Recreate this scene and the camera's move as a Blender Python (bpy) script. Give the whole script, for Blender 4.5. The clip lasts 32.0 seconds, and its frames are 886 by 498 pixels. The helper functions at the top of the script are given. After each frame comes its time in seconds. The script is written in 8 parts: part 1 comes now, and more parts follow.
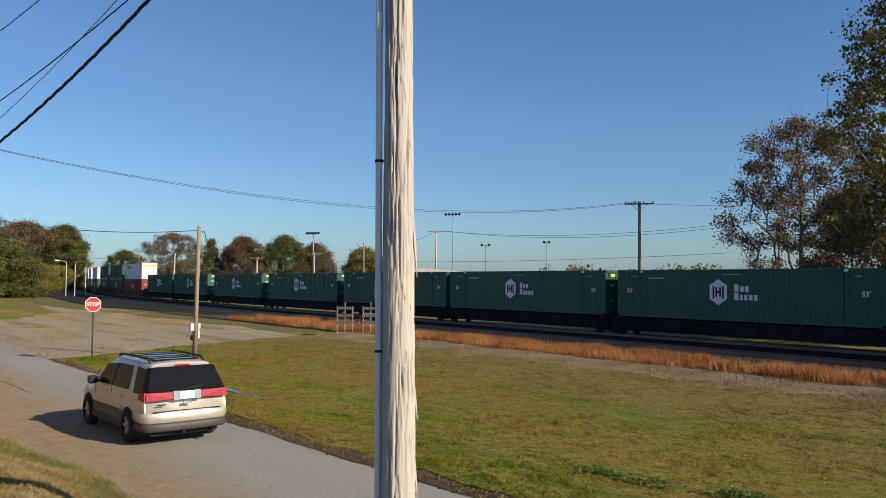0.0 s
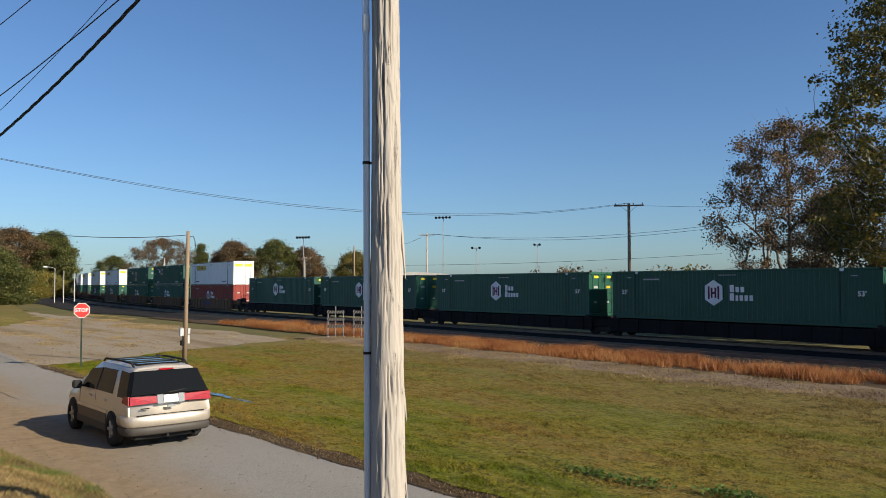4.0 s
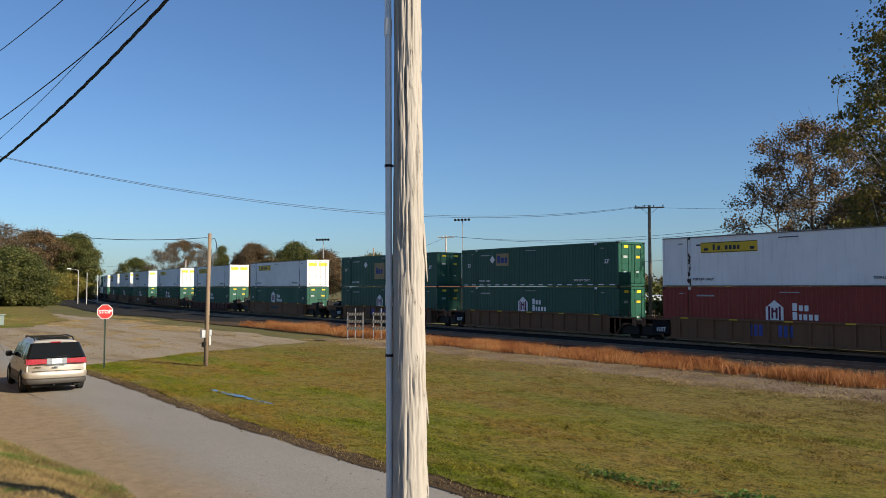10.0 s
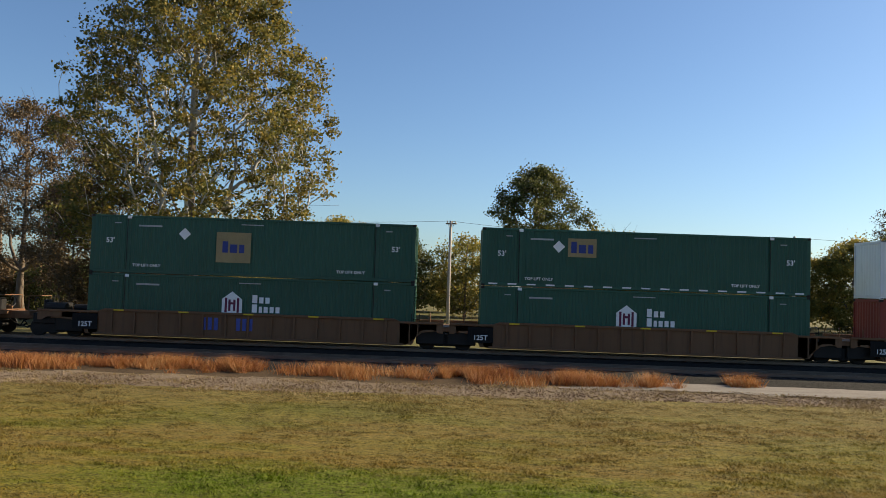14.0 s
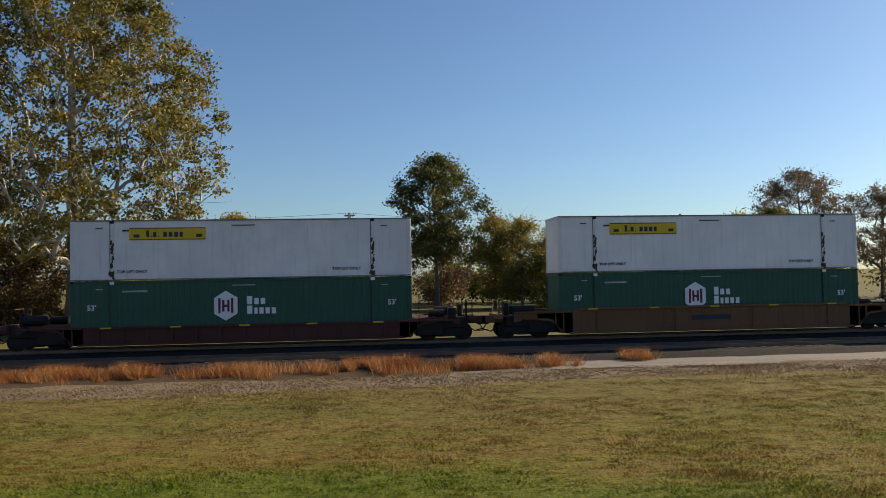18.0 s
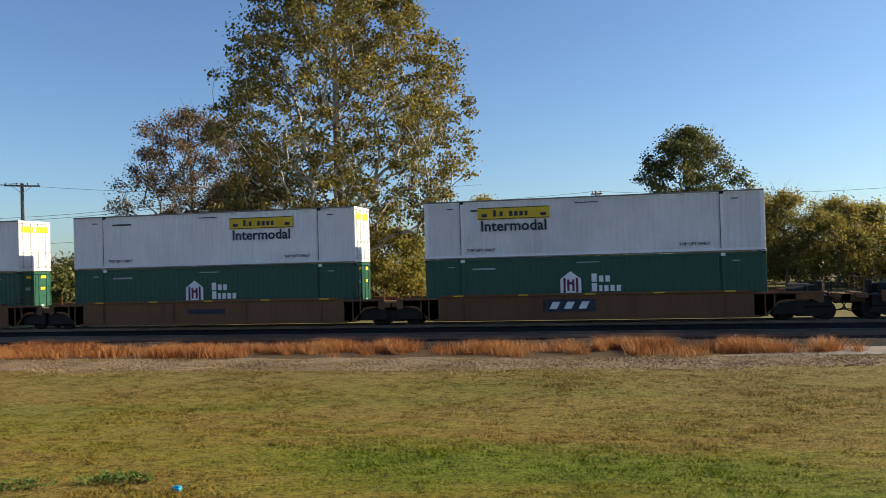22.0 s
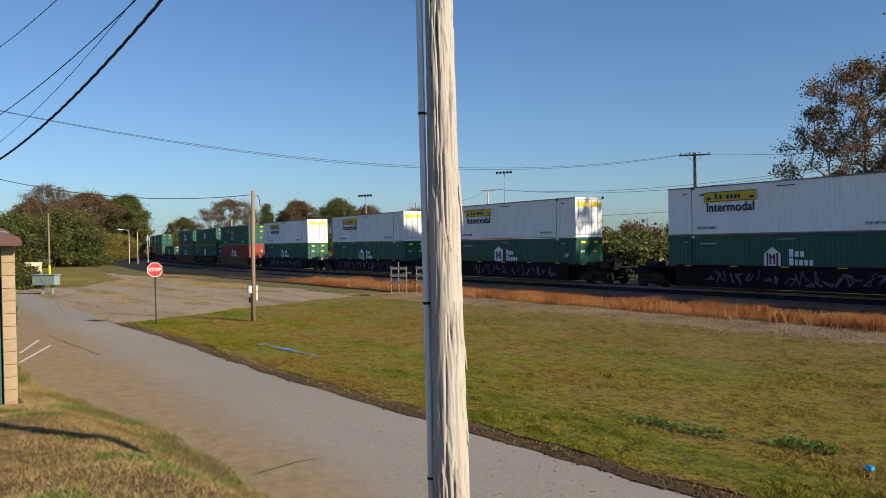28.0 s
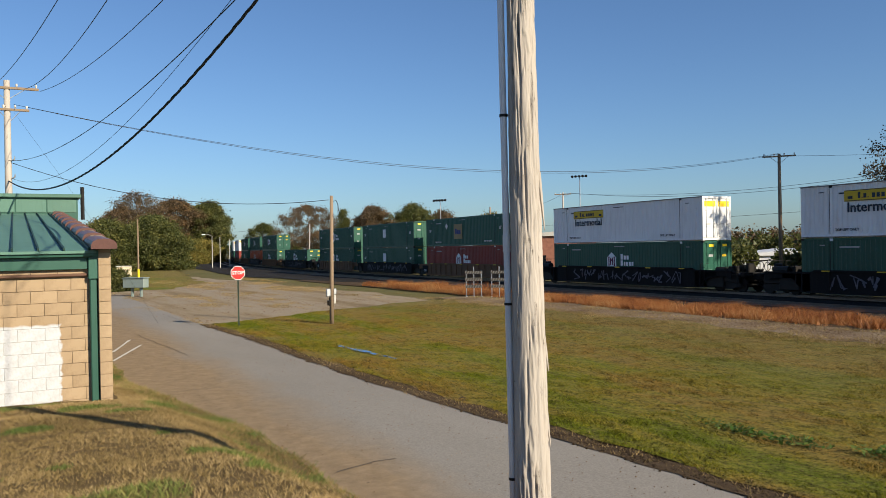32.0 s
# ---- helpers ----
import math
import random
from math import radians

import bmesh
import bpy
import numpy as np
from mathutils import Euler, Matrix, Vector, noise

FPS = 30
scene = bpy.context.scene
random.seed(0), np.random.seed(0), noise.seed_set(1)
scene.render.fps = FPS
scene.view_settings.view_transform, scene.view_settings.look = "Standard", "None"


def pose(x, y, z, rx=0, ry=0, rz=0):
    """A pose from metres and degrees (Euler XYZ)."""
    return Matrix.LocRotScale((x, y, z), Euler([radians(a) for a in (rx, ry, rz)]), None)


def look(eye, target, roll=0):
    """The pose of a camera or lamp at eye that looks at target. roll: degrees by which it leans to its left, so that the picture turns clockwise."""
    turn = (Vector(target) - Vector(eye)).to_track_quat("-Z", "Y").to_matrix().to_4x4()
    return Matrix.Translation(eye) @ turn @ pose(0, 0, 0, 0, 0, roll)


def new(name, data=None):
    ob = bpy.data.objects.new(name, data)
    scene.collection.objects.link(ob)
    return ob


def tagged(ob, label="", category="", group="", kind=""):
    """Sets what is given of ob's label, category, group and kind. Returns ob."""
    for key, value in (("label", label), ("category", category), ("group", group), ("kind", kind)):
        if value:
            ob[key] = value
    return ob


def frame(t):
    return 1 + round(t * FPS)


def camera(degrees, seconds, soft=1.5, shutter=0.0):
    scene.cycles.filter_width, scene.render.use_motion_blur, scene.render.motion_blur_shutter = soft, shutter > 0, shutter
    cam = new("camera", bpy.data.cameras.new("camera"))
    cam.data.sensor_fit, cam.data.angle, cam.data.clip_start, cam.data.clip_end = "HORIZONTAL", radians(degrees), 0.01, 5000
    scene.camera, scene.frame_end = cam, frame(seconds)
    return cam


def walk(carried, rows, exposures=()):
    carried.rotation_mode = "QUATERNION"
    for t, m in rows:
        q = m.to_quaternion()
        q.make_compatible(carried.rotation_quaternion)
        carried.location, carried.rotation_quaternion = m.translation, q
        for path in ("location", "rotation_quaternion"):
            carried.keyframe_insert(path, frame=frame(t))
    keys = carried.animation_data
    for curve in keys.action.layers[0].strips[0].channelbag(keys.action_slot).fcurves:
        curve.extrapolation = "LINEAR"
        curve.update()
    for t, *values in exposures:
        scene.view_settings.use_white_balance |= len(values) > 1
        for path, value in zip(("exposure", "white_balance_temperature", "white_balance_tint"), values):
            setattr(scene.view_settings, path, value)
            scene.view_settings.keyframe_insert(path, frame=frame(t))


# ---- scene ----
cam = camera(58.3, 32.0, 0.6, 0.05)
# seconds, eye, target, lean
PATH = [
    (0, (-0.679, 2.84, 3.812), (-2.266, 4.055, 3.893), 0.4),
    (0.5, (-0.679, 2.851, 3.813), (-2.263, 4.068, 3.899), 0.5),
    (1, (-0.666, 2.849, 3.801), (-2.247, 4.07, 3.888), 0.5),
    (1.5, (-0.656, 2.842, 3.8), (-2.234, 4.067, 3.888), 0.5),
    (2, (-0.681, 2.862, 3.802), (-2.258, 4.089, 3.89), 0.3),
    (2.5, (-0.667, 2.855, 3.801), (-2.243, 4.083, 3.888), 0.4),
    (3, (-0.661, 2.847, 3.798), (-2.235, 4.078, 3.886), 0.2),
    (3.5, (-0.661, 2.858, 3.794), (-2.235, 4.089, 3.883), 0.0),
    (5.5, (-0.652, 2.849, 3.786), (-2.219, 4.089, 3.876), -0.2),
    (6, (-0.656, 2.837, 3.791), (-2.222, 4.077, 3.88), -0.1),
    (6.5, (-0.679, 2.85, 3.801), (-2.251, 4.083, 3.891), 0.0),
    (7, (-0.667, 2.832, 3.794), (-2.256, 4.043, 3.887), 0.2),
    (7.5, (-0.693, 2.854, 3.805), (-2.295, 4.047, 3.898), 0.1),
    (8, (-0.708, 2.867, 3.803), (-2.309, 4.062, 3.895), 0.1),
    (8.5, (-0.704, 2.86, 3.793), (-2.304, 4.057, 3.886), 0.2),
    (9, (-0.688, 2.842, 3.792), (-2.287, 4.039, 3.885), 0.2),
    (9.5, (-0.676, 2.826, 3.794), (-2.278, 4.02, 3.888), 0.1),
    (10, (-0.668, 2.827, 3.795), (-2.269, 4.022, 3.89), -0.0),
    (10.5, (-0.654, 2.822, 3.781), (-2.255, 4.016, 3.876), -0.1),
    (11, (-0.647, 2.863, 3.781), (-2.235, 4.075, 3.877), -0.4),
    (11.5, (-0.552, 2.993, 3.756), (-1.98, 4.391, 3.849), 0.1),
    (12, (-0.383, 3.067, 3.737), (-1.386, 4.795, 3.835), 1.0),
    (12.5, (-0.318, 3.072, 3.751), (-0.863, 4.994, 3.843), 1.0),
    (13, (-0.277, 2.91, 3.77), (-0.552, 4.889, 3.858), 1.4),
    (13.5, (-0.226, 2.821, 3.792), (-0.4, 4.812, 3.879), 1.8),
    (14, (-0.191, 2.771, 3.797), (-0.215, 4.769, 3.886), 2.0),
    (14.5, (-0.145, 2.783, 3.808), (-0.061, 4.779, 3.896), 2.0),
    (15, (-0.096, 2.767, 3.809), (0.081, 4.758, 3.895), 1.8),
    (15.5, (-0.095, 2.773, 3.815), (0.116, 4.76, 3.893), 1.3),
    (17.5, (-0.054, 2.721, 3.816), (0.18, 4.706, 3.889), -0.3),
    (18, (-0.086, 2.754, 3.806), (0.137, 4.74, 3.872), -1.0),
    (18.5, (-0.109, 2.753, 3.808), (0.09, 4.742, 3.86), -1.3),
    (19, (-0.134, 2.733, 3.812), (0.019, 4.727, 3.845), -1.3),
    (19.5, (-0.135, 2.748, 3.791), (-0.042, 4.746, 3.82), -1.4),
    (20, (-0.162, 2.764, 3.779), (-0.137, 4.764, 3.8), -1.3),
    (20.5, (-0.146, 2.809, 3.776), (-0.187, 4.808, 3.798), -1.5),
    (21, (-0.141, 2.895, 3.74), (-0.247, 4.893, 3.763), -1.7),
    (21.5, (-0.196, 2.981, 3.726), (-0.417, 4.968, 3.753), -1.7),
    (22, (-0.243, 3.048, 3.716), (-0.631, 5.01, 3.748), -1.6),
    (22.5, (-0.325, 3.098, 3.694), (-0.965, 4.993, 3.722), -1.3),
    (23, (-0.334, 3.087, 3.685), (-1.175, 4.902, 3.677), -0.3),
    (23.5, (-0.37, 3.08, 3.672), (-1.362, 4.817, 3.662), 0.2),
    (24, (-0.429, 3.04, 3.689), (-1.492, 4.735, 3.655), 0.2),
    (24.5, (-0.53, 2.96, 3.682), (-1.655, 4.613, 3.646), -0.1),
    (25, (-0.565, 2.961, 3.696), (-1.856, 4.488, 3.665), -0.6),
    (25.5, (-0.584, 2.911, 3.707), (-2.064, 4.255, 3.681), -0.8),
    (26, (-0.614, 2.893, 3.712), (-2.221, 4.083, 3.691), -1.0),
    (26.5, (-0.63, 2.888, 3.717), (-2.297, 3.993, 3.696), -1.0),
    (28.5, (-0.629, 2.895, 3.726), (-2.294, 4.002, 3.707), -1.1),
    (29, (-0.63, 2.896, 3.73), (-2.307, 3.985, 3.715), -1.1),
    (29.5, (-0.626, 2.908, 3.74), (-2.32, 3.971, 3.727), -1.1),
    (30, (-0.631, 2.935, 3.73), (-2.352, 3.953, 3.722), -1.0),
    (30.5, (-0.582, 2.956, 3.72), (-2.341, 3.908, 3.716), -0.7),
    (31, (-0.571, 2.956, 3.709), (-2.334, 3.902, 3.705), -0.6),
    (31.5, (-0.609, 2.869, 3.704), (-2.373, 3.811, 3.7), -0.7),
    (32, (-0.617, 2.79, 3.689), (-2.378, 3.738, 3.685), -1.1),
]
walk(cam, [(t, look(eye, target, lean)) for t, eye, target, lean in PATH],
     [(0, 0.57, 6500, 10), (11, 0.57, 6500, 10), (13, 0.97, 7100, 10), (15, 0.72, 7500, 10), (17.2, 0.60, 7300, 10), (18.1, 0.60, 7300, 10), (19, 0.76, 7600, 10), (20, 0.76, 7600, 10), (22, 0.95, 7150, 10), (23, 1.0, 6950, 10), (24, 1.02, 6950, 10), (25.5, 0.68, 6700, 10), (27, 0.57, 6650, 10), (32, 0.57, 6650, 10)])

# ---- world, sun ----
SUN_TO = Vector((0.80, 0.325, 0.455)).normalized()      # towards the sun
world = bpy.data.worlds.new("sky")
scene.world = world
world.use_nodes = True
wn = world.node_tree
sky = wn.nodes.new("ShaderNodeTexSky")
sky.sky_type = 'NISHITA'
sky.sun_disc = False
sky.sun_elevation = math.asin(SUN_TO.z)
sky.sun_rotation = math.atan2(SUN_TO.x, SUN_TO.y)
sky.air_density, sky.dust_density, sky.ozone_density = 1.0, 0.9, 2.4
sky.altitude = 300
wn.nodes["Background"].inputs["Strength"].default_value = 0.066
tint = wn.nodes.new("ShaderNodeMix")          # the clip's cooler rendering of a clear sky
tint.data_type, tint.blend_type = 'RGBA', 'MULTIPLY'
tint.inputs[0].default_value, tint.inputs[7].default_value = 1.0, (0.755, 0.985, 1.255, 1)
wn.links.new(sky.outputs[0], tint.inputs[6])
wn.links.new(tint.outputs[2], wn.nodes["Background"].inputs["Color"])
sun = new("sun", bpy.data.lights.new("sun", 'SUN'))
sun.data.energy, sun.data.angle, sun.data.color = 5.0, radians(0.55), (1.0, 0.89, 0.70)
sun.matrix_world = look(SUN_TO * 60, (0, 0, 0))

# ---- materials ----
def material(name, rough=0.7, metal=0.0, spec=0.4):
    m = bpy.data.materials.new(name)
    m.use_nodes = True
    b = m.node_tree.nodes["Principled BSDF"]
    b.inputs["Roughness"].default_value = rough
    b.inputs["Metallic"].default_value = metal
    b.inputs["Specular IOR Level"].default_value = spec
    return m, m.node_tree, b


def noise_node(nt, scale, detail=4.0, rough=0.6, stretch=(1, 1, 1), space="Object"):
    c = nt.nodes.new("ShaderNodeTexCoord")
    mp = nt.nodes.new("ShaderNodeMapping")
    mp.inputs["Scale"].default_value = stretch
    n = nt.nodes.new("ShaderNodeTexNoise")
    n.inputs["Scale"].default_value, n.inputs["Detail"].default_value, n.inputs["Roughness"].default_value = scale, detail, rough
    nt.links.new(c.outputs[space], mp.inputs[0])
    nt.links.new(mp.outputs[0], n.inputs["Vector"])
    return n.outputs["Fac"]


def ramp(nt, fac, stops):
    r = nt.nodes.new("ShaderNodeValToRGB")
    el = r.color_ramp.elements
    while len(el) < len(stops):
        el.new(0.5)
    for e, (p, c) in zip(el, stops):
        e.position, e.color = p, (*c, 1) if len(c) == 3 else c
    nt.links.new(fac, r.inputs[0])
    return r.outputs[0]


def mix(nt, fac, a, b, mode='MIX'):
    x = nt.nodes.new("ShaderNodeMix")
    x.data_type, x.blend_type = 'RGBA', mode
    for sock, v in ((x.inputs[0], fac), (x.inputs[6], a), (x.inputs[7], b)):
        if isinstance(v, (int, float)):
            sock.default_value = v
        elif isinstance(v, tuple):
            sock.default_value = (*v, 1)
        else:
            nt.links.new(v, sock)
    return x.outputs[2]


def bump(nt, b, fac, strength=0.3, dist=0.02):
    n = nt.nodes.new("ShaderNodeBump")
    n.inputs["Strength"].default_value, n.inputs["Distance"].default_value = strength, dist
    nt.links.new(fac, n.inputs["Height"])
    nt.links.new(n.outputs[0], b.inputs["Normal"])


def grey(v):
    return (v, v, v)


def plain(name, col, rough=0.6, metal=0.0, vary=0.25, scale=6.0, spec=0.4, bumps=0.0, space="Object", stretch=(1, 1, 1)):
    """One colour with soft mottling at two scales."""
    m, nt, b = material(name, rough, metal, spec)
    dark, light = tuple(c * (1 - vary) for c in col), tuple(min(1, c * (1 + vary)) for c in col)
    big = ramp(nt, noise_node(nt, scale * 0.2, 3, 0.55, stretch, space), [(0.3, dark), (0.7, light)])
    fine = ramp(nt, noise_node(nt, scale * 3, 5, 0.7, stretch, space), [(0.3, dark), (0.7, light)])
    nt.links.new(mix(nt, 0.4, big, fine), b.inputs["Base Color"])
    if bumps:
        bump(nt, b, noise_node(nt, scale * 4, 6, 0.7, stretch, space), bumps, 0.01)
    return m


def painted(name, col, rough=0.45, dirt=(0.06, 0.045, 0.03), amount=0.35, spec=0.4, seed=0.0):
    """Painted steel with dust, faint vertical runs and small rust spots; each object differs a little."""
    m, nt, b = material(name, rough, 0.0, spec)
    info = nt.nodes.new("ShaderNodeObjectInfo")
    tone = ramp(nt, info.outputs["Random"], [(0.0, tuple(c * 0.82 for c in col)), (1.0, tuple(min(1, c * 1.12) for c in col))])
    fade = mix(nt, ramp(nt, noise_node(nt, 0.5 + seed, 3, 0.6), [(0.35, grey(0.0)), (0.75, grey(0.5))]), tone, tuple(min(1, c * 1.25 + 0.01) for c in col))
    runs = ramp(nt, noise_node(nt, 1.6, 5, 0.65, (3.5, 3.5, 0.25)), [(0.52, grey(0.0)), (0.72, grey(amount))])
    c1 = mix(nt, runs, fade, dirt)
    spots = ramp(nt, noise_node(nt, 7.0, 6, 0.75), [(0.66, grey(0.0)), (0.72, grey(0.7))])
    nt.links.new(mix(nt, spots, c1, (0.10, 0.05, 0.025)), b.inputs["Base Color"])
    bump(nt, b, noise_node(nt, 30, 3, 0.6), 0.05, 0.004)
    return m


def leaf_mat(name, stops, rough=0.55, through_light=0.34):
    m, nt, b = material(name, rough, 0, 0.3)
    g = nt.nodes.new("ShaderNodeNewGeometry")
    big = noise_node(nt, 0.35, 2, 0.5)
    a = nt.nodes.new("ShaderNodeMath")
    a.operation = 'MULTIPLY_ADD'
    nt.links.new(g.outputs["Random Per Island"], a.inputs[0])
    a.inputs[1].default_value = 0.55
    s = nt.nodes.new("ShaderNodeMath")
    s.operation = 'MULTIPLY_ADD'
    nt.links.new(big, s.inputs[0])
    s.inputs[1].default_value, s.inputs[2].default_value = 1.2, -0.38
    nt.links.new(s.outputs[0], a.inputs[2])
    c = ramp(nt, a.outputs[0], stops)
    nt.links.new(c, b.inputs["Base Color"])
    b.inputs["Subsurface Weight"].default_value = 0.0
    t = nt.nodes.new("ShaderNodeBsdfTranslucent")
    nt.links.new(c, t.inputs["Color"])
    ms = nt.nodes.new("ShaderNodeMixShader")
    ms.inputs[0].default_value = through_light
    nt.links.new(b.outputs[0], ms.inputs[1])
    nt.links.new(t.outputs[0], ms.inputs[2])
    nt.links.new(ms.outputs[0], nt.nodes["Material Output"].inputs["Surface"])
    return m


def soil_mix(name, stops_big, stops_fine, scale_big, scale_fine, bumps=0.6, dist=0.03, rough=0.95, stretch=(1, 1, 1), factor=0.5, after=None):
    m, nt, b = material(name, rough, 0, 0.15)
    big = ramp(nt, noise_node(nt, scale_big, 5, 0.6, stretch), stops_big)
    fine = ramp(nt, noise_node(nt, scale_fine, 6, 0.75), stops_fine)
    c = mix(nt, factor, after(nt, big) if after else big, fine)
    nt.links.new(c, b.inputs["Base Color"])
    bump(nt, b, noise_node(nt, scale_fine * 1.3, 6, 0.75), bumps, dist)
    return m


LAWN_STOPS = [(0.28, (0.08539, 0.144, 0.00513)), (0.40, (0.1525, 0.1788, 0.01197)), (0.49, (0.2358, 0.1963, 0.03249)), (0.57, (0.2541, 0.169, 0.04788)), (0.66, (0.2186, 0.1942, 0.02907)), (0.78, (0.1098, 0.1527, 0.00684))]


def drier_far(nt, colour):
    """Tufts lighter and darker, the shade between them put into the colour, and the lawn drier and browner towards the
    gravel.
    """
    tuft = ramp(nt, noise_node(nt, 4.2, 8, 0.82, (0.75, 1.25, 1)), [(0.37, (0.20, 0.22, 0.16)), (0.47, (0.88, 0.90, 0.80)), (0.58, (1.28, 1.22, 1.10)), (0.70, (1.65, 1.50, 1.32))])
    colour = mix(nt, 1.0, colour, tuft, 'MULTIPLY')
    # fine dark spots: shade between the tufts, multiplied into the colour
    gap_shade = ramp(nt, noise_node(nt, 17.0, 4, 0.7), [(0.38, (0.20, 0.19, 0.16)), (0.48, grey(1.0)), (0.66, (1.22, 1.18, 1.05))])
    colour = mix(nt, 1.0, colour, gap_shade, 'MULTIPLY')
    worn = ramp(nt, noise_node(nt, 0.55, 5, 0.65, (0.6, 1.4, 1)), [(0.66, grey(0.0)), (0.76, grey(0.6))])
    colour = mix(nt, worn, colour, mix(nt, 1.0, (0.165, 0.095, 0.045), gap_shade, 'MULTIPLY'))
    co = nt.nodes.new("ShaderNodeTexCoord")
    sp = nt.nodes.new("ShaderNodeSeparateXYZ")
    nt.links.new(co.outputs["Object"], sp.inputs[0])
    ad = nt.nodes.new("ShaderNodeMath")
    ad.operation = 'MULTIPLY_ADD'
    nt.links.new(noise_node(nt, 0.3, 4, 0.6, (0.4, 1, 1)), ad.inputs[0])
    ad.inputs[1].default_value = 12.0
    nt.links.new(sp.outputs["Y"], ad.inputs[2])
    mr = nt.nodes.new("ShaderNodeMapRange")
    nt.links.new(ad.outputs[0], mr.inputs[0])
    mr.inputs[1].default_value, mr.inputs[2].default_value, mr.inputs[3].default_value, mr.inputs[4].default_value = 24.0, 35.0, 0.0, 0.85
    straw = mix(nt, 1.0, (0.215, 0.160, 0.074), tuft, 'MULTIPLY')
    for cx, cy, rx, ry in ((-1.5, 17.4, 7.0, 2.0), (4.5, 15.6, 5.0, 1.3)):      # lusher places
        off = nt.nodes.new("ShaderNodeMapping")
        off.inputs["Location"].default_value, off.inputs["Scale"].default_value = (-cx / rx, -cy / ry, 0), (1 / rx, 1 / ry, 0)
        nt.links.new(co.outputs["Object"], off.inputs[0])
        ln = nt.nodes.new("ShaderNodeVectorMath")
        ln.operation = 'LENGTH'
        nt.links.new(off.outputs[0], ln.inputs[0])
        jag = nt.nodes.new("ShaderNodeMath")
        jag.operation = 'MULTIPLY_ADD'
        nt.links.new(noise_node(nt, 0.9, 6, 0.7, (0.6, 1.3, 1)), jag.inputs[0])
        jag.inputs[1].default_value = 1.6
        nt.links.new(ln.outputs["Value"], jag.inputs[2])
        mk = nt.nodes.new("ShaderNodeMapRange")
        nt.links.new(jag.outputs[0], mk.inputs[0])
        mk.inputs[1].default_value, mk.inputs[2].default_value, mk.inputs[3].default_value, mk.inputs[4].default_value = 1.2, 1.8, 0.85, 0.0
        lush = mix(nt, 1.0, mix(nt, 1.0, (0.118, 0.190, 0.008), tuft, 'MULTIPLY'), gap_shade, 'MULTIPLY')
        colour = mix(nt, mk.outputs[0], colour, lush)
    return mix(nt, mr.outputs[0], colour, mix(nt, 1.0, straw, gap_shade, 'MULTIPLY'))


# darkest fine stops put the shade between blades into the turf colour
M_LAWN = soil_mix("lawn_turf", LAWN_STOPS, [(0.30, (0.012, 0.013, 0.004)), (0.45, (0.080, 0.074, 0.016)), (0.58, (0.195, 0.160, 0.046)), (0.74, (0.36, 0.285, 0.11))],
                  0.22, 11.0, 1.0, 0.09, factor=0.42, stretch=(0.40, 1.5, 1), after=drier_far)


def turf_material():
    """Blades that follow the patches of the lawn below them, each a little different."""
    m, nt, b = material("turf_blades", 0.7, 0, 0.2)
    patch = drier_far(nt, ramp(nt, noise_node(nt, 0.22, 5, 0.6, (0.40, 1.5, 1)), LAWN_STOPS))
    g = nt.nodes.new("ShaderNodeNewGeometry")
    own = ramp(nt, g.outputs["Random Per Island"], [(0.0, (0.62, 0.66, 0.52)), (0.6, (0.95, 0.93, 0.86)), (1.0, (1.22, 1.10, 1.05))])
    c = mix(nt, 1.0, patch, own, 'MULTIPLY')
    nt.links.new(c, b.inputs["Base Color"])
    t = nt.nodes.new("ShaderNodeBsdfTranslucent")
    nt.links.new(c, t.inputs["Color"])
    ms = nt.nodes.new("ShaderNodeMixShader")
    ms.inputs[0].default_value = 0.22
    nt.links.new(b.outputs[0], ms.inputs[1])
    nt.links.new(t.outputs[0], ms.inputs[2])
    nt.links.new(ms.outputs[0], nt.nodes["Material Output"].inputs["Surface"])
    return m


M_TURF = turf_material()
M_DRY = soil_mix("dry_grass_ground", [(0.3, (0.0546, 0.04914, 0.014)), (0.45, (0.1134, 0.0756, 0.0315)), (0.7, (0.1512, 0.09828, 0.0455))],
                 [(0.25, (0.042, 0.03024, 0.0105)), (0.6, (0.1428, 0.09828, 0.0455)), (0.8, (0.21, 0.1512, 0.077))], 0.12, 8.0, 0.9, 0.05)
M_FIELD = soil_mix("far_field_grass", [(0.3, (0.077, 0.0875, 0.021)), (0.5, (0.126, 0.112, 0.0385)), (0.7, (0.175, 0.14, 0.063))],
                   [(0.25, (0.042, 0.042, 0.014)), (0.6, (0.14, 0.1155, 0.049)), (0.8, (0.224, 0.182, 0.091))], 0.08, 6.0, 0.8, 0.05)
M_GRAVEL = soil_mix("gravel", [(0.3, (0.1263, 0.08316, 0.0476)), (0.5, (0.1995, 0.1386, 0.0896)), (0.7, (0.2527, 0.191, 0.1372))],
                    [(0.3, (0.0665, 0.04928, 0.0336)), (0.55, (0.1862, 0.1478, 0.1064)), (0.75, (0.3192, 0.271, 0.2128))], 0.35, 10.0, 1.0, 0.06)
M_LOT = soil_mix("worn_gravel_lot", [(0.26, (0.091, 0.07, 0.035)), (0.38, (0.196, 0.1365, 0.07)), (0.47, (0.28, 0.2135, 0.133)), (0.56, (0.308, 0.2555, 0.1925)), (0.66, (0.266, 0.1785, 0.091)), (0.78, (0.105, 0.0945, 0.035))],
                 [(0.3, (0.105, 0.0805, 0.049)), (0.55, (0.231, 0.189, 0.133)), (0.75, (0.35, 0.308, 0.245))], 0.20, 5.0, 0.8, 0.05, stretch=(0.25, 1.8, 1), factor=0.35)
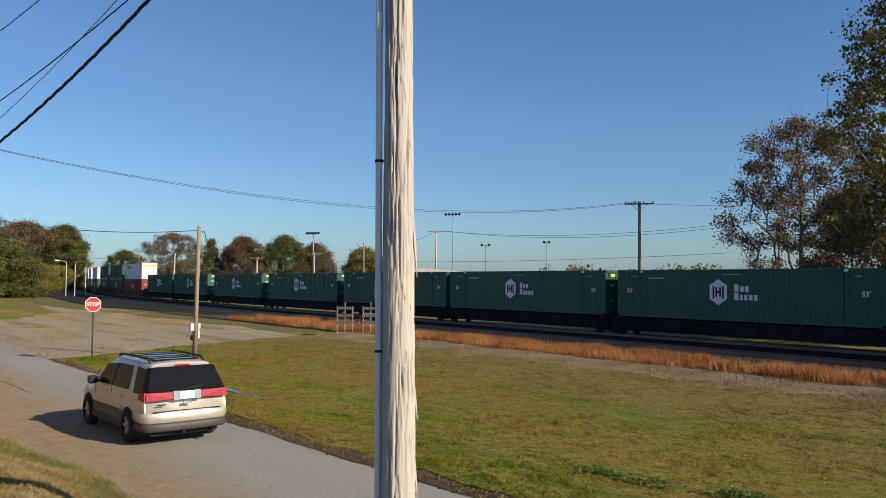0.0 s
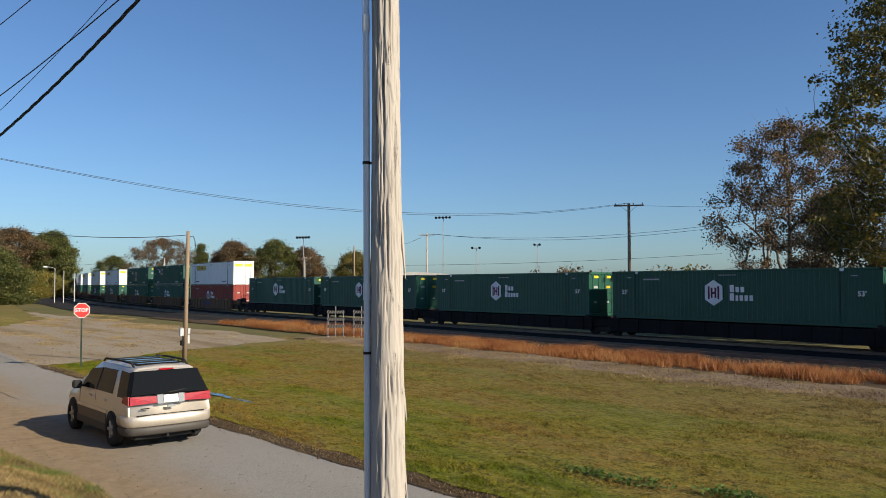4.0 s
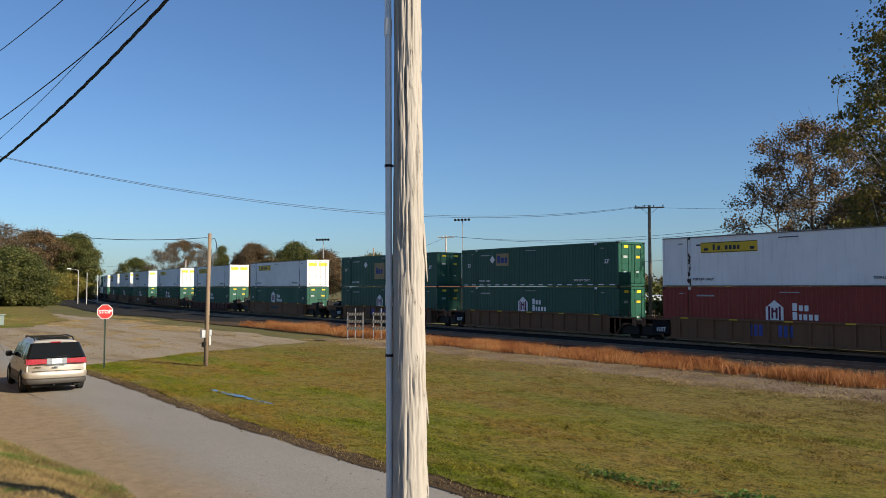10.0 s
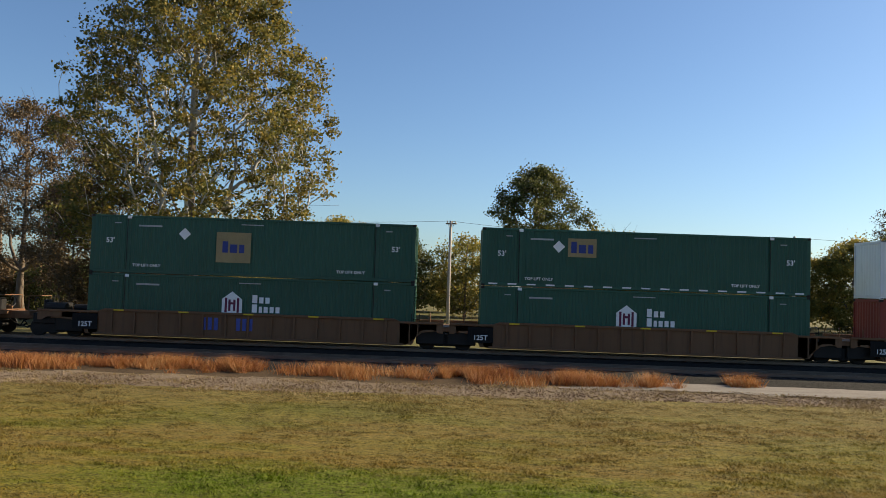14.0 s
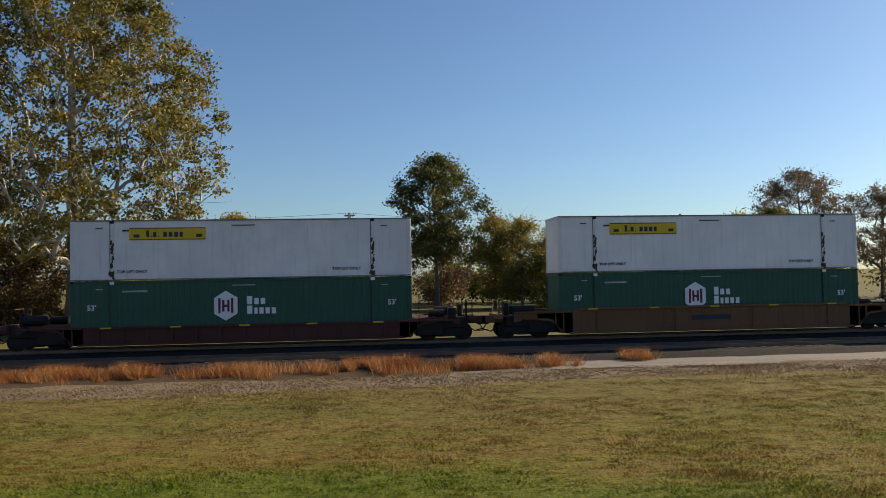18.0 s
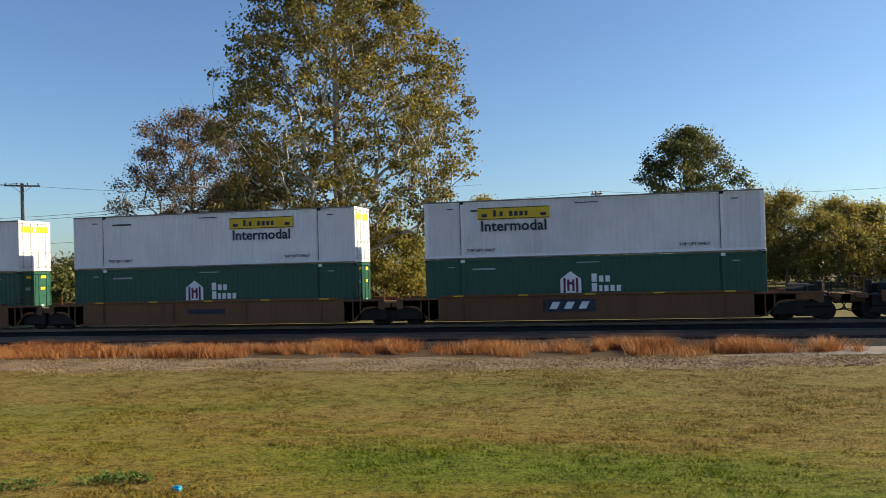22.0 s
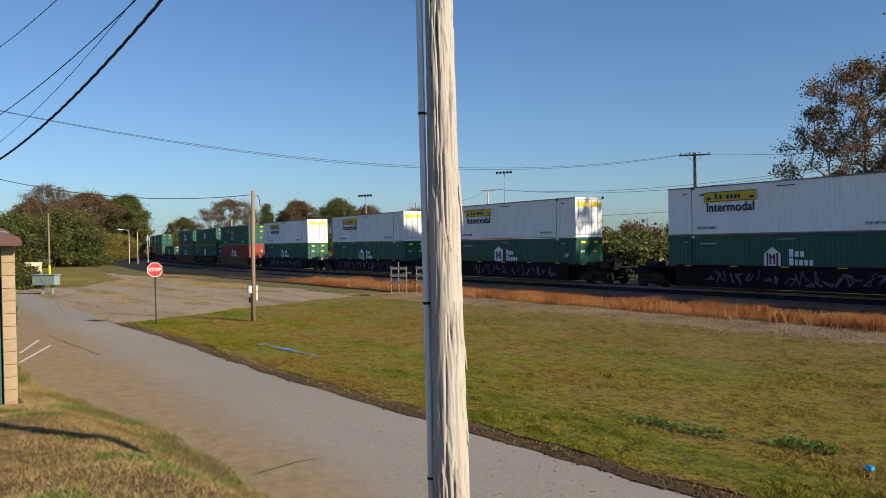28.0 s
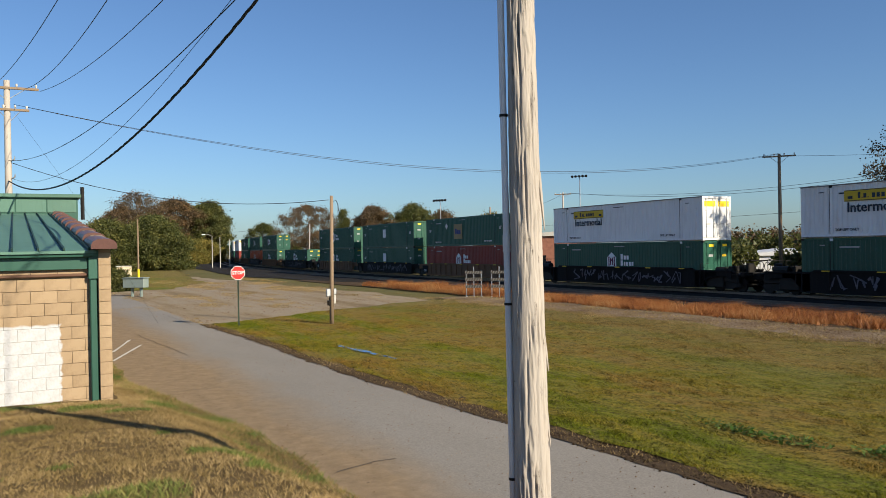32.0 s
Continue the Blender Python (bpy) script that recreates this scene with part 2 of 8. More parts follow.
M_BALLAST = soil_mix("track_ballast", [(0.3, (0.01176, 0.0105, 0.00966)), (0.7, (0.0273, 0.02436, 0.02226))],
                     [(0.3, (0.00756, 0.00672, 0.0063)), (0.7, (0.042, 0.0378, 0.03486))], 0.6, 12.0, 1.0, 0.06)
M_DIRT = soil_mix("bare_earth", [(0.3, (0.035, 0.0224, 0.0126)), (0.7, (0.084, 0.0546, 0.0301))],
                  [(0.3, (0.035, 0.0231, 0.0126)), (0.7, (0.14, 0.0945, 0.056))], 0.8, 12.0, 1.0, 0.05)


def road_material():
    m, nt, b = material("worn_asphalt", 0.9, 0, 0.25)
    base = ramp(nt, noise_node(nt, 0.22, 4, 0.55, (0.5, 1.5, 1)), [(0.3, (0.1928, 0.1714, 0.1428)), (0.7, (0.2642, 0.2392, 0.2035))])
    grit = ramp(nt, noise_node(nt, 28, 6, 0.8), [(0.3, (0.08568, 0.07854, 0.0714)), (0.7, (0.357, 0.3356, 0.307))])
    c = mix(nt, 0.5, base, grit)
    # reddish soil washed over the side next to the bank
    co = nt.nodes.new("ShaderNodeTexCoord")
    sp = nt.nodes.new("ShaderNodeSeparateXYZ")
    nt.links.new(co.outputs["Object"], sp.inputs[0])
    ad = nt.nodes.new("ShaderNodeMath")
    ad.operation = 'MULTIPLY_ADD'
    nt.links.new(noise_node(nt, 0.28, 4, 0.6, (0.5, 1, 1)), ad.inputs[0])
    ad.inputs[1].default_value = 3.0
    nt.links.new(sp.outputs["Y"], ad.inputs[2])
    mr = nt.nodes.new("ShaderNodeMapRange")
    nt.links.new(ad.outputs[0], mr.inputs[0])
    mr.inputs[1].default_value, mr.inputs[2].default_value, mr.inputs[3].default_value, mr.inputs[4].default_value = 9.2, 10.7, 0.9, 0.0
    soil = ramp(nt, noise_node(nt, 3.0, 5, 0.7), [(0.3, (0.1785, 0.1214, 0.06426)), (0.7, (0.2856, 0.2035, 0.1178))])
    c = mix(nt, mr.outputs[0], c, soil)
    nt.links.new(c, b.inputs["Base Color"])
    bump(nt, b, noise_node(nt, 40, 6, 0.8), 0.5, 0.01)
    return m


M_ROAD = road_material()
M_GREEN = painted("green_container_paint", (0.009, 0.075, 0.048), 0.45, (0.03, 0.06, 0.045), 0.25)
M_WHITE = painted("white_container_paint", (0.74, 0.74, 0.74), 0.45, (0.36, 0.33, 0.29), 0.25)
M_RED = painted("red_container_paint", (0.24, 0.029, 0.020), 0.5, (0.16, 0.04, 0.025), 0.3)
M_ORANGE = painted("orange_container_paint", (0.50, 0.09, 0.03), 0.5, (0.2, 0.06, 0.03), 0.3)
M_BROWN = painted("brown_freight_car_paint", (0.17, 0.085, 0.042), 0.7, (0.06, 0.04, 0.03), 0.5, 0.25)
M_TAN = painted("faded_tan_freight_car_paint", (0.1716, 0.081, 0.0372), 0.7, (0.0594, 0.033, 0.021), 0.5, 0.25)
M_BLACK = painted("black_freight_car_paint", (0.013, 0.012, 0.012), 0.75, (0.035, 0.025, 0.02), 0.4, 0.1)
M_DKRED = painted("dark_red_freight_car_paint", (0.09, 0.030, 0.022), 0.65, (0.04, 0.03, 0.025), 0.5, 0.25)
M_STEEL = plain("grimy_steel", (0.016, 0.014, 0.013), 0.6, 0.4, 0.35, 8)
M_RAIL = plain("worn_rail_steel", (0.18, 0.14, 0.12), 0.4, 0.8, 0.3, 6)
M_GALV = plain("galvanised_steel", (0.45, 0.46, 0.47), 0.45, 0.7, 0.2, 10)
M_LETTER = plain("white_lettering", (0.75, 0.77, 0.78), 0.6, 0, 0.10, 8)
M_INK = plain("dark_lettering", (0.02, 0.03, 0.05), 0.6, 0, 0.15, 8)
M_GOLD = plain("yellow_marking", (0.62, 0.42, 0.02), 0.55, 0, 0.2, 5)
M_YELL = plain("bright_yellow_marking", (0.80, 0.55, 0.02), 0.5, 0, 0.12, 5)
M_PURPLE = plain("maroon_marking", (0.12, 0.012, 0.05), 0.6, 0, 0.2, 8)
M_BLUE = plain("blue_marking", (0.02, 0.04, 0.20), 0.6, 0, 0.2, 8)
M_TAG = plain("faded_grey_spray_paint", (0.10, 0.095, 0.115), 0.7, 0, 0.45, 4)
M_TAGB = plain("blue_spray_paint", (0.06, 0.09, 0.32), 0.7, 0, 0.4, 4)
M_TIE = plain("weathered_timber_tie", (0.035, 0.028, 0.024), 0.9, 0, 0.35, 6, bumps=0.5)
M_RUBBER = plain("black_rubber", (0.018, 0.018, 0.018), 0.85, 0, 0.2, 10)


def wood_pole_material(name, light, mid, dark):
    m, nt, b = material(name, 0.85, 0, 0.2)
    grain = noise_node(nt, 9.0, 8, 0.75, (2.2, 2.2, 0.55))
    crack = noise_node(nt, 5.0, 8, 0.75, (2.4, 2.4, 0.38))
    c = ramp(nt, grain, [(0.25, mid), (0.45, light), (0.62, light), (0.8, mid)])
    ck = ramp(nt, crack, [(0.60, grey(0.0)), (0.66, grey(0.9))])
    big = ramp(nt, noise_node(nt, 0.8, 3, 0.6), [(0.35, grey(0.0)), (0.7, grey(0.35))])
    c = mix(nt, big, c, mid)
    nt.links.new(mix(nt, ck, c, dark), b.inputs["Base Color"])
    bump(nt, b, mix(nt, 0.5, ramp(nt, crack, [(0.57, grey(1.0)), (0.70, grey(0.0))]), grain), 0.9, 0.012)
    return m


M_POLE = wood_pole_material("bleached_pole_wood", (0.43, 0.385, 0.335), (0.30, 0.262, 0.222), (0.042, 0.032, 0.024))
M_POLE2 = wood_pole_material("brown_pole_wood", (0.2584, 0.19, 0.1292), (0.1672, 0.114, 0.076), (0.0304, 0.0228, 0.0152))
M_CABLE = plain("black_cable_sheath", (0.015, 0.015, 0.017), 0.6, 0, 0.2, 10)
M_BARK = plain("grey_brown_bark", (0.13, 0.10, 0.075), 0.9, 0, 0.4, 4, bumps=0.8)
M_BARKW = plain("pale_mottled_bark", (0.36, 0.34, 0.30), 0.85, 0, 0.45, 3, bumps=0.5)
M_LEAF_SYC = leaf_mat("yellowing_leaves", [(0.1, (0.0555, 0.0666, 0.01776)), (0.4, (0.1258, 0.1184, 0.0296)), (0.65, (0.2294, 0.1739, 0.0407)), (0.9, (0.3256, 0.222, 0.0518))], 0.55, 0.44)
M_LEAF_GRN = leaf_mat("olive_green_leaves", [(0.1, (0.03996, 0.05372, 0.01598)), (0.5, (0.09189, 0.1017, 0.02717)), (0.9, (0.1759, 0.1628, 0.04396))])
M_LEAF_BRN = leaf_mat("brown_autumn_leaves", [(0.1, (0.0592, 0.04588, 0.02516)), (0.5, (0.1295, 0.0888, 0.04588)), (0.9, (0.2368, 0.1406, 0.0629))])
M_LEAF_YEL = leaf_mat("olive_yellow_leaves", [(0.1, (0.09713, 0.1038, 0.02605)), (0.5, (0.2313, 0.2031, 0.04884)), (0.9, (0.4255, 0.307, 0.06919))], 0.55, 0.52)
M_WEED = leaf_mat("orange_dry_weeds", [(0.1, (0.125, 0.040, 0.014)), (0.4, (0.30, 0.105, 0.030)), (0.65, (0.40, 0.175, 0.055)), (0.95, (0.48, 0.30, 0.13))], 0.6, 0.25)
M_STRAW = leaf_mat("straw_blades", [(0.1, (0.09946, 0.07592, 0.0222)), (0.5, (0.2735, 0.1878, 0.074)), (0.9, (0.4641, 0.3437, 0.1628))], 0.6, 0.15)
M_BLADE = leaf_mat("green_blades", [(0.1, (0.03996, 0.07992, 0.01184)), (0.5, (0.1199, 0.1598, 0.03034)), (0.9, (0.2597, 0.2301, 0.0703))], 0.6, 0.15)
M_WEEDG = leaf_mat("broad_weed_leaves", [(0.1, (0.037, 0.0814, 0.01036)), (0.5, (0.0666, 0.1258, 0.0185)), (0.9, (0.1776, 0.2072, 0.0518))])
M_ROOF = painted("green_metal_roofing", (0.075, 0.165, 0.125), 0.55, (0.03, 0.10, 0.07), 0.3)
M_TRIM = painted("green_trim_paint", (0.022, 0.085, 0.06), 0.45, (0.02, 0.08, 0.05), 0.3)
M_STOP = plain("red_sign_face", (0.55, 0.03, 0.025), 0.4, 0, 0.10, 6)
M_GPOST = plain("green_sign_post", (0.03, 0.05, 0.035), 0.6, 0.3, 0.2, 8)
M_CONC = plain("pale_concrete", (0.50, 0.48, 0.44), 0.9, 0, 0.2, 4, bumps=0.3)
M_MARK = plain("dull_white_stencil", (0.34, 0.37, 0.37), 0.7, 0, 0.25, 8)
M_FADED = plain("faded_tan_panel", (0.30, 0.23, 0.115), 0.7, 0, 0.25, 5)


# ---- building tools ----
def mesh_object(name, bm, mat, parent=None, label="", smooth=False):
    me = bpy.data.meshes.new(name)
    bm.to_mesh(me)
    bm.free()
    for m in (mat if isinstance(mat, (list, tuple)) else [mat]):
        me.materials.append(m)
    if smooth:
        me.shade_smooth()
    ob = new(name, me)
    if parent is not None:
        ob.parent = parent
    if label:
        ob["label"] = label
    return ob


def part(name, bm, mat, parent, label="", smooth=False):
    return mesh_object(name, bm, mat, parent, label, smooth)


def again(ob, parent, m):
    """The same mesh once more, under a parent, at a local pose."""
    o = new(ob.name.split(".")[0], ob.data)
    o.parent = parent
    o.matrix_local = m
    if ob.get("label"):
        o["label"] = ob["label"]
    return o


def thing(name, label, category, m=None, group="", kind=""):
    e = new(name)
    e.empty_display_size = 0.2
    if m is not None:
        e.matrix_world = m
    return tagged(e, label, category, group, kind)


def box(bm, x0, y0, z0, x1, y1, z1, bev=0.0):
    r = bmesh.ops.create_cube(bm, size=1.0)
    vs = r["verts"]
    for v in vs:
        v.co = Vector(((x0 + x1) / 2 + v.co.x * (x1 - x0), (y0 + y1) / 2 + v.co.y * (y1 - y0), (z0 + z1) / 2 + v.co.z * (z1 - z0)))
    if bev:
        es = list({e for v in vs for e in v.link_edges})
        bmesh.ops.bevel(bm, geom=es, offset=bev, segments=1, affect='EDGES')
    return vs


def tube(bm, pts, r, sides=8, cap=True):
    """A tube along points; r a number or one radius for each point."""
    rs = r if isinstance(r, (list, tuple)) else [r] * len(pts)
    rings = []
    up0 = Vector((0, 0, 1))
    for i, p in enumerate(pts):
        p = Vector(p)
        a, b = Vector(pts[max(i - 1, 0)]), Vector(pts[min(i + 1, len(pts) - 1)])
        d = (b - a).normalized()
        side = d.cross(up0)
        if side.length < 1e-3:
            side = d.cross(Vector((0, 1, 0)))
        side.normalize()
        up = side.cross(d)
        rings.append([bm.verts.new(p + (side * math.cos(2 * math.pi * k / sides) + up * math.sin(2 * math.pi * k / sides)) * rs[i]) for k in range(sides)])
    for a, b in zip(rings, rings[1:]):
        for k in range(sides):
            bm.faces.new((a[k], a[(k + 1) % sides], b[(k + 1) % sides], b[k]))
    if cap:
        bm.faces.new(rings[0][::-1])
        bm.faces.new(rings[-1])


def plate(bm, pts, depth, axis='y'):
    """A flat outline (pairs) in the plane across the axis, thickened by depth along it."""
    n = len(pts)
    def at(p, d):
        return (p[0], d, p[1]) if axis == 'y' else (d, p[0], p[1]) if axis == 'x' else (p[0], p[1], d)
    a = [bm.verts.new(at(p, 0)) for p in pts]
    b = [bm.verts.new(at(p, depth)) for p in pts]
    bm.faces.new(a)
    bm.faces.new(b[::-1])
    for k in range(n):
        bm.faces.new((a[k], b[k], b[(k + 1) % n], a[(k + 1) % n]))


def raw_mesh(name, verts, faces, mat, parent=None, label="", smooth=False):
    me = bpy.data.meshes.new(name)
    me.from_pydata(verts, [], faces)
    me.update()
    for m in (mat if isinstance(mat, (list, tuple)) else [mat]):
        me.materials.append(m)
    if smooth:
        me.shade_smooth()
    ob = new(name, me)
    if parent is not None:
        ob.parent = parent
    if label:
        ob["label"] = label
    return ob


def quad_cloud(name, centres, us, vs, mat, parent=None, label=""):
    """Many separate four-sided leaves: centres and half-axes, as arrays."""
    n = len(centres)
    co = np.empty((n, 4, 3))
    co[:, 0], co[:, 1], co[:, 2], co[:, 3] = centres - us, centres - vs * 0.8, centres + us, centres + vs
    me = bpy.data.meshes.new(name)
    me.vertices.add(n * 4)
    me.vertices.foreach_set("co", co.reshape(-1))
    me.loops.add(n * 4)
    me.loops.foreach_set("vertex_index", np.arange(n * 4, dtype=np.int32))
    me.polygons.add(n)
    me.polygons.foreach_set("loop_start", np.arange(0, n * 4, 4, dtype=np.int32))
    me.update(calc_edges=True)
    me.materials.append(mat)
    ob = new(name, me)
    if parent is not None:
        ob.parent = parent
    if label:
        ob["label"] = label
    return ob


def blade_cloud(name, pts, heights, lean, width, mat, rng, parent=None):
    """Many upright tapered blades (three-cornered), one for each point."""
    n = len(pts)
    ang = rng.uniform(0, 2 * math.pi, n)
    d = np.stack([np.cos(ang), np.sin(ang), np.zeros(n)], 1)
    la = rng.uniform(0, 2 * math.pi, n)
    top = pts + np.stack([np.cos(la) * lean * heights, np.sin(la) * lean * heights, heights], 1)
    co = np.empty((n, 3, 3))
    w = (width * rng.uniform(0.6, 1.4, n))[:, None]
    co[:, 0], co[:, 1], co[:, 2] = pts - d * w, pts + d * w, top
    me = bpy.data.meshes.new(name)
    me.vertices.add(n * 3)
    me.vertices.foreach_set("co", co.reshape(-1))
    me.loops.add(n * 3)
    me.loops.foreach_set("vertex_index", np.arange(n * 3, dtype=np.int32))
    me.polygons.add(n)
    me.polygons.foreach_set("loop_start", np.arange(0, n * 3, 3, dtype=np.int32))
    me.update(calc_edges=True)
    me.materials.append(mat)
    ob = new(name, me)
    if parent is not None:
        ob.parent = parent
    return ob


LETTERS = {}


def letters(text, size, mat, depth=0.006):
    """A mesh of built-in letters, centred, in the x-z plane, facing -y."""
    key = (text, size, mat.name)
    if key not in LETTERS:
        cu = bpy.data.curves.new("lettering", 'FONT')
        cu.body, cu.size, cu.extrude, cu.align_x, cu.align_y, cu.resolution_u = text, size, depth, 'CENTER', 'CENTER', 2
        cu.offset = size * 0.018
        ob = bpy.data.objects.new("lettering", cu)
        me = bpy.data.meshes.new_from_object(ob)
        bpy.data.objects.remove(ob)
        me.transform(pose(0, 0, 0, 90, 0, 0))
        me.materials.clear()
        me.materials.append(mat)
        me.name = "lettering"
        LETTERS[key] = me
    return LETTERS[key]


def write(text, size, mat, parent, m):
    o = new("lettering", letters(text, size, mat))
    o.parent = parent
    o.matrix_local = m
    return o


def grid_sheet(name, xs, y_low, y_high, rows, height, mat, label="", category="", kind="structure"):
    """A ground sheet between two side lines, over xs, with a height function."""
    verts, faces = [], []
    for x in xs:
        a, b = y_low(x), y_high(x)
        for j in range(rows + 1):
            y = a + (b - a) * j / rows
            verts.append((x, y, height(x, y, j / rows)))
    n = rows + 1
    for i in range(len(xs) - 1):
        for j in range(rows):
            faces.append((i * n + j, (i + 1) * n + j, (i + 1) * n + j + 1, i * n + j + 1))
    return tagged(raw_mesh(name, verts, faces, mat, None, "", True), label, category, "", kind)


def wob(x, y=0.0, s=1.0):
    return noise.noise(Vector((x * s, y * s, 3.7)))


def spaced(a, b, step):
    n = max(2, int(abs(b - a) / step) + 1)
    return [a + (b - a) * i / (n - 1) for i in range(n)]


# ---- track line ----
RAIL = 0.55             # top of the rails
TRACK_Y = 43.3          # middle of the loaded track where it runs straight
BEND_X, BEND_R = -60.0, 900.0


def track_at(s, off=0.0):
    """The place and heading (degrees) on the track at run s; s is x on the straight part."""
    if s >= BEND_X:
        return s, TRACK_Y + off, 0.0
    a = (BEND_X - s) / BEND_R
    r = BEND_R - off
    return BEND_X - r * math.sin(a), TRACK_Y + BEND_R - r * math.cos(a), -math.degrees(a)


# ---- ground ----
def bank_top(x):
    return 0.45 + 0.06 * max(0.0, min(x + 20, 8)) + 0.09 * max(0.0, min(x + 12, 14))


def road_near(x):
    if x > -17:
        return 6.95 + 0.03 * (x + 17) + 0.12 * wob(x, 1, 0.9)
    if x > -30:
        return 6.95 - 1.45 * min(1, (-17 - x) / 8) + 0.12 * wob(x, 1, 0.9)
    return 5.5 + 0.1 * (-30 - x) + 0.15 * wob(x, 1, 0.9)


def road_far(x):
    return 11.35 + 0.055 * max(0, x + 22) + 0.10 * wob(x, 5, 1.3) - 0.35 * max(0, min(1, (-34 - x) / 8)) + 0.05 * wob(x, 8, 4.0)


def bank_z(x, y, f=0):
    e = road_near(x)
    k = max(0.0, min(1.0, (e - y) / 2.0))
    k = k * k * (3 - 2 * k)
    return 0.0 + bank_top(x) * k + (0.04 * wob(x, y, 1.1) + 0.02 * wob(x, y, 4.0)) * min(1, (e - y) * 2) + 0.004


def lawn_west(y):
    return -41.5 - 0.55 * max(0, y - 11.5) * (1 if y < 21 else 0.95) + 0.5 * wob(y, 3, 0.8)


far_verts, far_faces = [], []
ring = [0, 60, 140, 300, 700, 1800, 4200]
for i, r in enumerate(ring[1:]):
    for k in range(48):
        a = 2 * math.pi * k / 48
        far_verts.append((r * math.cos(a) - 20, r * math.sin(a) + 25, -0.05))
for k in range(48):
    far_faces.append((k, (k + 1) % 48, 0)) if k not in (0, 47) else None
for i in range(len(ring) - 2):
    for k in range(48):
        far_faces.append((i * 48 + k, i * 48 + (k + 1) % 48, (i + 1) * 48 + (k + 1) % 48, (i + 1) * 48 + k))
tagged(raw_mesh("ground", far_verts, far_faces, M_FIELD), "olive and straw autumn grass ground reaching the horizon", "ground", "", "structure")

road = grid_sheet("road", spaced(40, -75, 0.5), road_near, road_far, 10, lambda x, y, f: 0.0 + 0.02 * (1 - (2 * f - 1) ** 2) + 0.006 * wob(x, y, 1.5), M_ROAD,
                  "worn pale grey asphalt road with reddish soil washed over one side", "road")


def lawn_low(x):
    return road_far(x) + 0.48 + 0.22 * wob(x, 2, 1.4) + 0.10 * wob(x, 7, 4.0)


def lawn_z(x, y, f):
    return 0.012 + 0.05 * wob(x, y, 0.35) * min(1, f * 6) + 0.025 * wob(x, y, 1.4) + 0.02


def gravel_low(x):
    return 29.4 + 0.9 * wob(x, 9, 0.25) + 0.4 * wob(x, 4, 1.1) + (0.8 if x > 4 else 0)


def gravel_high(x):
    return 32.7 + 0.5 * wob(x, 6, 0.4) + 0.8 * max(0, min(1, (x + 2) / 8))


tagged(grid_sheet("soil_edge", spaced(42, -42, 0.4), lambda x: road_far(x) - 0.06, lambda x: road_far(x) + 0.85, 4,
                  lambda x, y, f: 0.008 + 0.035 * abs(wob(x, y, 3.0)), M_DIRT), "strip of dark bare earth along the road edge", "earth")
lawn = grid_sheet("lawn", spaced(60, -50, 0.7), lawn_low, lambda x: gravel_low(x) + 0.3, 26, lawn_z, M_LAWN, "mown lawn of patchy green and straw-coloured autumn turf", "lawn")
for v in lawn.data.vertices:
    v.co.x = max(v.co.x, lawn_west(v.co.y))
gravel = grid_sheet("gravel_strip", spaced(80, -52, 0.6), gravel_low, lambda x: gravel_high(x) + 0.2, 8, lambda x, y, f: 0.02 + 0.06 * wob(x, y, 0.5) * f + 0.05 * abs(wob(x, y, 2.2)), M_GRAVEL,
                    "strip of loose grey gravel between lawn and weeds", "gravel")
lot = grid_sheet("gravel_lot", spaced(-38, -130, 1.0), lambda x: 6.0 + 0.5 * wob(x, 1, .3) - 1.0 * max(0, min(1, (-50 - x) / 10)), lambda x: min(29.0, 13 + (-38 - x) * 1.6) + 1.0 * wob(x, 2, 0.2) - 0.06 * max(0, -75 - x), 16,
                 lambda x, y, f: -0.012 + 0.012 * wob(x, y, 0.7), M_LOT, "open worn gravel lot with dry grass patches", "gravel lot")
tagged(grid_sheet("weed_ground", spaced(90, -95, 1.5), lambda x: gravel_high(x), lambda x: 36.4 + max(0, -60 - x) ** 2 / 1800, 6, lambda x, y, f: 0.02, M_DIRT),
       "brown earth under the dry weeds beside the track", "earth")
tagged(grid_sheet("grass_verge", spaced(-84, -235, 1.5), lambda x: 4.0 + 0.8 * wob(x, 3, 0.2), lambda x: 23.0 + 1.6 * wob(x, 2, 0.25) - 0.35 * max(0, x + 100) + 0.13 * max(0, -100 - x), 8, lambda x, y, f: 0.02 + 0.03 * wob(x, y, 0.4), M_LAWN),
       "green and straw grass verge in front of the bush", "grass")
bank = grid_sheet("bank", spaced(30, -60, 0.4), lambda x: -14, road_near, 44, bank_z, M_DRY, "sloping bank of dry straw-coloured grass above the road", "grass bank")


def ballast_bed(name, off, low, high, wide):
    prof = [(-wide - 1.1, low), (-wide, high), (wide, high), (wide + 1.1, low)]
    verts, faces = [], []
    ss = spaced(160, -420, 2.5)
    for s in ss:
        for o, z in prof:
            x, y, a = track_at(s, off + o)
            verts.append((x, y, z + 0.03 * wob(x, y, 0.8)))
    for i in range(len(ss) - 1):
        for j in range(3):
            faces.append((i * 4 + j, i * 4 + j + 1, (i + 1) * 4 + j + 1, (i + 1) * 4 + j))
    return tagged(raw_mesh(name, verts, faces, M_BALLAST), "dark grey crushed-stone ballast bed", "ballast", "", "structure")


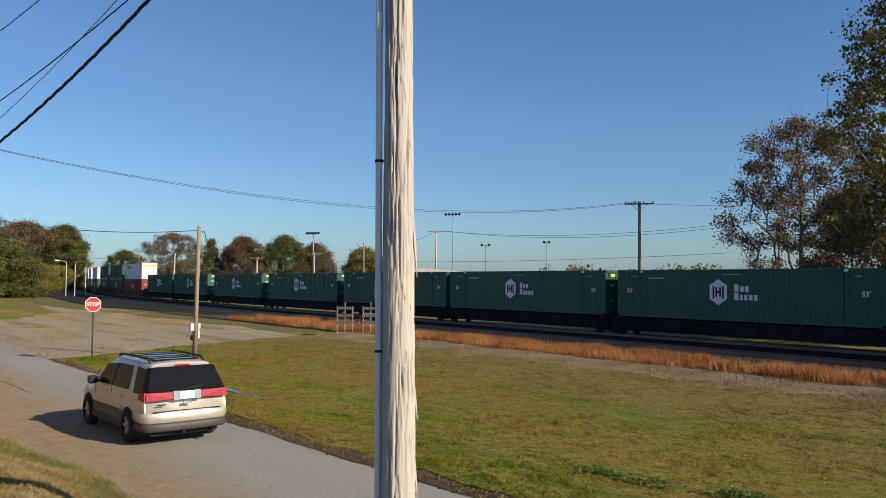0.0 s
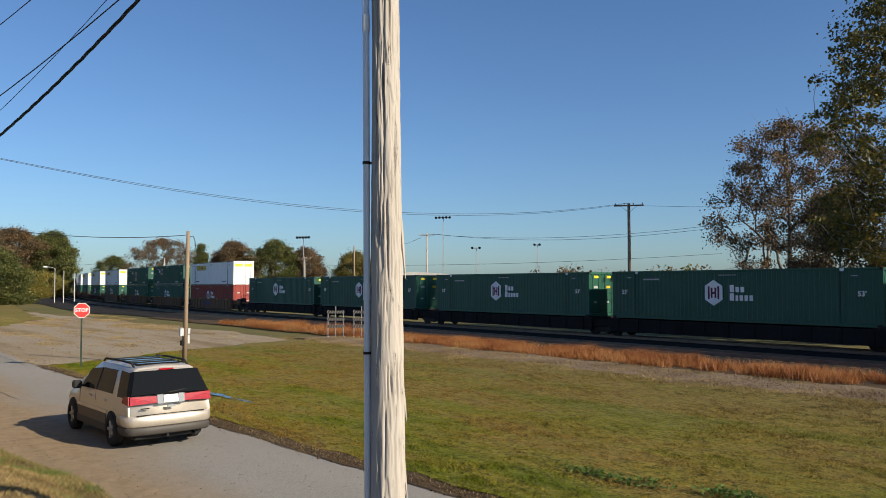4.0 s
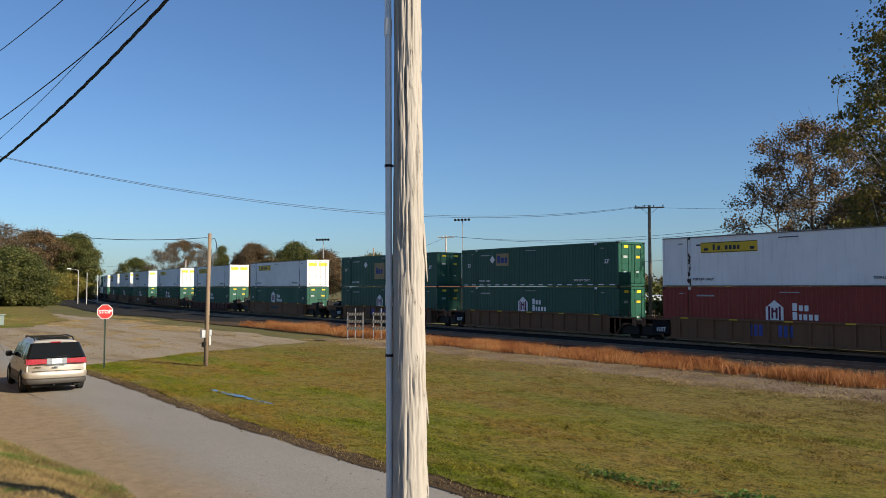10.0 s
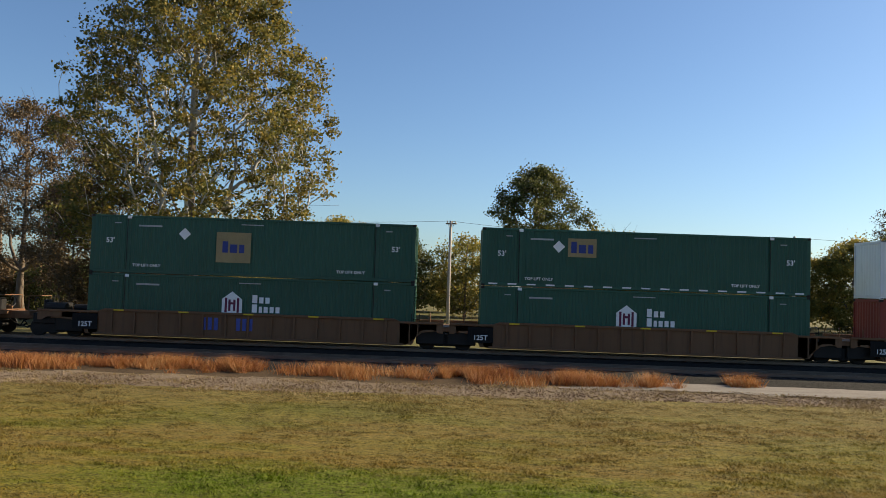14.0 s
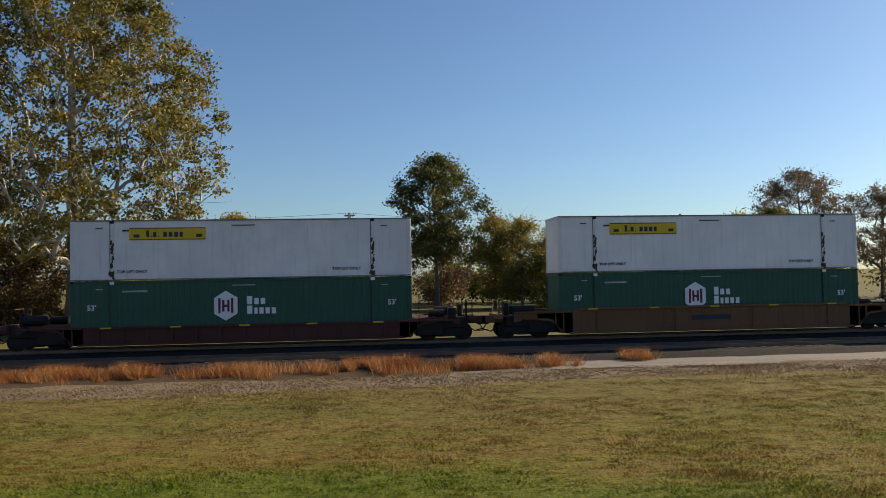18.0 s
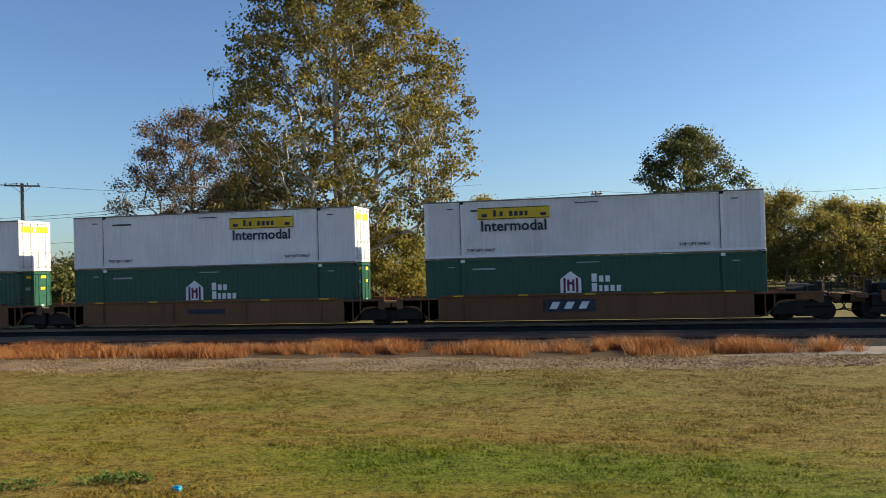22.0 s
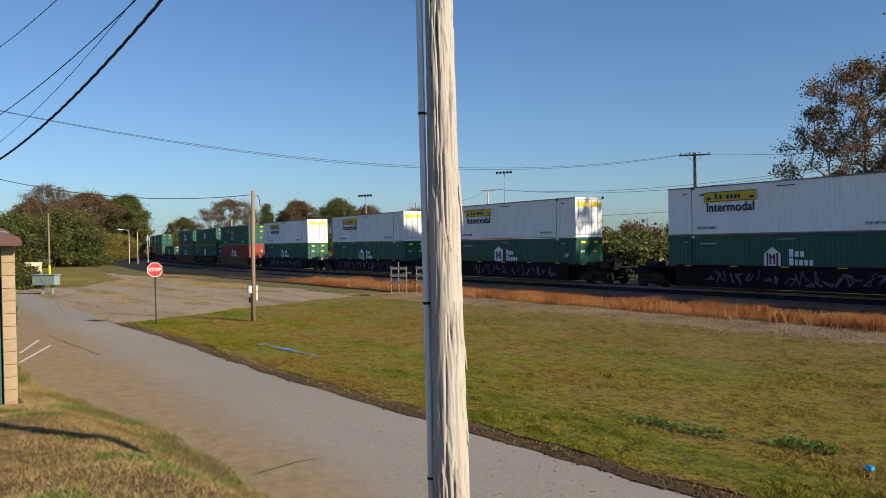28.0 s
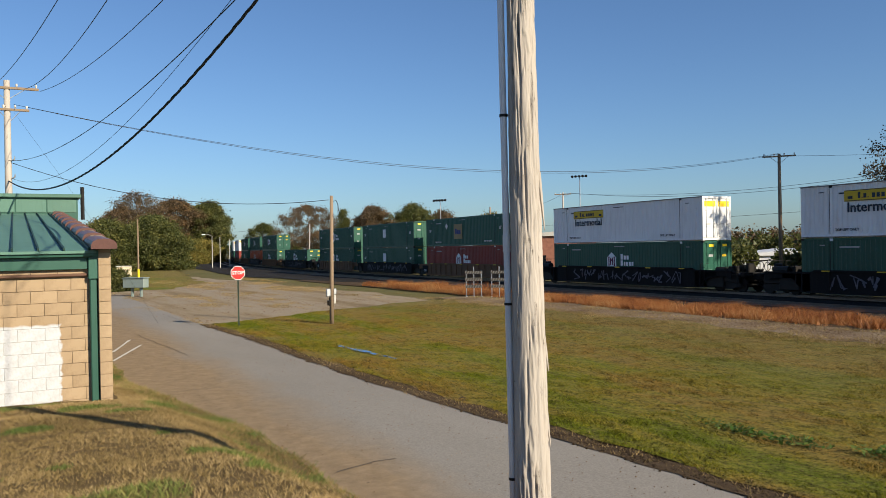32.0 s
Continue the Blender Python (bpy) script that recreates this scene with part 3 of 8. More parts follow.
M_PALE = soil_mix("pale_worn_concrete", [(0.3, (0.16, 0.1382, 0.1185)), (0.55, (0.24, 0.2173, 0.1975)), (0.7, (0.192, 0.158, 0.1304))], [(0.3, (0.096, 0.08295, 0.0711)), (0.6, (0.224, 0.2015, 0.1817)), (0.8, (0.32, 0.2923, 0.2686))], 0.5, 6.0, 0.7, 0.03, stretch=(0.3, 1.5, 1), factor=0.4)
tagged(grid_sheet("siding_pavement", spaced(110, 4, 0.6), lambda x: gravel_high(x) - 0.4, lambda x: gravel_high(x) - 0.1 + 3.9 * max(0, min(1, (x - 4) / 8)) + 0.3 * wob(x, 1, 0.6), 6,
                  lambda x, y, f: 0.055 + 0.02 * wob(x, y, 0.8), M_PALE), "pale worn concrete strip beside the siding", "pavement")
yard_v, yard_f = [], []
for k, s in enumerate(spaced(-84, -420, 4.0)):
    wide = 8.0 + 5.0 * min(1, (-84 - s) / 30)
    for j in range(4):
        x, y, a = track_at(s, -wide + (wide - 2.0) * j / 3 + (0.8 * wob(s, 4, 0.12) if j == 0 else 0))
        yard_v.append((x, y, 0.035 + 0.02 * wob(x, y, 0.5)))
    if k:
        yard_f += [(4 * k - 4 + j, 4 * k - 3 + j, 4 * k + 1 + j, 4 * k + j) for j in range(3)]
tagged(raw_mesh("yard_ballast", yard_v, yard_f, M_BALLAST), "dark cinder ground beside the far track", "ballast", "", "structure")
ballast_bed("ballast_main", 0.0, 0.02, RAIL - 0.16, 1.9)
ballast_bed("ballast_siding", -4.2, 0.03, 0.20, 2.3)


def rails(off, top, name):
    for side in (-0.7525, 0.7525):
        bm = bmesh.new()
        ss = spaced(160, -420, 4.0)
        prof = [(-0.07, -0.16), (-0.012, -0.14), (-0.012, -0.04), (-0.036, -0.03), (-0.036, 0), (0.036, 0), (0.036, -0.03), (0.012, -0.04), (0.012, -0.14), (0.07, -0.16)]
        rows = []
        for s in ss:
            row = []
            for o, z in prof:
                x, y, a = track_at(s, off + side + o)
                row.append(bm.verts.new((x, y, top + z)))
            rows.append(row)
        for a, b in zip(rows, rows[1:]):
            for k in range(len(prof)):
                bm.faces.new((a[k], a[(k + 1) % len(prof)], b[(k + 1) % len(prof)], b[k]))
        tagged(mesh_object(name, bm, M_RAIL), "worn steel railway rail on timber ties", "rail", "rails", "structure")


rails(0.0, RAIL, "rail")
rails(-4.2, 0.38, "rail")


# ---- the freight train ----
M_RAILG = plain("grimy_grey_rail", (0.20, 0.19, 0.18), 0.7, 0.2, 0.4, 3)
M_STREAK = plain("rusty_black_grime", (0.07, 0.045, 0.035), 0.8, 0, 0.5, 9)
CL, CW, CH = 16.154, 2.59, 2.896       # a 53-foot high-cube container
MESHES = {}


def side_profile(kind):
    """x and depth pairs along a container's long side."""
    pts = []
    if kind == "corrugated":
        n, a, b = 56, -CL / 2 + 0.20, CL / 2 - 0.20
        p = (b - a) / n
        for i in range(n):
            x = a + p * i
            pts += [(x, 0.0), (x + p * 0.30, 0.0), (x + p * 0.42, 0.034), (x + p * 0.88, 0.034)]
        pts.append((b, 0.0))
    else:
        n, a, b = 13, -CL / 2 + 0.20, CL / 2 - 0.20
        p = (b - a) / n
        for i in range(n):
            x = a + p * i
            pts += [(x, 0.0), (x + p - 0.06, 0.0), (x + p - 0.05, 0.012), (x + p - 0.01, 0.012)]
        pts.append((b, 0.0))
    return pts


def container_shell(kind):
    bm = bmesh.new()
    w, z0, z1 = CW / 2 - 0.018, 0.17, CH - 0.11
    for sgn in (-1, 1):
        lo, hi = [], []
        for x, d in side_profile(kind):
            y = sgn * (w - d)
            lo.append(bm.verts.new((x, y, z0)))
            hi.append(bm.verts.new((x, y, z1)))
        for k in range(len(lo) - 1):
            f = (lo[k], lo[k + 1], hi[k + 1], hi[k])
            bm.faces.new(f if sgn < 0 else f[::-1])
    # front wall, ribbed
    n = 9
    x = -CL / 2 + 0.03
    lo, hi = [], []
    for k in range(n * 2 + 1):
        y = w - 0.1 - (2 * w - 0.2) * k / (n * 2)
        d = 0.03 if k % 2 else 0.0
        lo.append(bm.verts.new((x + d, y, z0)))
        hi.append(bm.verts.new((x + d, y, z1)))
    for k in range(n * 2):
        bm.faces.new((lo[k], lo[k + 1], hi[k + 1], hi[k]))
    box(bm, -CL / 2 + 0.06, -w + 0.02, CH - 0.07, CL / 2 - 0.06, w - 0.02, CH - 0.03)      # roof
    box(bm, -CL / 2 + 0.06, -w + 0.02, 0.10, CL / 2 - 0.06, w - 0.02, 0.15)                # floor
    return bm


def container_frame():
    bm = bmesh.new()
    w, l = CW / 2, CL / 2
    for sy in (-1, 1):
        ya, yb = sorted((sy * w, sy * (w - 0.07)))
        box(bm, -l, ya, CH - 0.12, l, yb, CH - 0.005, 0.012)
        box(bm, -l, ya, 0.03, l, yb, 0.19, 0.012)
        for sx in (-1, 1):
            xa, xb = sorted((sx * l, sx * (l - 0.20)))
            box(bm, xa, ya - sy * 0.002, 0.19, xb, yb, CH - 0.12, 0.01)
            # lifting posts set in from the ends
            xa, xb = sorted((sx * 6.10, sx * 6.24))
            box(bm, xa, ya - sy * 0.004 - (0.012 if sy > 0 else 0.012), 0.03, xb, yb, CH, 0.008)
    for sx in (-1, 1):
        xa, xb = sorted((sx * l, sx * (l - 0.08)))
        box(bm, xa, -w + 0.07, CH - 0.16, xb, w - 0.07, CH - 0.005, 0.01)
        box(bm, xa, -w + 0.07, 0.03, xb, w - 0.07, 0.20, 0.01)
    return bm


def casting():
    bm = bmesh.new()
    box(bm, -0.09, -0.085, -0.06, 0.09, 0.085, 0.06, 0.015)
    return bm


def door_leaf():
    """One rear door leaf, in the y-z plane, hinge at y=0, thickness along x."""
    bm = bmesh.new()
    wd, h = CW / 2 - 0.09, CH - 0.40
    box(bm, -0.04, 0.0, 0.0, 0.0, wd, h, 0.008)
    for k in range(4):
        z = 0.12 + k * (h - 0.2) / 4
        box(bm, 0.0, 0.08, z, 0.012, wd - 0.08, z + (h - 0.2) / 4 - 0.14, 0.004)
    return bm


def lock_rod():
    bm = bmesh.new()
    h = CH - 0.34
    tube(bm, [(0.03, 0, -0.03), (0.03, 0, h)], 0.018, 6)
    for z in (0.02, 0.8, 1.7, h - 0.08):
        box(bm, 0.0, -0.045, z, 0.05, 0.045, z + 0.06)
    box(bm, 0.03, -0.02, 0.85, 0.06, 0.32, 0.89)
    return bm


def base_mesh(key, maker, mat):
    k = (key, mat.name)
    if k not in MESHES:
        bm = maker()
        me = bpy.data.meshes.new(key)
        bmesh.ops.recalc_face_normals(bm, faces=bm.faces) if key != "shell" else None
        bm.to_mesh(me)
        bm.free()
        me.materials.append(mat)
        MESHES[k] = me
    return MESHES[k]


def put(name, me, parent, m, label=""):
    o = new(name, me)
    o.parent = parent
    o.matrix_local = m
    if label:
        o["label"] = label
    return o


def outline_plate(key, mat, pts, depth=0.012):
    def make():
        bm = bmesh.new()
        plate(bm, pts, -depth)
        return bm
    return base_mesh(key, make, mat)


def block_word(key, mat, lines, size, gap=0.18):
    """A brand word as rows of plain bars: each line a list of widths, a negative one for a gap."""
    def make():
        bm = bmesh.new()
        z = 0.0
        for line in lines:
            x = 0.0
            for k, wd in enumerate(line):
                if wd > 0:
                    h = size * (1.0 if k == 0 else 0.74)
                    t, w = size * 0.16, wd * size
                    if wd < 0.3:
                        box(bm, x, -0.012, z, x + t, 0.0, z + t)
                    else:
                        box(bm, x, -0.012, z, x + w * 0.9, 0.0, z + h)
                x += (abs(wd) + gap) * size
            z -= size * 1.15
        return bm
    return base_mesh(key, make, mat)


SIDE = -CW / 2 - 0.004


def hex_logo(parent, x, z, house=False):
    r = 0.60
    if house:
        pts = [(-0.50, -0.62), (0.50, -0.62), (0.50, 0.20), (0.0, 0.58), (-0.50, 0.20)]
    else:
        pts = [(0, -0.72), (0.55, -0.38), (0.55, 0.38), (0, 0.72), (-0.55, 0.38), (-0.55, -0.38)]
    em = put("emblem", outline_plate("emblem_house" if house else "emblem_hexagon", M_LETTER, pts), parent, pose(x, SIDE, z), "white emblem with maroon bars")
    def bars():
        bm = bmesh.new()
        for bx in (-0.30, -0.12, 0.12, 0.30):
            h = 0.36 if abs(bx) > 0.2 else 0.28
            box(bm, bx - 0.055, -0.022, -h - (0.1 if house else 0), bx + 0.055, -0.012, h - (0.1 if house else 0))
        box(bm, -0.08, -0.022, -0.06, 0.08, -0.012, 0.05)
        return bm
    put("emblem_mark", base_mesh("emblem_bars_h" if house else "emblem_bars", bars, M_PURPLE), em, pose(0, 0, 0))["kind"] = "stuff"
    put("brand_lettering", block_word("brand_hub", M_LETTER, [[0.68, 0.58, 0.58], [0.68, 0.42, 0.55, 0.55, 0.55]], 0.40), parent, pose(x + 1.0, SIDE, z + 0.04), "white blocks of a brand name")["kind"] = "stuff"


def yellow_sign(parent, x, z, mat=None):
    bm_key = "brand_panel"
    p = put("brand_panel", outline_plate(bm_key, mat or M_GOLD, [(-1.78, -0.30), (1.78, -0.30), (1.78, 0.30), (-1.78, 0.30)]), parent, pose(x, SIDE, z), "yellow brand panel with dark blocks")
    def rim():
        bm = bmesh.new()
        for a in (-0.285, 0.25):
            box(bm, -1.75, -0.02, a, 1.75, -0.012, a + 0.035)
        for sx in (-1, 1):
            box(bm, sx * 1.45 - 0.12, -0.02, -0.17, sx * 1.45 + 0.16, -0.012, -0.02)
        return bm
    put("panel_rim", base_mesh("panel_rim", rim, M_INK), p, pose(0, 0, 0))
    put("brand_lettering", block_word("brand_jb", M_INK, [[0.45, 0.12, 0.55, 0.12, -0.2, 0.6, 0.6, 0.6, 0.5]], 0.32, 0.2), p, pose(-0.98, -0.012, -0.15))["kind"] = "stuff"


def rust_blots(seed):
    """A ragged run of rust down a post: small overlapping flakes."""
    rng = random.Random(seed)
    bm = bmesh.new()
    for k in range(26):
        x, z = rng.gauss(0, 0.05), 0.1 + 1.75 * rng.random() ** (1.5 if seed < 0 else 2.2)
        r = rng.uniform(0.02, 0.085)
        d = -0.002 * k / 26
        pts = [(x + r * rng.uniform(0.5, 1.1) * math.cos(q * math.pi / 4), d, z + 1.7 * r * rng.uniform(0.5, 1.2) * math.sin(q * math.pi / 4)) for q in range(8)]
        bm.faces.new([bm.verts.new(p) for p in pts])
    return bm


def container(kind, colour, logo, m_name="shipping_container"):
    """kind: corrugated or smooth; returns a tagged Empty with its parts, origin at the bottom middle."""
    mat = {"green": M_GREEN, "white": M_WHITE, "red": M_RED, "orange": M_ORANGE}[colour]
    words = {"green": "dark green", "white": "white", "red": "rust red", "orange": "faded orange"}[colour]
    what = {"hex": "white hexagon emblem", "house": "white house-shaped emblem", "jb": "yellow brand panel", "jbi": "yellow brand panel and dark lettering", "jbr": "yellow brand panel and dark lettering",
            "emp": "small yellow brand square", "empg": "faded yellow brand square", "sq": "pale square emblem", "": "no emblem"}[logo]
    c = thing(m_name, f"{words} {kind} 53-foot container with {what}", "container", None, "containers on the train")
    I = Matrix.Identity(4)
    put("shell", base_mesh("shell_" + kind, lambda: container_shell(kind), mat), c, I)
    put("frame", base_mesh("frame", container_frame, mat), c, I)
    for sx in (-1, 1):
        for sy in (-1, 1):
            for z in (0.062, CH - 0.062):
                put("corner_casting", base_mesh("casting", casting, M_STEEL if colour != "white" else mat), c, pose(sx * (CL / 2 - 0.085), sy * (CW / 2 - 0.08), z))
    for sy in (-1, 1):
        d = put("door", base_mesh("door", door_leaf, mat), c, pose(CL / 2 - 0.02, -CW / 2 + 0.08, 0.22) if sy < 0 else pose(CL / 2 - 0.02, 0.012, 0.22))
        for y in (0.25, 0.88):
            put("lock_rod", base_mesh("lock_rod", lock_rod, M_GALV if colour == "white" else mat), d, pose(0, y, 0))
        if colour == "white":
            put("door_panel", base_mesh("door_panel", lambda: (lambda b: (box(b, 0.012, 0.1, 2.0, 0.02, 1.1, 2.36), b)[1])(bmesh.new()), M_YELL), d, I, "yellow door panel")
        else:
            put("door_label", base_mesh("door_label", lambda: (lambda b: (box(b, 0.012, 0.40, 1.62, 0.02, 0.78, 1.78), b)[1])(bmesh.new()), M_GOLD if colour == "green" and sy > 0 else M_MARK), d, I, "pale door marking")
            if colour == "green":
                for zb in (2.28,):
                    put("door_stripe", base_mesh("door_stripe", lambda: (lambda b: (box(b, 0.012, 0.45, 0, 0.02, 0.86, 0.16), b)[1])(bmesh.new()), M_YELL), d, pose(0, 0, zb), "yellow reflective door stripe")
            put("door_label", base_mesh("door_label_low", lambda: (lambda b: (box(b, 0.012, 0.40, 0.66, 0.02, 0.66, 0.78), b)[1])(bmesh.new()), M_MARK), d, I, "pale door marking")
    if colour == "white":
        for nm, z0, z1 in (("top_rail_edge", CH - 0.075, CH - 0.004), ("bottom_rail_edge", 0.03, 0.075)):
            put(nm, base_mesh(nm, lambda: (lambda b: (box(b, -CL / 2 + 0.01, -0.006, z0, CL / 2 - 0.01, 0, z1), b)[1])(bmesh.new()), M_RAILG), c, pose(0, SIDE, 0), "grimy grey rail edge")
    ink = M_INK if colour == "white" else M_LETTER
    mark = M_INK if colour == "white" else M_MARK
    for sx in (-1, 1):
        put("lift_post_groove", base_mesh("lift_post_groove", lambda: (lambda b: (box(b, -0.10, -0.006, 0.2, -0.07, 0, CH - 0.15), b)[1])(bmesh.new()), M_STEEL), c, pose(sx * 6.17, SIDE - 0.012, 0))
        put("lift_socket", base_mesh("lift_socket", lambda: (lambda b: (box(b, -0.10, -0.012, -0.07, 0.10, 0, 0.07, 0.01), b)[1])(bmesh.new()), M_LETTER if colour != "white" else M_STEEL), c, pose(sx * 6.17, SIDE - 0.02, CH - 0.10))
    if logo == "jb":
        for sx in (-1, 1):
            put("rust_streak", base_mesh("rust_streak_%d" % sx, lambda: rust_blots(sx), M_STREAK), c, pose(sx * 6.17, SIDE - 0.014, 0), "dark rust streak on a lifting post")["kind"] = "stuff"
    if logo == "emp":
        for k in range(17):
            put("dash", base_mesh("dash", lambda: (lambda b: (box(b, -0.22, -0.008, 0, 0.22, 0, 0.07), b)[1])(bmesh.new()), M_LETTER), c, pose(-7.5 + k * 0.94, SIDE, 0.10))
    # written marks on the long side
    for sx in (-1, 1):
        if colour != "white":
            write("53'", 0.36, ink, c, pose(sx * 7.1, SIDE, 0.62 if logo in ("house",) else 1.62))
        put("mark", base_mesh("mark_bars", lambda: (lambda b: (box(b, -0.16, -0.01, 0, 0.16, 0, 0.05), b)[1])(bmesh.new()), mark), c, pose(sx * 6.75, SIDE, CH - 0.42))
    put("number_bar", base_mesh("number_bars", lambda: (lambda b: (box(b, 0, -0.01, 0, 1.15, 0, 0.085), b)[1])(bmesh.new()), mark), c, pose(-5.7, SIDE, CH - 0.55))
    put("notice_bar", base_mesh("notice_bars", lambda: (lambda b: (box(b, 0, -0.01, 0, 1.1, 0, 0.045), b)[1])(bmesh.new()), mark), c, pose(-0.6, SIDE, CH - 0.32))
    if logo in ("jb", "jbi", "jbr", "emp", "empg"):
        for x in (-5.25, 4.9):
            write("TOP LIFT ONLY", 0.20, ink, c, pose(x, SIDE, 0.42))
    if logo == "hex":
        hex_logo(c, -0.9, 1.62)
    elif logo == "house":
        hex_logo(c, -0.9, 1.60, True)
    elif logo == "jb":
        yellow_sign(c, -3.6, 2.22)
    elif logo in ("jbi", "jbr"):
        sx = -3.6 if logo == "jbi" else 2.95
        yellow_sign(c, sx, 2.22)
        write("Intermodal", 0.74, M_INK, c, pose(sx, SIDE, 1.58))
    elif logo in ("emp", "empg"):
        s, x = (0.70, -3.15) if logo == "emp" else (0.86, -0.95)
        p = put("brand_square", outline_plate("brand_square_" + logo, M_FADED, [(-s, -0.46 if logo == "emp" else -0.75), (s, -0.46 if logo == "emp" else -0.75), (s, 0.46 if logo == "emp" else 0.75), (-s, 0.46 if logo == "emp" else 0.75)]), c, pose(x, SIDE, 2.02 if logo == "emp" else 1.45), "faded yellow brand square")
        put("brand_lettering", block_word("brand_emp", M_BLUE, [[0.55, 0.7, 0.5]], 0.56, 0.12), p, pose(-0.55, -0.012, -0.26))["kind"] = "stuff"
        put("diamond", outline_plate("diamond", M_LETTER, [(0, -0.3), (0.3, 0), (0, 0.3), (-0.3, 0)], 0.008), c, pose(-4.3 if logo == "emp" else -3.4, SIDE, 2.05), "white placard diamond")
    elif logo == "sq":
        put("brand_square", outline_plate("pale_square", M_LETTER, [(-0.45, -0.5), (0.45, -0.5), (0.45, 0.5), (-0.45, 0.5)]), c, pose(-0.6, SIDE, 1.7), "pale square emblem")
    return c


def wheel_truck():
    """Side frame and wheels of a two-axle truck in one base mesh each; origin on the rail top."""
    if "truck" in MESHES:
        return MESHES["truck"]
    fr = bmesh.new()
    for sy in (-1, 1):
        pts = [(-1.15, 0.36), (-0.95, 0.62), (-0.45, 0.60), (-0.30, 0.78), (0.30, 0.78), (0.45, 0.60), (0.95, 0.62), (1.15, 0.36), (0.8, 0.32), (0.45, 0.20), (-0.45, 0.20), (-0.8, 0.32)]
        b2 = bmesh.new()
        plate(b2, pts, 0.16)
        me = bpy.data.meshes.new("tmp")
        b2.to_mesh(me)
        b2.free()
        me.transform(pose(0, sy * 1.02 - 0.08, 0))
        fr.from_mesh(me)
        bpy.data.meshes.remove(me)
    box(fr, -0.22, -1.05, 0.42, 0.22, 1.05, 0.72, 0.03)
    bmesh.ops.recalc_face_normals(fr, faces=fr.faces)
    wh = bmesh.new()
    for sy in (-0.7525, 0.7525):
        bmesh.ops.create_cone(wh, cap_ends=True, segments=20, radius1=0.42, radius2=0.42, depth=0.13, matrix=pose(0, sy, 0.42, 90, 0, 0))
        bmesh.ops.create_cone(wh, cap_ends=True, segments=20, radius1=0.455, radius2=0.455, depth=0.03, matrix=pose(0, sy * 0.93, 0.42, 90, 0, 0))
    tube(wh, [(0, -0.95, 0.42), (0, 0.95, 0.42)], 0.08, 8)
    out = []
    for nm, b, mt in (("side_frame", fr, M_STEEL), ("wheel_set", wh, M_STEEL)):
        me = bpy.data.meshes.new(nm)
        b.to_mesh(me)
        b.free()
        me.materials.append(mt)
        out.append(me)
    MESHES["truck"] = out
    return out


def add_truck(car, x):
    fr, wh = wheel_truck()
    t = put("truck", fr, car, pose(x, 0, 0), "grimy two-axle wheel truck")
    for dx in (-0.89, 0.89):
        put("wheel_set", wh, t, pose(dx, 0, 0))


def graffiti(seed, parent, z0, z1, x0, x1, mat):
    """Faded spray-paint tags as thin curling strokes on the side sill."""
    rng = random.Random(seed)
    bm = bmesh.new()
    x = x0
    while x < x1:
        wd = rng.uniform(0.35, 0.75)
        pts = []
        for k in range(5):
            pts.append((x + wd * rng.uniform(-0.1, 1.1), 0, rng.uniform(z0, z1)))
        for a, b in zip(pts, pts[1:]):
            d = Vector(b) - Vector(a)
            n = Vector((-d.z, 0, d.x)).normalized() * rng.uniform(0.03, 0.07)
            a, b = Vector(a), Vector(b)
            dy = Vector((0, -0.004 * rng.random(), 0))
            bm.faces.new([bm.verts.new(p + dy) for p in (a - n, b - n * 0.6, b + n * 0.6, a + n)])
        x += wd * rng.uniform(0.85, 1.25)
    tag = part("spray_tag", bm, mat, parent, "faded spray-paint lettering strokes")
    tag["kind"] = "stuff"
    return tag


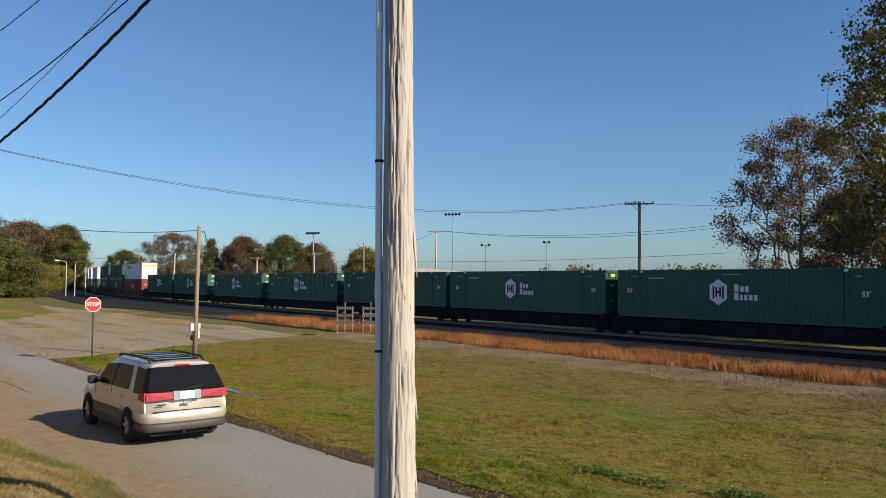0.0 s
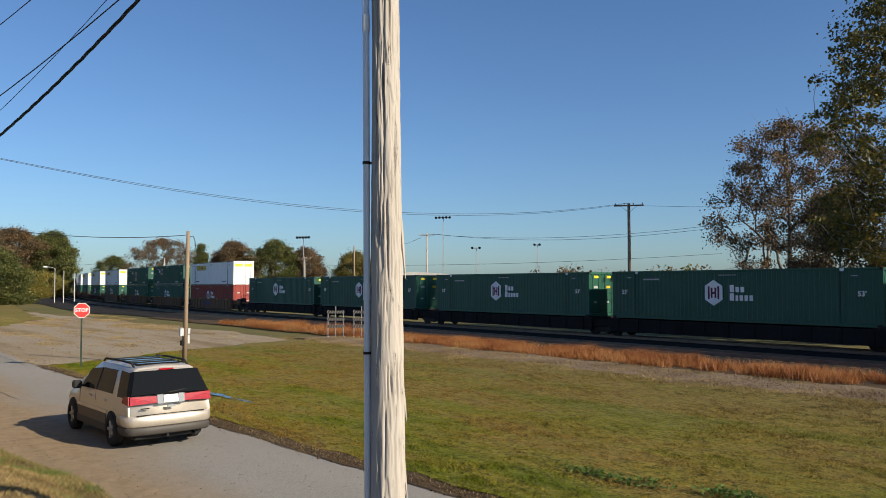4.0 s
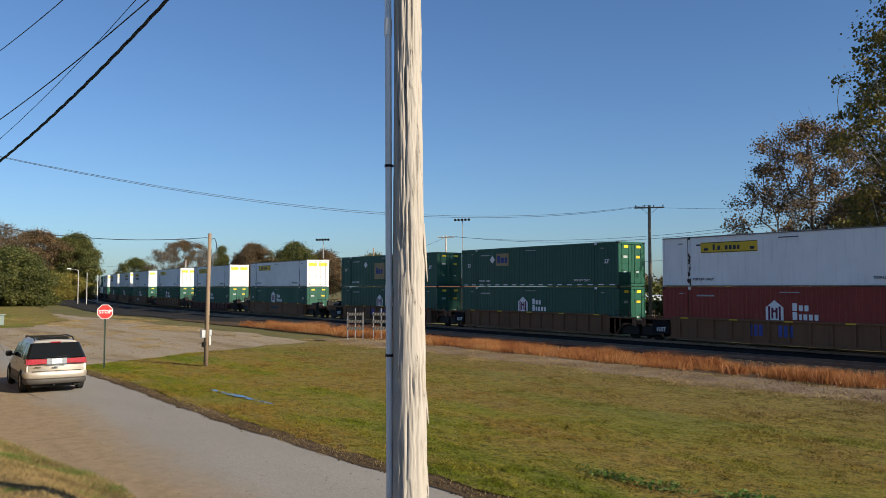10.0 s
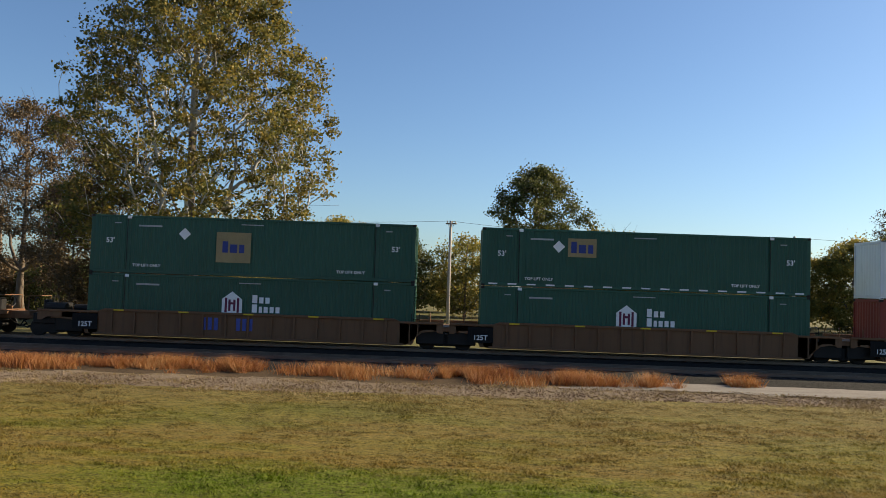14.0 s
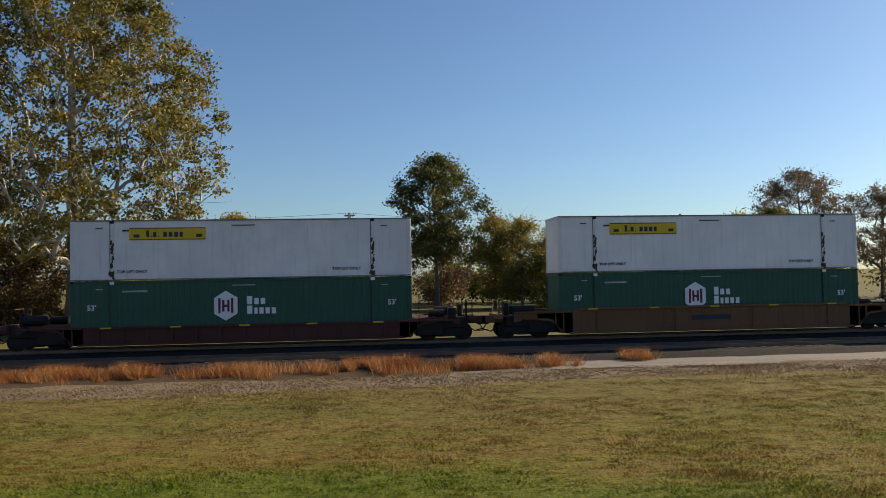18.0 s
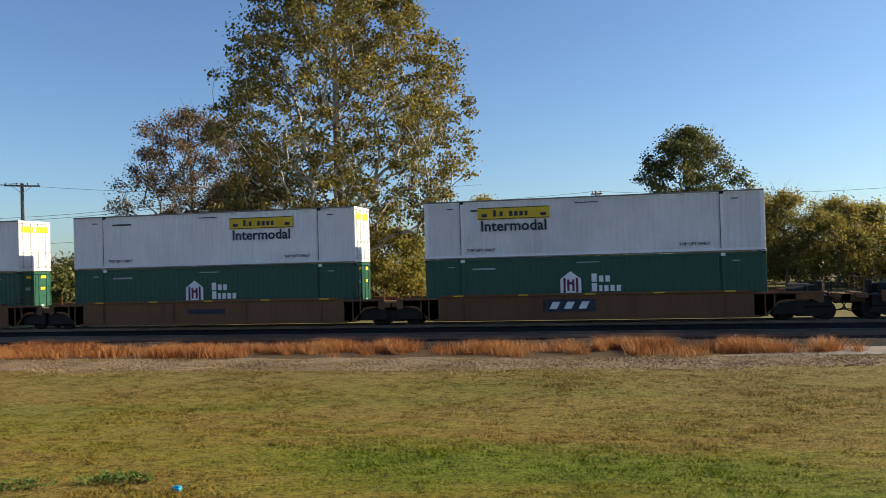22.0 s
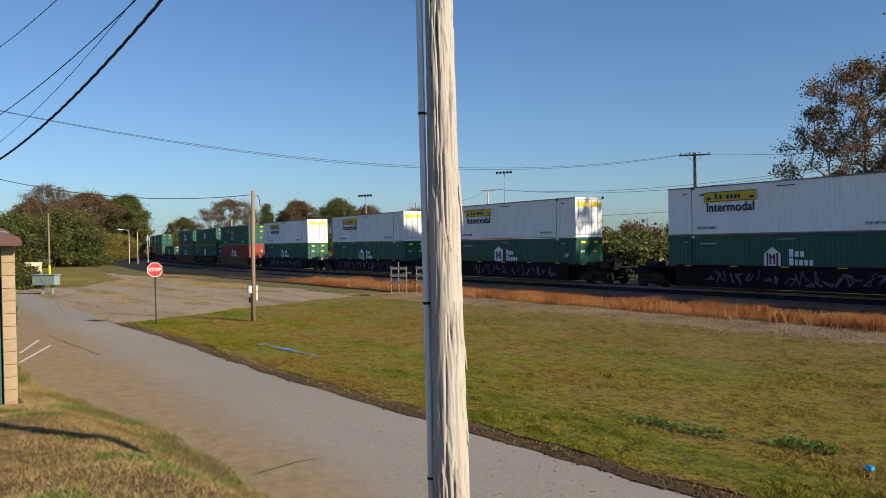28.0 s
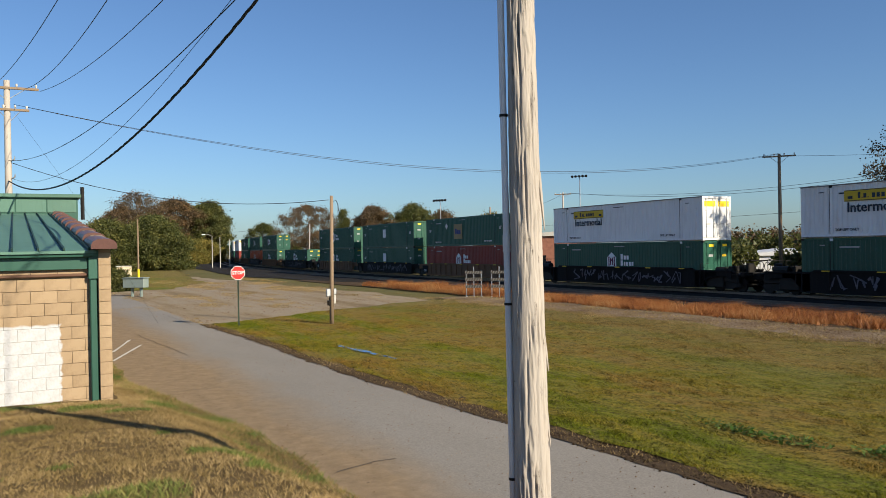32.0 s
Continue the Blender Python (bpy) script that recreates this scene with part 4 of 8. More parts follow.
def well_car(style, front_end, rear_end, index):
    """One well unit. style: ribbed, tan, dark or low; ends: 'joint' or 'coupler'. Origin on the rail top, middle of the well."""
    mat = {"ribbed": M_BROWN, "tan": M_TAN, "dark": M_BLACK, "low": M_DKRED}[style]
    words = {"ribbed": "rust-brown ribbed", "tan": "faded tan smooth-sided", "dark": "black graffiti-marked", "low": "dark red low-sided"}[style]
    c = thing("well_car", f"{words} double-stack well car on railway track", "freight car", None, "cars of the train")
    top = 1.48 if style != "low" else 1.08
    hl = 8.35
    for sy in (-1, 1):
        key = f"side_sill_{style}_{sy}"
        def make():
            bm = bmesh.new()
            ya, yb = sorted((sy * 1.36, sy * 1.46))
            pts = [(-hl - 0.9, 0.95), (-hl - 0.2, 0.85), (-hl + 0.6, 0.22), (hl - 0.6, 0.22), (hl + 0.2, 0.85), (hl + 0.9, 0.95), (hl + 0.9, 1.25), (hl - 0.6, 1.25 if style != "low" else top), (hl - 1.2, top), (-hl + 1.2, top), (-hl + 0.6, 1.25 if style != "low" else top), (-hl - 0.9, 1.25)]
            plate(bm, pts, yb - ya)
            bmesh.ops.translate(bm, verts=bm.verts, vec=(0, ya, 0))
            o0, o1 = sorted((sy * 1.46, sy * 1.55))
            box(bm, -hl + 1.2, o0, top - 0.10, hl - 1.2, o1, top + 0.012, 0.01)
            box(bm, -hl + 0.7, o0, 0.20, hl - 0.7, o1, 0.30, 0.01)
            if style in ("ribbed", "low"):
                for k in range(13):
                    x = -hl + 1.6 + k * (2 * hl - 3.2) / 12
                    box(bm, x - 0.05, o0, 0.30, x + 0.05, o1 - (0.0 if sy < 0 else 0), top - 0.10)
            else:
                for k in range(4):
                    x = -6.2 + k * 12.4 / 3
                    box(bm, x - 0.03, o0, 0.30, x + 0.03, o1 - 0.05, top - 0.10)
            bmesh.ops.recalc_face_normals(bm, faces=bm.faces)
            return bm
        put("side_sill", base_mesh(key, make, mat), c, Matrix.Identity(4))
    def floor_mesh():
        bm = bmesh.new()
        box(bm, -hl + 0.3, -1.36, 0.24, hl - 0.3, 1.36, 0.33)
        return bm
    put("well_floor", base_mesh("well_floor", floor_mesh, mat), c, Matrix.Identity(4))
    for sx, end in ((1, front_end), (-1, rear_end)):
        ln = 1.7 if end == "joint" else 3.55
        def platform(ln=ln):
            bm = bmesh.new()
            box(bm, hl - 0.15, -1.36, 0.92, hl + min(ln, 1.5), 1.36, 1.16, 0.02)
            if ln > 2:
                box(bm, hl + 1.5, -0.32, 0.78, hl + ln, 0.32, 1.16, 0.02)
                box(bm, hl + 2.6, -1.25, 1.0, hl + 2.9, 1.25, 1.22, 0.02)
                for yy in (-1.1, 1.1):
                    tube(bm, [(hl + 2.75, yy, 1.2), (hl + 2.75, yy, 1.95)], 0.025, 6)
                tube(bm, [(hl + 2.75, -1.1, 1.95), (hl + 2.75, 1.1, 1.95)], 0.025, 6)
            else:
                for yy in (-1.2, 1.2):
                    tube(bm, [(hl + 0.5, yy, 1.15), (hl + 0.5, yy, 1.75)], 0.025, 6)
            return bm
        turn = pose(0, 0, 0, 0, 0, 0 if sx > 0 else 180)
        put("end_platform", base_mesh("end_platform_%s_%s" % (end, style), platform, mat), c, turn)
        for sy in (-1, 1):
            def apron(out=1.22 if end == "joint" else 2.1, top=min(top, 1.36)):
                pts = [(hl - 0.9, 0.24), (hl - 0.32, 0.24), (hl - 0.12, 0.62), (hl + 0.08, 0.90), (hl + 0.34, 1.0), (hl + out - 0.5, 1.0), (hl + out - 0.2, 0.84), (hl + out, 0.84), (hl + out, top - 0.06), (hl + out - 0.25, top), (hl - 0.9, top)]
                bm = bmesh.new()
                plate(bm, pts, 0.06)
                bmesh.ops.translate(bm, verts=bm.verts, vec=(0, sy * 1.43 - 0.03, 0))
                o0, o1 = sorted((sy * 1.455, sy * 1.53))
                box(bm, hl - 0.9, o0, top - 0.09, hl + out, o1, top + 0.01, 0.01)
                for x in (hl - 0.45, hl - 0.05):
                    box(bm, x, o0, 0.30 if x < hl - 0.3 else 0.72, x + 0.05, o1, top - 0.09)
                bmesh.ops.recalc_face_normals(bm, faces=bm.faces)
                return bm
            put("end_apron", base_mesh("end_apron_%s_%s_%d" % (end, style, sy), apron, mat), c, turn)
        def gear(end=end):
            bm = bmesh.new()
            box(bm, hl - 0.1, -1.28, 0.28, hl + 1.3, 1.28, 1.12, 0.04)
            tube(bm, [(hl - 0.35, -1.50, 1.1), (hl - 0.35, -1.50, 1.75), (hl - 0.35, -1.2, 1.78)], 0.022, 5)
            tube(bm, [(hl + 0.05, -1.50, 1.1), (hl + 0.05, -1.50, 1.75), (hl + 0.05, -1.2, 1.78)], 0.022, 5)
            tube(bm, [(hl - 0.35, -1.50, 1.5), (hl + 0.05, -1.50, 1.5)], 0.016, 5)
            if end == "coupler":
                box(bm, hl + 1.25, -1.2, 0.62, hl + 2.45, 1.2, 1.14, 0.04)
                tube(bm, [(hl + 0.55, -0.95, 1.36), (hl + 1.35, -0.95, 1.36)], [0.2, 0.2], 12)
                tube(bm, [(hl + 1.0, 0.7, 1.42), (hl + 2.0, 0.7, 1.42)], [0.24, 0.24], 12)
                box(bm, hl + 1.55, -1.1, 1.14, hl + 1.95, -0.5, 1.62, 0.04)
                box(bm, hl + 2.15, -0.2, 1.14, hl + 2.4, 0.35, 1.78, 0.05)
                for yy in (-1.3, -0.85):
                    tube(bm, [(hl + 2.45, yy, 0.45), (hl + 2.45, yy, 1.95)], 0.022, 5)
                for zz in (0.6, 0.95, 1.3, 1.65, 1.93):
                    tube(bm, [(hl + 2.45, -1.3, zz), (hl + 2.45, -0.85, zz)], 0.018, 5)
                ring = [(hl + 2.5, 0.75 + 0.27 * math.cos(k * math.pi / 8), 1.62 + 0.27 * math.sin(k * math.pi / 8)) for k in range(17)]
                tube(bm, ring, 0.022, 5)
                tube(bm, [(hl + 1.25, -1.36, 1.18), (hl + 1.7, -1.38, 1.45), (hl + 2.3, -1.36, 1.2)], 0.03, 6)
                tube(bm, [(hl + 2.4, 0.4, 0.8), (hl + 3.1, 0.4, 0.36), (hl + 3.5, 0.3, 0.48)], 0.035, 6)
            return bm
        put("running_gear", base_mesh("running_gear_" + end, gear, M_STEEL), c, turn, "grimy black brake gear, pipes and ladder")
        if end == "coupler":
            add_truck(c, sx * (hl + 1.45))
            def knuckle():
                bm = bmesh.new()
                box(bm, -0.25, -0.09, 0.72, 0.16, 0.09, 0.98, 0.03)
                box(bm, 0.05, -0.15, 0.70, 0.24, 0.15, 1.0, 0.04)
                tube(bm, [(-0.2, 0.35, 0.75), (0.0, 0.35, 0.42), (0.22, 0.2, 0.40)], 0.03, 6)
                return bm
            put("coupler", base_mesh("coupler", knuckle, M_STEEL), c, pose(sx * (hl + 3.52), 0, 0, 0, 0, 0 if sx > 0 else 180), "grimy knuckle coupler and air hose")
        elif sx < 0:
            add_truck(c, -(hl + 1.42))
    if style == "dark":
        graffiti(index, c, 0.42, top - 0.2, -6.2 + (index % 3), 6.0, M_TAG).matrix_local = pose(0, -1.555, 0)
    elif style == "ribbed":
        panel = put("stencil_panel", outline_plate("stencil_panel", M_BLACK, [(-0.62, -0.34), (0.62, -0.34), (0.62, 0.42), (-0.62, 0.42)]), c, pose(-hl + 0.30, -1.54, 0.80), "black stencil panel")
        write("125T", 0.34, M_LETTER, panel, pose(0, -0.016, -0.1))
        if index % 2 == 0:
            bm = bmesh.new()
            for x in (-2.3, -0.6):
                for k in range(3):
                    box(bm, x + 0.3 * k, 0, 0.62, x + 0.3 * k + 0.2, 0.004, 1.22)
            tag = part("spray_tag", bm, M_TAGB, c, "faded blue spray-paint blocks")
            tag.matrix_local = pose(0, -1.475, 0)
            tag["kind"] = "stuff"
    elif style == "tan":
        put("maker_plate", outline_plate("maker_plate", M_INK, [(-1.25, -0.3), (1.25, -0.3), (1.25, 0.3), (-1.25, 0.3)]), c, pose(-1.0, -1.466, 0.9), "dark brand plate with pale blocks") if index % 2 == 0 else None
        if index % 2 == 0:
            for k in range(3):
                put("brand_block", outline_plate("slanted_block", M_LETTER, [(-0.24, -0.17), (0.12, -0.17), (0.30, 0.17), (-0.06, 0.17)]), c, pose(-1.72 + 0.70 * k, -1.482, 0.9), "pale slanted brand block")
        put("number_bar", base_mesh("car_number", lambda: (lambda b: (box(b, 0, -0.01, 0, 2.1, 0, 0.24), b)[1])(bmesh.new()), M_INK), c, pose(-1.2, -1.467, 0.76)) if index % 2 else None
    # yellow reflector strips on the sill
    for k in range(5):
        put("reflector", base_mesh("reflector", lambda: (lambda b: (box(b, -0.25, -0.012, 0, 0.25, 0, 0.07), b)[1])(bmesh.new()), M_GOLD), c, pose(-6.4 + 3.2 * k, -1.552, top - 0.08))
    return c


def spine_car(index):
    c = thing("spine_car", "black low spine car carrying one container on railway track", "freight car", None, "cars of the train")
    def beam():
        bm = bmesh.new()
        box(bm, -8.6, -0.42, 0.40, 8.6, 0.42, 1.05, 0.03)
        for x in (-8.0, -6.17, 6.17, 8.0):
            box(bm, x - 0.28, -1.30, 0.86, x + 0.28, 1.30, 1.10, 0.03)
        for x in (-3, 0, 3):
            box(bm, x - 0.12, -1.0, 0.80, x + 0.12, 1.0, 1.0, 0.02)
        box(bm, -8.3, -1.34, 0.31, 8.3, -1.24, 1.10, 0.01)
        box(bm, -8.3, 1.24, 0.31, 8.3, 1.34, 1.10, 0.01)
        for k in range(11):
            box(bm, -7.6 + k * 1.52 - 0.04, -1.40, 0.33, -7.6 + k * 1.52 + 0.04, -1.34, 1.08)
        for x in (-9.6, 8.3):
            box(bm, x, -1.2, 0.55, x + 1.3, 1.2, 1.02, 0.03)
        return bm
    put("spine_beam", base_mesh("spine_beam", beam, M_BLACK), c, Matrix.Identity(4))
    def bracket():
        bm = bmesh.new()
        box(bm, -0.35, -1.32, 1.08, 0.35, 1.32, 1.14, 0.01)
        box(bm, -0.12, -1.34, 1.10, 0.12, -1.30, 1.30, 0.01)
        box(bm, -0.12, 1.30, 1.10, 0.12, 1.34, 1.30, 0.01)
        return bm
    for x in (-7.9, 7.9):
        put("pedestal", base_mesh("pedestal", bracket, M_STEEL), c, pose(x, 0, 0))
    add_truck(c, -9.1)
    return c


# runs of the containers' leading ends at 15 s, and what each unit carries (upper, lower, car, its front end, its rear end)
W, SM, CO = "white", "smooth", "corrugated"
UNITS = [
    (195.0, None, "green hex", "spine", "", ""), (176.63, None, "green hex", "spine", "", ""), (159.48, None, "green hex", "spine", "", ""), (142.8, None, "green hex", "spine", "", ""),
    (125.3, None, "green hex", "spine", "", ""), (107.22, None, "green hex", "spine", "", ""), (88.34, None, "green hex", "spine", "", ""), (70.9, None, "green hex", "spine", "", ""),
    (49.87, "white jb", "red house", "ribbed", "coupler", "joint"), (30.3, "green emp", "green house", "ribbed", "joint", "joint"), (10.85, "green empg", "green house", "ribbed", "joint", "coupler"),
    (-12.9, "white jb", "green hex", "tan", "coupler", "coupler"), (-36.5, "white jb", "green hex", "low", "coupler", "coupler"), (-60.16, "white jb", "green house", "ribbed", "coupler", "coupler"),
    (-83.5, "white jbi", "green house", "tan", "coupler", "joint"), (-103.3, "white jbr", "green house", "tan", "joint", "joint"), (-122.9, "white jbi", "green house", "tan", "joint", "coupler"),
    (-146.7, "white jbi", "green house", "dark", "coupler", "joint"), (-166.2, "green hex", "white jbi", "dark", "joint", "joint"), (-185.95, "white jbi", "green house", "dark", "joint", "coupler"),
    (-210.45, "white jbi", "green hex", "dark", "coupler", "coupler"), (-234.2, "white jbi", "green house", "dark", "coupler", "coupler"), (-257.65, "white jbi", "green house", "dark", "coupler", "coupler"),
    (-281.0, "green empg", "red house", "ribbed", "coupler", "joint"), (-300.4, "green sq", "green sq", "dark", "joint", "joint"), (-320.0, "green hex", "green house", "ribbed", "joint", "coupler"),
    (-343.6, None, "green hex", "dark", "coupler", "coupler"), (-367.2, "green hex", "green house", "ribbed", "coupler", "joint"), (-386.8, "green hex", "orange house", "dark", "joint", "joint"),
    (-406.4, "green hex", "green house", "ribbed", "joint", "coupler"), (-430.2, "white jb", "red house", "ribbed", "coupler", "coupler"), (-454.0, "white jb", "green house", "dark", "coupler", "joint"),
    (-473.6, "green hex", "green house", "ribbed", "joint", "joint"), (-493.2, "orange house", "green hex", "ribbed", "joint", "coupler"), (-517.0, "green hex", "green house", "dark", "coupler", "joint"),
    (-536.6, "white jb", "green house", "ribbed", "joint", "coupler"), (-560.4, "green hex", "green house", "ribbed", "coupler", "coupler"), (-584.2, "white jbi", "green house", "ribbed", "coupler", "coupler"),
    (-608.0, "green hex", "red house", "ribbed", "coupler", "coupler"),
]
SPEED = 12.95
TRAIN = []          # thing, run of its middle at 15 s, height
for index, (lead, upper, lower, style, fe, re) in enumerate(UNITS):
    mid = lead - CL / 2
    car = spine_car(index) if style == "spine" else well_car(style, fe, re, index)
    TRAIN.append((car, mid, RAIL))
    z = RAIL + (1.14 if style == "spine" else 0.355)
    for k, load in enumerate((lower, upper)):
        if load:
            colour, logo = load.split()
            kind = "smooth" if logo == "jb" else "corrugated"
            TRAIN.append((container(kind, colour, logo), mid, z + k * (CH + 0.003)))


# seconds, and metres by which the train runs ahead of an even pace
TIMING = [(0, 0.05), (4, -0.05), (7, -0.12), (10, -0.03), (13, 0.12), (15, 0.06), (17, 0.28), (18, 0.38), (19, -0.05), (21, 0.0), (23, 0.0), (24, -0.46), (26, -0.68), (28, -0.30), (29, -0.12), (30, -0.46), (32, -0.42)]


def train_rows(mid, z):
    rows = []
    for t, gain in TIMING:
        x, y, a = track_at(mid + SPEED * (t - 15) + gain)
        rows.append((t, pose(x, y, z, 0, 0, a)))
    return rows


# ---- poles, wires, signs ----
def sag_line(a, b, drop, n=24):
    a, b = Vector(a), Vector(b)
    return [a.lerp(b, i / n) - Vector((0, 0, drop * 4 * (i / n) * (1 - i / n))) for i in range(n + 1)]


def cable(name, pts, r, label, group="overhead wires"):
    bm = bmesh.new()
    tube(bm, pts, r, 5)
    return tagged(mesh_object(name, bm, M_CABLE, None, "", True), label, "cable", group)


NEAR = (-7.66, 7.60)


def near_pole():
    p = thing("utility_pole", "bleached split wooden utility pole with grey conduit", "utility pole")
    verts, faces = [], []
    sides, rows, z0, z1 = 120, 300, -0.4, 7.35
    for j in range(rows + 1):
        z = z0 + (z1 - z0) * j / rows
        r = 0.190 - 0.0098 * (z - 1.4) + 0.0003 * (z - 1.4) ** 2
        cx, cy = NEAR[0] - 0.008 * (z - 3), NEAR[1] - 0.003 * (z - 3)
        for k in range(sides):
            a = 2 * math.pi * k / sides
            c, s = math.cos(a), math.sin(a)
            crack = noise.noise(Vector((c * 5.2, s * 5.2, z * 1.25 + 5)))
            deep = max(0.0, crack - 0.25) * 0.08
            fine = 0.006 * noise.noise(Vector((c * 12, s * 12, z * 3.4)))
            ck2 = noise.noise(Vector((c * 12, s * 12, z * 1.5 + 9)))
            deep += max(0.0, ck2 - 0.28) * 0.06
            knot = 0.012 * max(0, noise.noise(Vector((c * 2, s * 2, z * 1.3 + 2))) - 0.35)
            plate_edge = noise.noise(Vector((c * 3.4, s * 3.4, z * 2.2 + 30)))
            deep += 0.009 if plate_edge > 0.12 else 0.0
            rr = r - deep + fine + knot + 0.006 * noise.noise(Vector((c, s, z * 0.5)))
            verts.append((cx + rr * c, cy + rr * s, z))
    for j in range(rows):
        for k in range(sides):
            k2 = (k + 1) % sides
            faces.append((j * sides + k, j * sides + k2, (j + 1) * sides + k2, (j + 1) * sides + k))
    faces.append(tuple(rows * sides + k for k in range(sides)))
    raw_mesh("shaft", verts, faces, M_POLE, p, "", True)
    # loose splinters peeling off the right-hand face
    side = Vector((0.6, 0.8, 0)).normalized()
    for z, ln, out in ((3.85, 0.62, 0.185), (2.35, 0.40, 0.20), (1.55, 0.5, 0.205)):
        bm = bmesh.new()
        base = Vector((NEAR[0], NEAR[1], 0)) + side * out
        pts = [base + Vector((0, 0, z + ln)) - side * 0.045, base + Vector((0, 0, z + ln * 0.5)) - side * 0.022, base + Vector((0, 0, z))+ side * 0.006]
        tube(bm, pts, [0.022, 0.02, 0.004], 5)
        part("splinter", bm, M_POLE, p)
    # conduit with couplings and straps
    con = (NEAR[0] - 0.127, NEAR[1] - 0.169)
    bm = bmesh.new()
    tube(bm, [(con[0] + 0.002 * 0 - 0.008 * (z - 3), con[1] - 0.003 * (z - 3), z) for z in (-0.3, 2, 4, 6, 7.2)], 0.036, 14)
    cd = part("conduit", bm, M_CONDUIT, p, "grey plastic conduit", True)
    for z in (0.9, 3.72, 6.6):
        bm = bmesh.new()
        tube(bm, [(con[0] - 0.008 * (z - 3), con[1] - 0.003 * (z - 3), z - 0.09), (con[0] - 0.008 * (z - 3), con[1] - 0.003 * (z - 3), z + 0.09)], 0.042, 14)
        part("coupling", bm, M_CONDUIT, cd)
    for z in (1.2, 3.07, 5.09, 7.0):
        bm = bmesh.new()
        d = Vector((0.6, 0.8, 0)).normalized()
        c0 = Vector((con[0] - 0.008 * (z - 3), con[1] - 0.003 * (z - 3), z))
        tube(bm, [c0 - Vector((0, 0, 0.014)), c0 + Vector((0, 0, 0.014))], 0.044, 14)
        tube(bm, [c0 + d * 0.03, c0 + d * 0.11], 0.012, 6)
        part("strap", bm, M_STEEL, cd, "dark steel strap")
    # dark knot and bolt stubs
    for z, a in ((5.55, 3.8), (2.25, 4.3), (2.12, 4.0)):
        bm = bmesh.new()
        d = Vector((math.cos(a), math.sin(a), 0))
        c0 = Vector((NEAR[0], NEAR[1], z))
        tube(bm, [c0 + d * 0.12, c0 + d * 0.165], [0.03, 0.02], 8)
        part("knot", bm, M_BARK, p)
    # added pin above the view for the wire ends, thin to keep its shadow faint
    bm = bmesh.new()
    tube(bm, [(NEAR[0] - 0.045, NEAR[1], 7.0), (NEAR[0] - 0.05, NEAR[1], 11.2)], 0.012, 6)
    part("added_pin", bm, M_GALV, p, "added slim steel pin, out of view, carrying the wires")
    return p


M_CONDUIT = plain("grey_conduit_plastic", (0.62, 0.63, 0.64), 0.45, 0, 0.08, 5)
near_pole()


def crossarm_pole(x, y, top, yaw, arms, r=0.16, mat=None, label="weathered wooden utility pole with crossarm and insulators", lean=0.0):
    p = thing("utility_pole", label, "utility pole", pose(x, y, 0), "utility poles")
    bm = bmesh.new()
    tube(bm, [(0, 0, -0.4), (lean * 0.5, 0, top * 0.5), (lean, 0, top)], [r, r * 0.85, r * 0.7], 12)
    part("shaft", bm, mat or M_POLE2, p, "", True)
    for z, half, off in arms:
        bm = bmesh.new()
        box(bm, -0.06, -half, -0.06, 0.06, half, 0.06, 0.01)
        arm = part("crossarm", bm, M_POLE2, p)
        arm.matrix_local = pose(lean, 0, z, 0, 0, yaw) @ pose(0.12, off, 0)
        for k in range(4):
            bm = bmesh.new()
            yy = -half + 0.12 + (2 * half - 0.24) * k / 3
            tube(bm, [(0, yy, 0.05), (0, yy, 0.12), (0, yy, 0.2), (0, yy, 0.24)], [0.02, 0.05, 0.055, 0.03], 7)
            part("insulator", bm, M_CONC, arm, "pale ceramic insulator")
        for sg in (-1, 1):
            bm = bmesh.new()
            tube(bm, [(0, sg * half * 0.55, -0.05), (-0.1, 0, -0.6)], 0.018, 5)
            part("brace", bm, M_GALV, arm)
    return p


P3 = (-46.6, 2.55)
p3 = crossarm_pole(P3[0], P3[1], 12.6, 0, [(12.2, 1.45, 0.0), (11.1, 0.9, 0.1)], 0.2, M_POLE, "pale wooden utility pole with two crossarms behind the building")
for z, dx in ((7.6, 0.22), (8.5, 0.25)):
    bm = bmesh.new()
    tube(bm, [(0.1, 0.12, z), (0.3, 0.28, z + 0.05), (0.34, 0.3, z + 0.22)], [0.03, 0.04, 0.02], 7)
    part("bracket", bm, M_GALV, p3)


def plane_wire(z0, b, c, yo0=0.0, yo1=0.0, n=28):
    return [(P3[0] + (NEAR[0] - P3[0]) * u, P3[1] + yo0 + (NEAR[1] + yo1 - P3[1] - yo0) * u, z0 + b * u + c * u * u) for u in [i / n for i in range(n + 1)]]


def twisted(name, pts, label):
    """A messenger wire with two insulated lines wound round it."""
    t = thing(name, label, "cable", None, "overhead wires")
    dense = []
    for a, b in zip(pts, pts[1:]):
        dense += [Vector(a).lerp(Vector(b), k / 6) for k in range(6)]
    for ph in (0, 2.1, 4.2):
        q = [p + Vector((0, 0.018 * math.cos(i * 0.9 + ph), 0.018 * math.sin(i * 0.9 + ph))) for i, p in enumerate(dense)]
        bm = bmesh.new()
        tube(bm, q, 0.016, 5)
        part("strand", bm, M_CABLE, t)
    return t


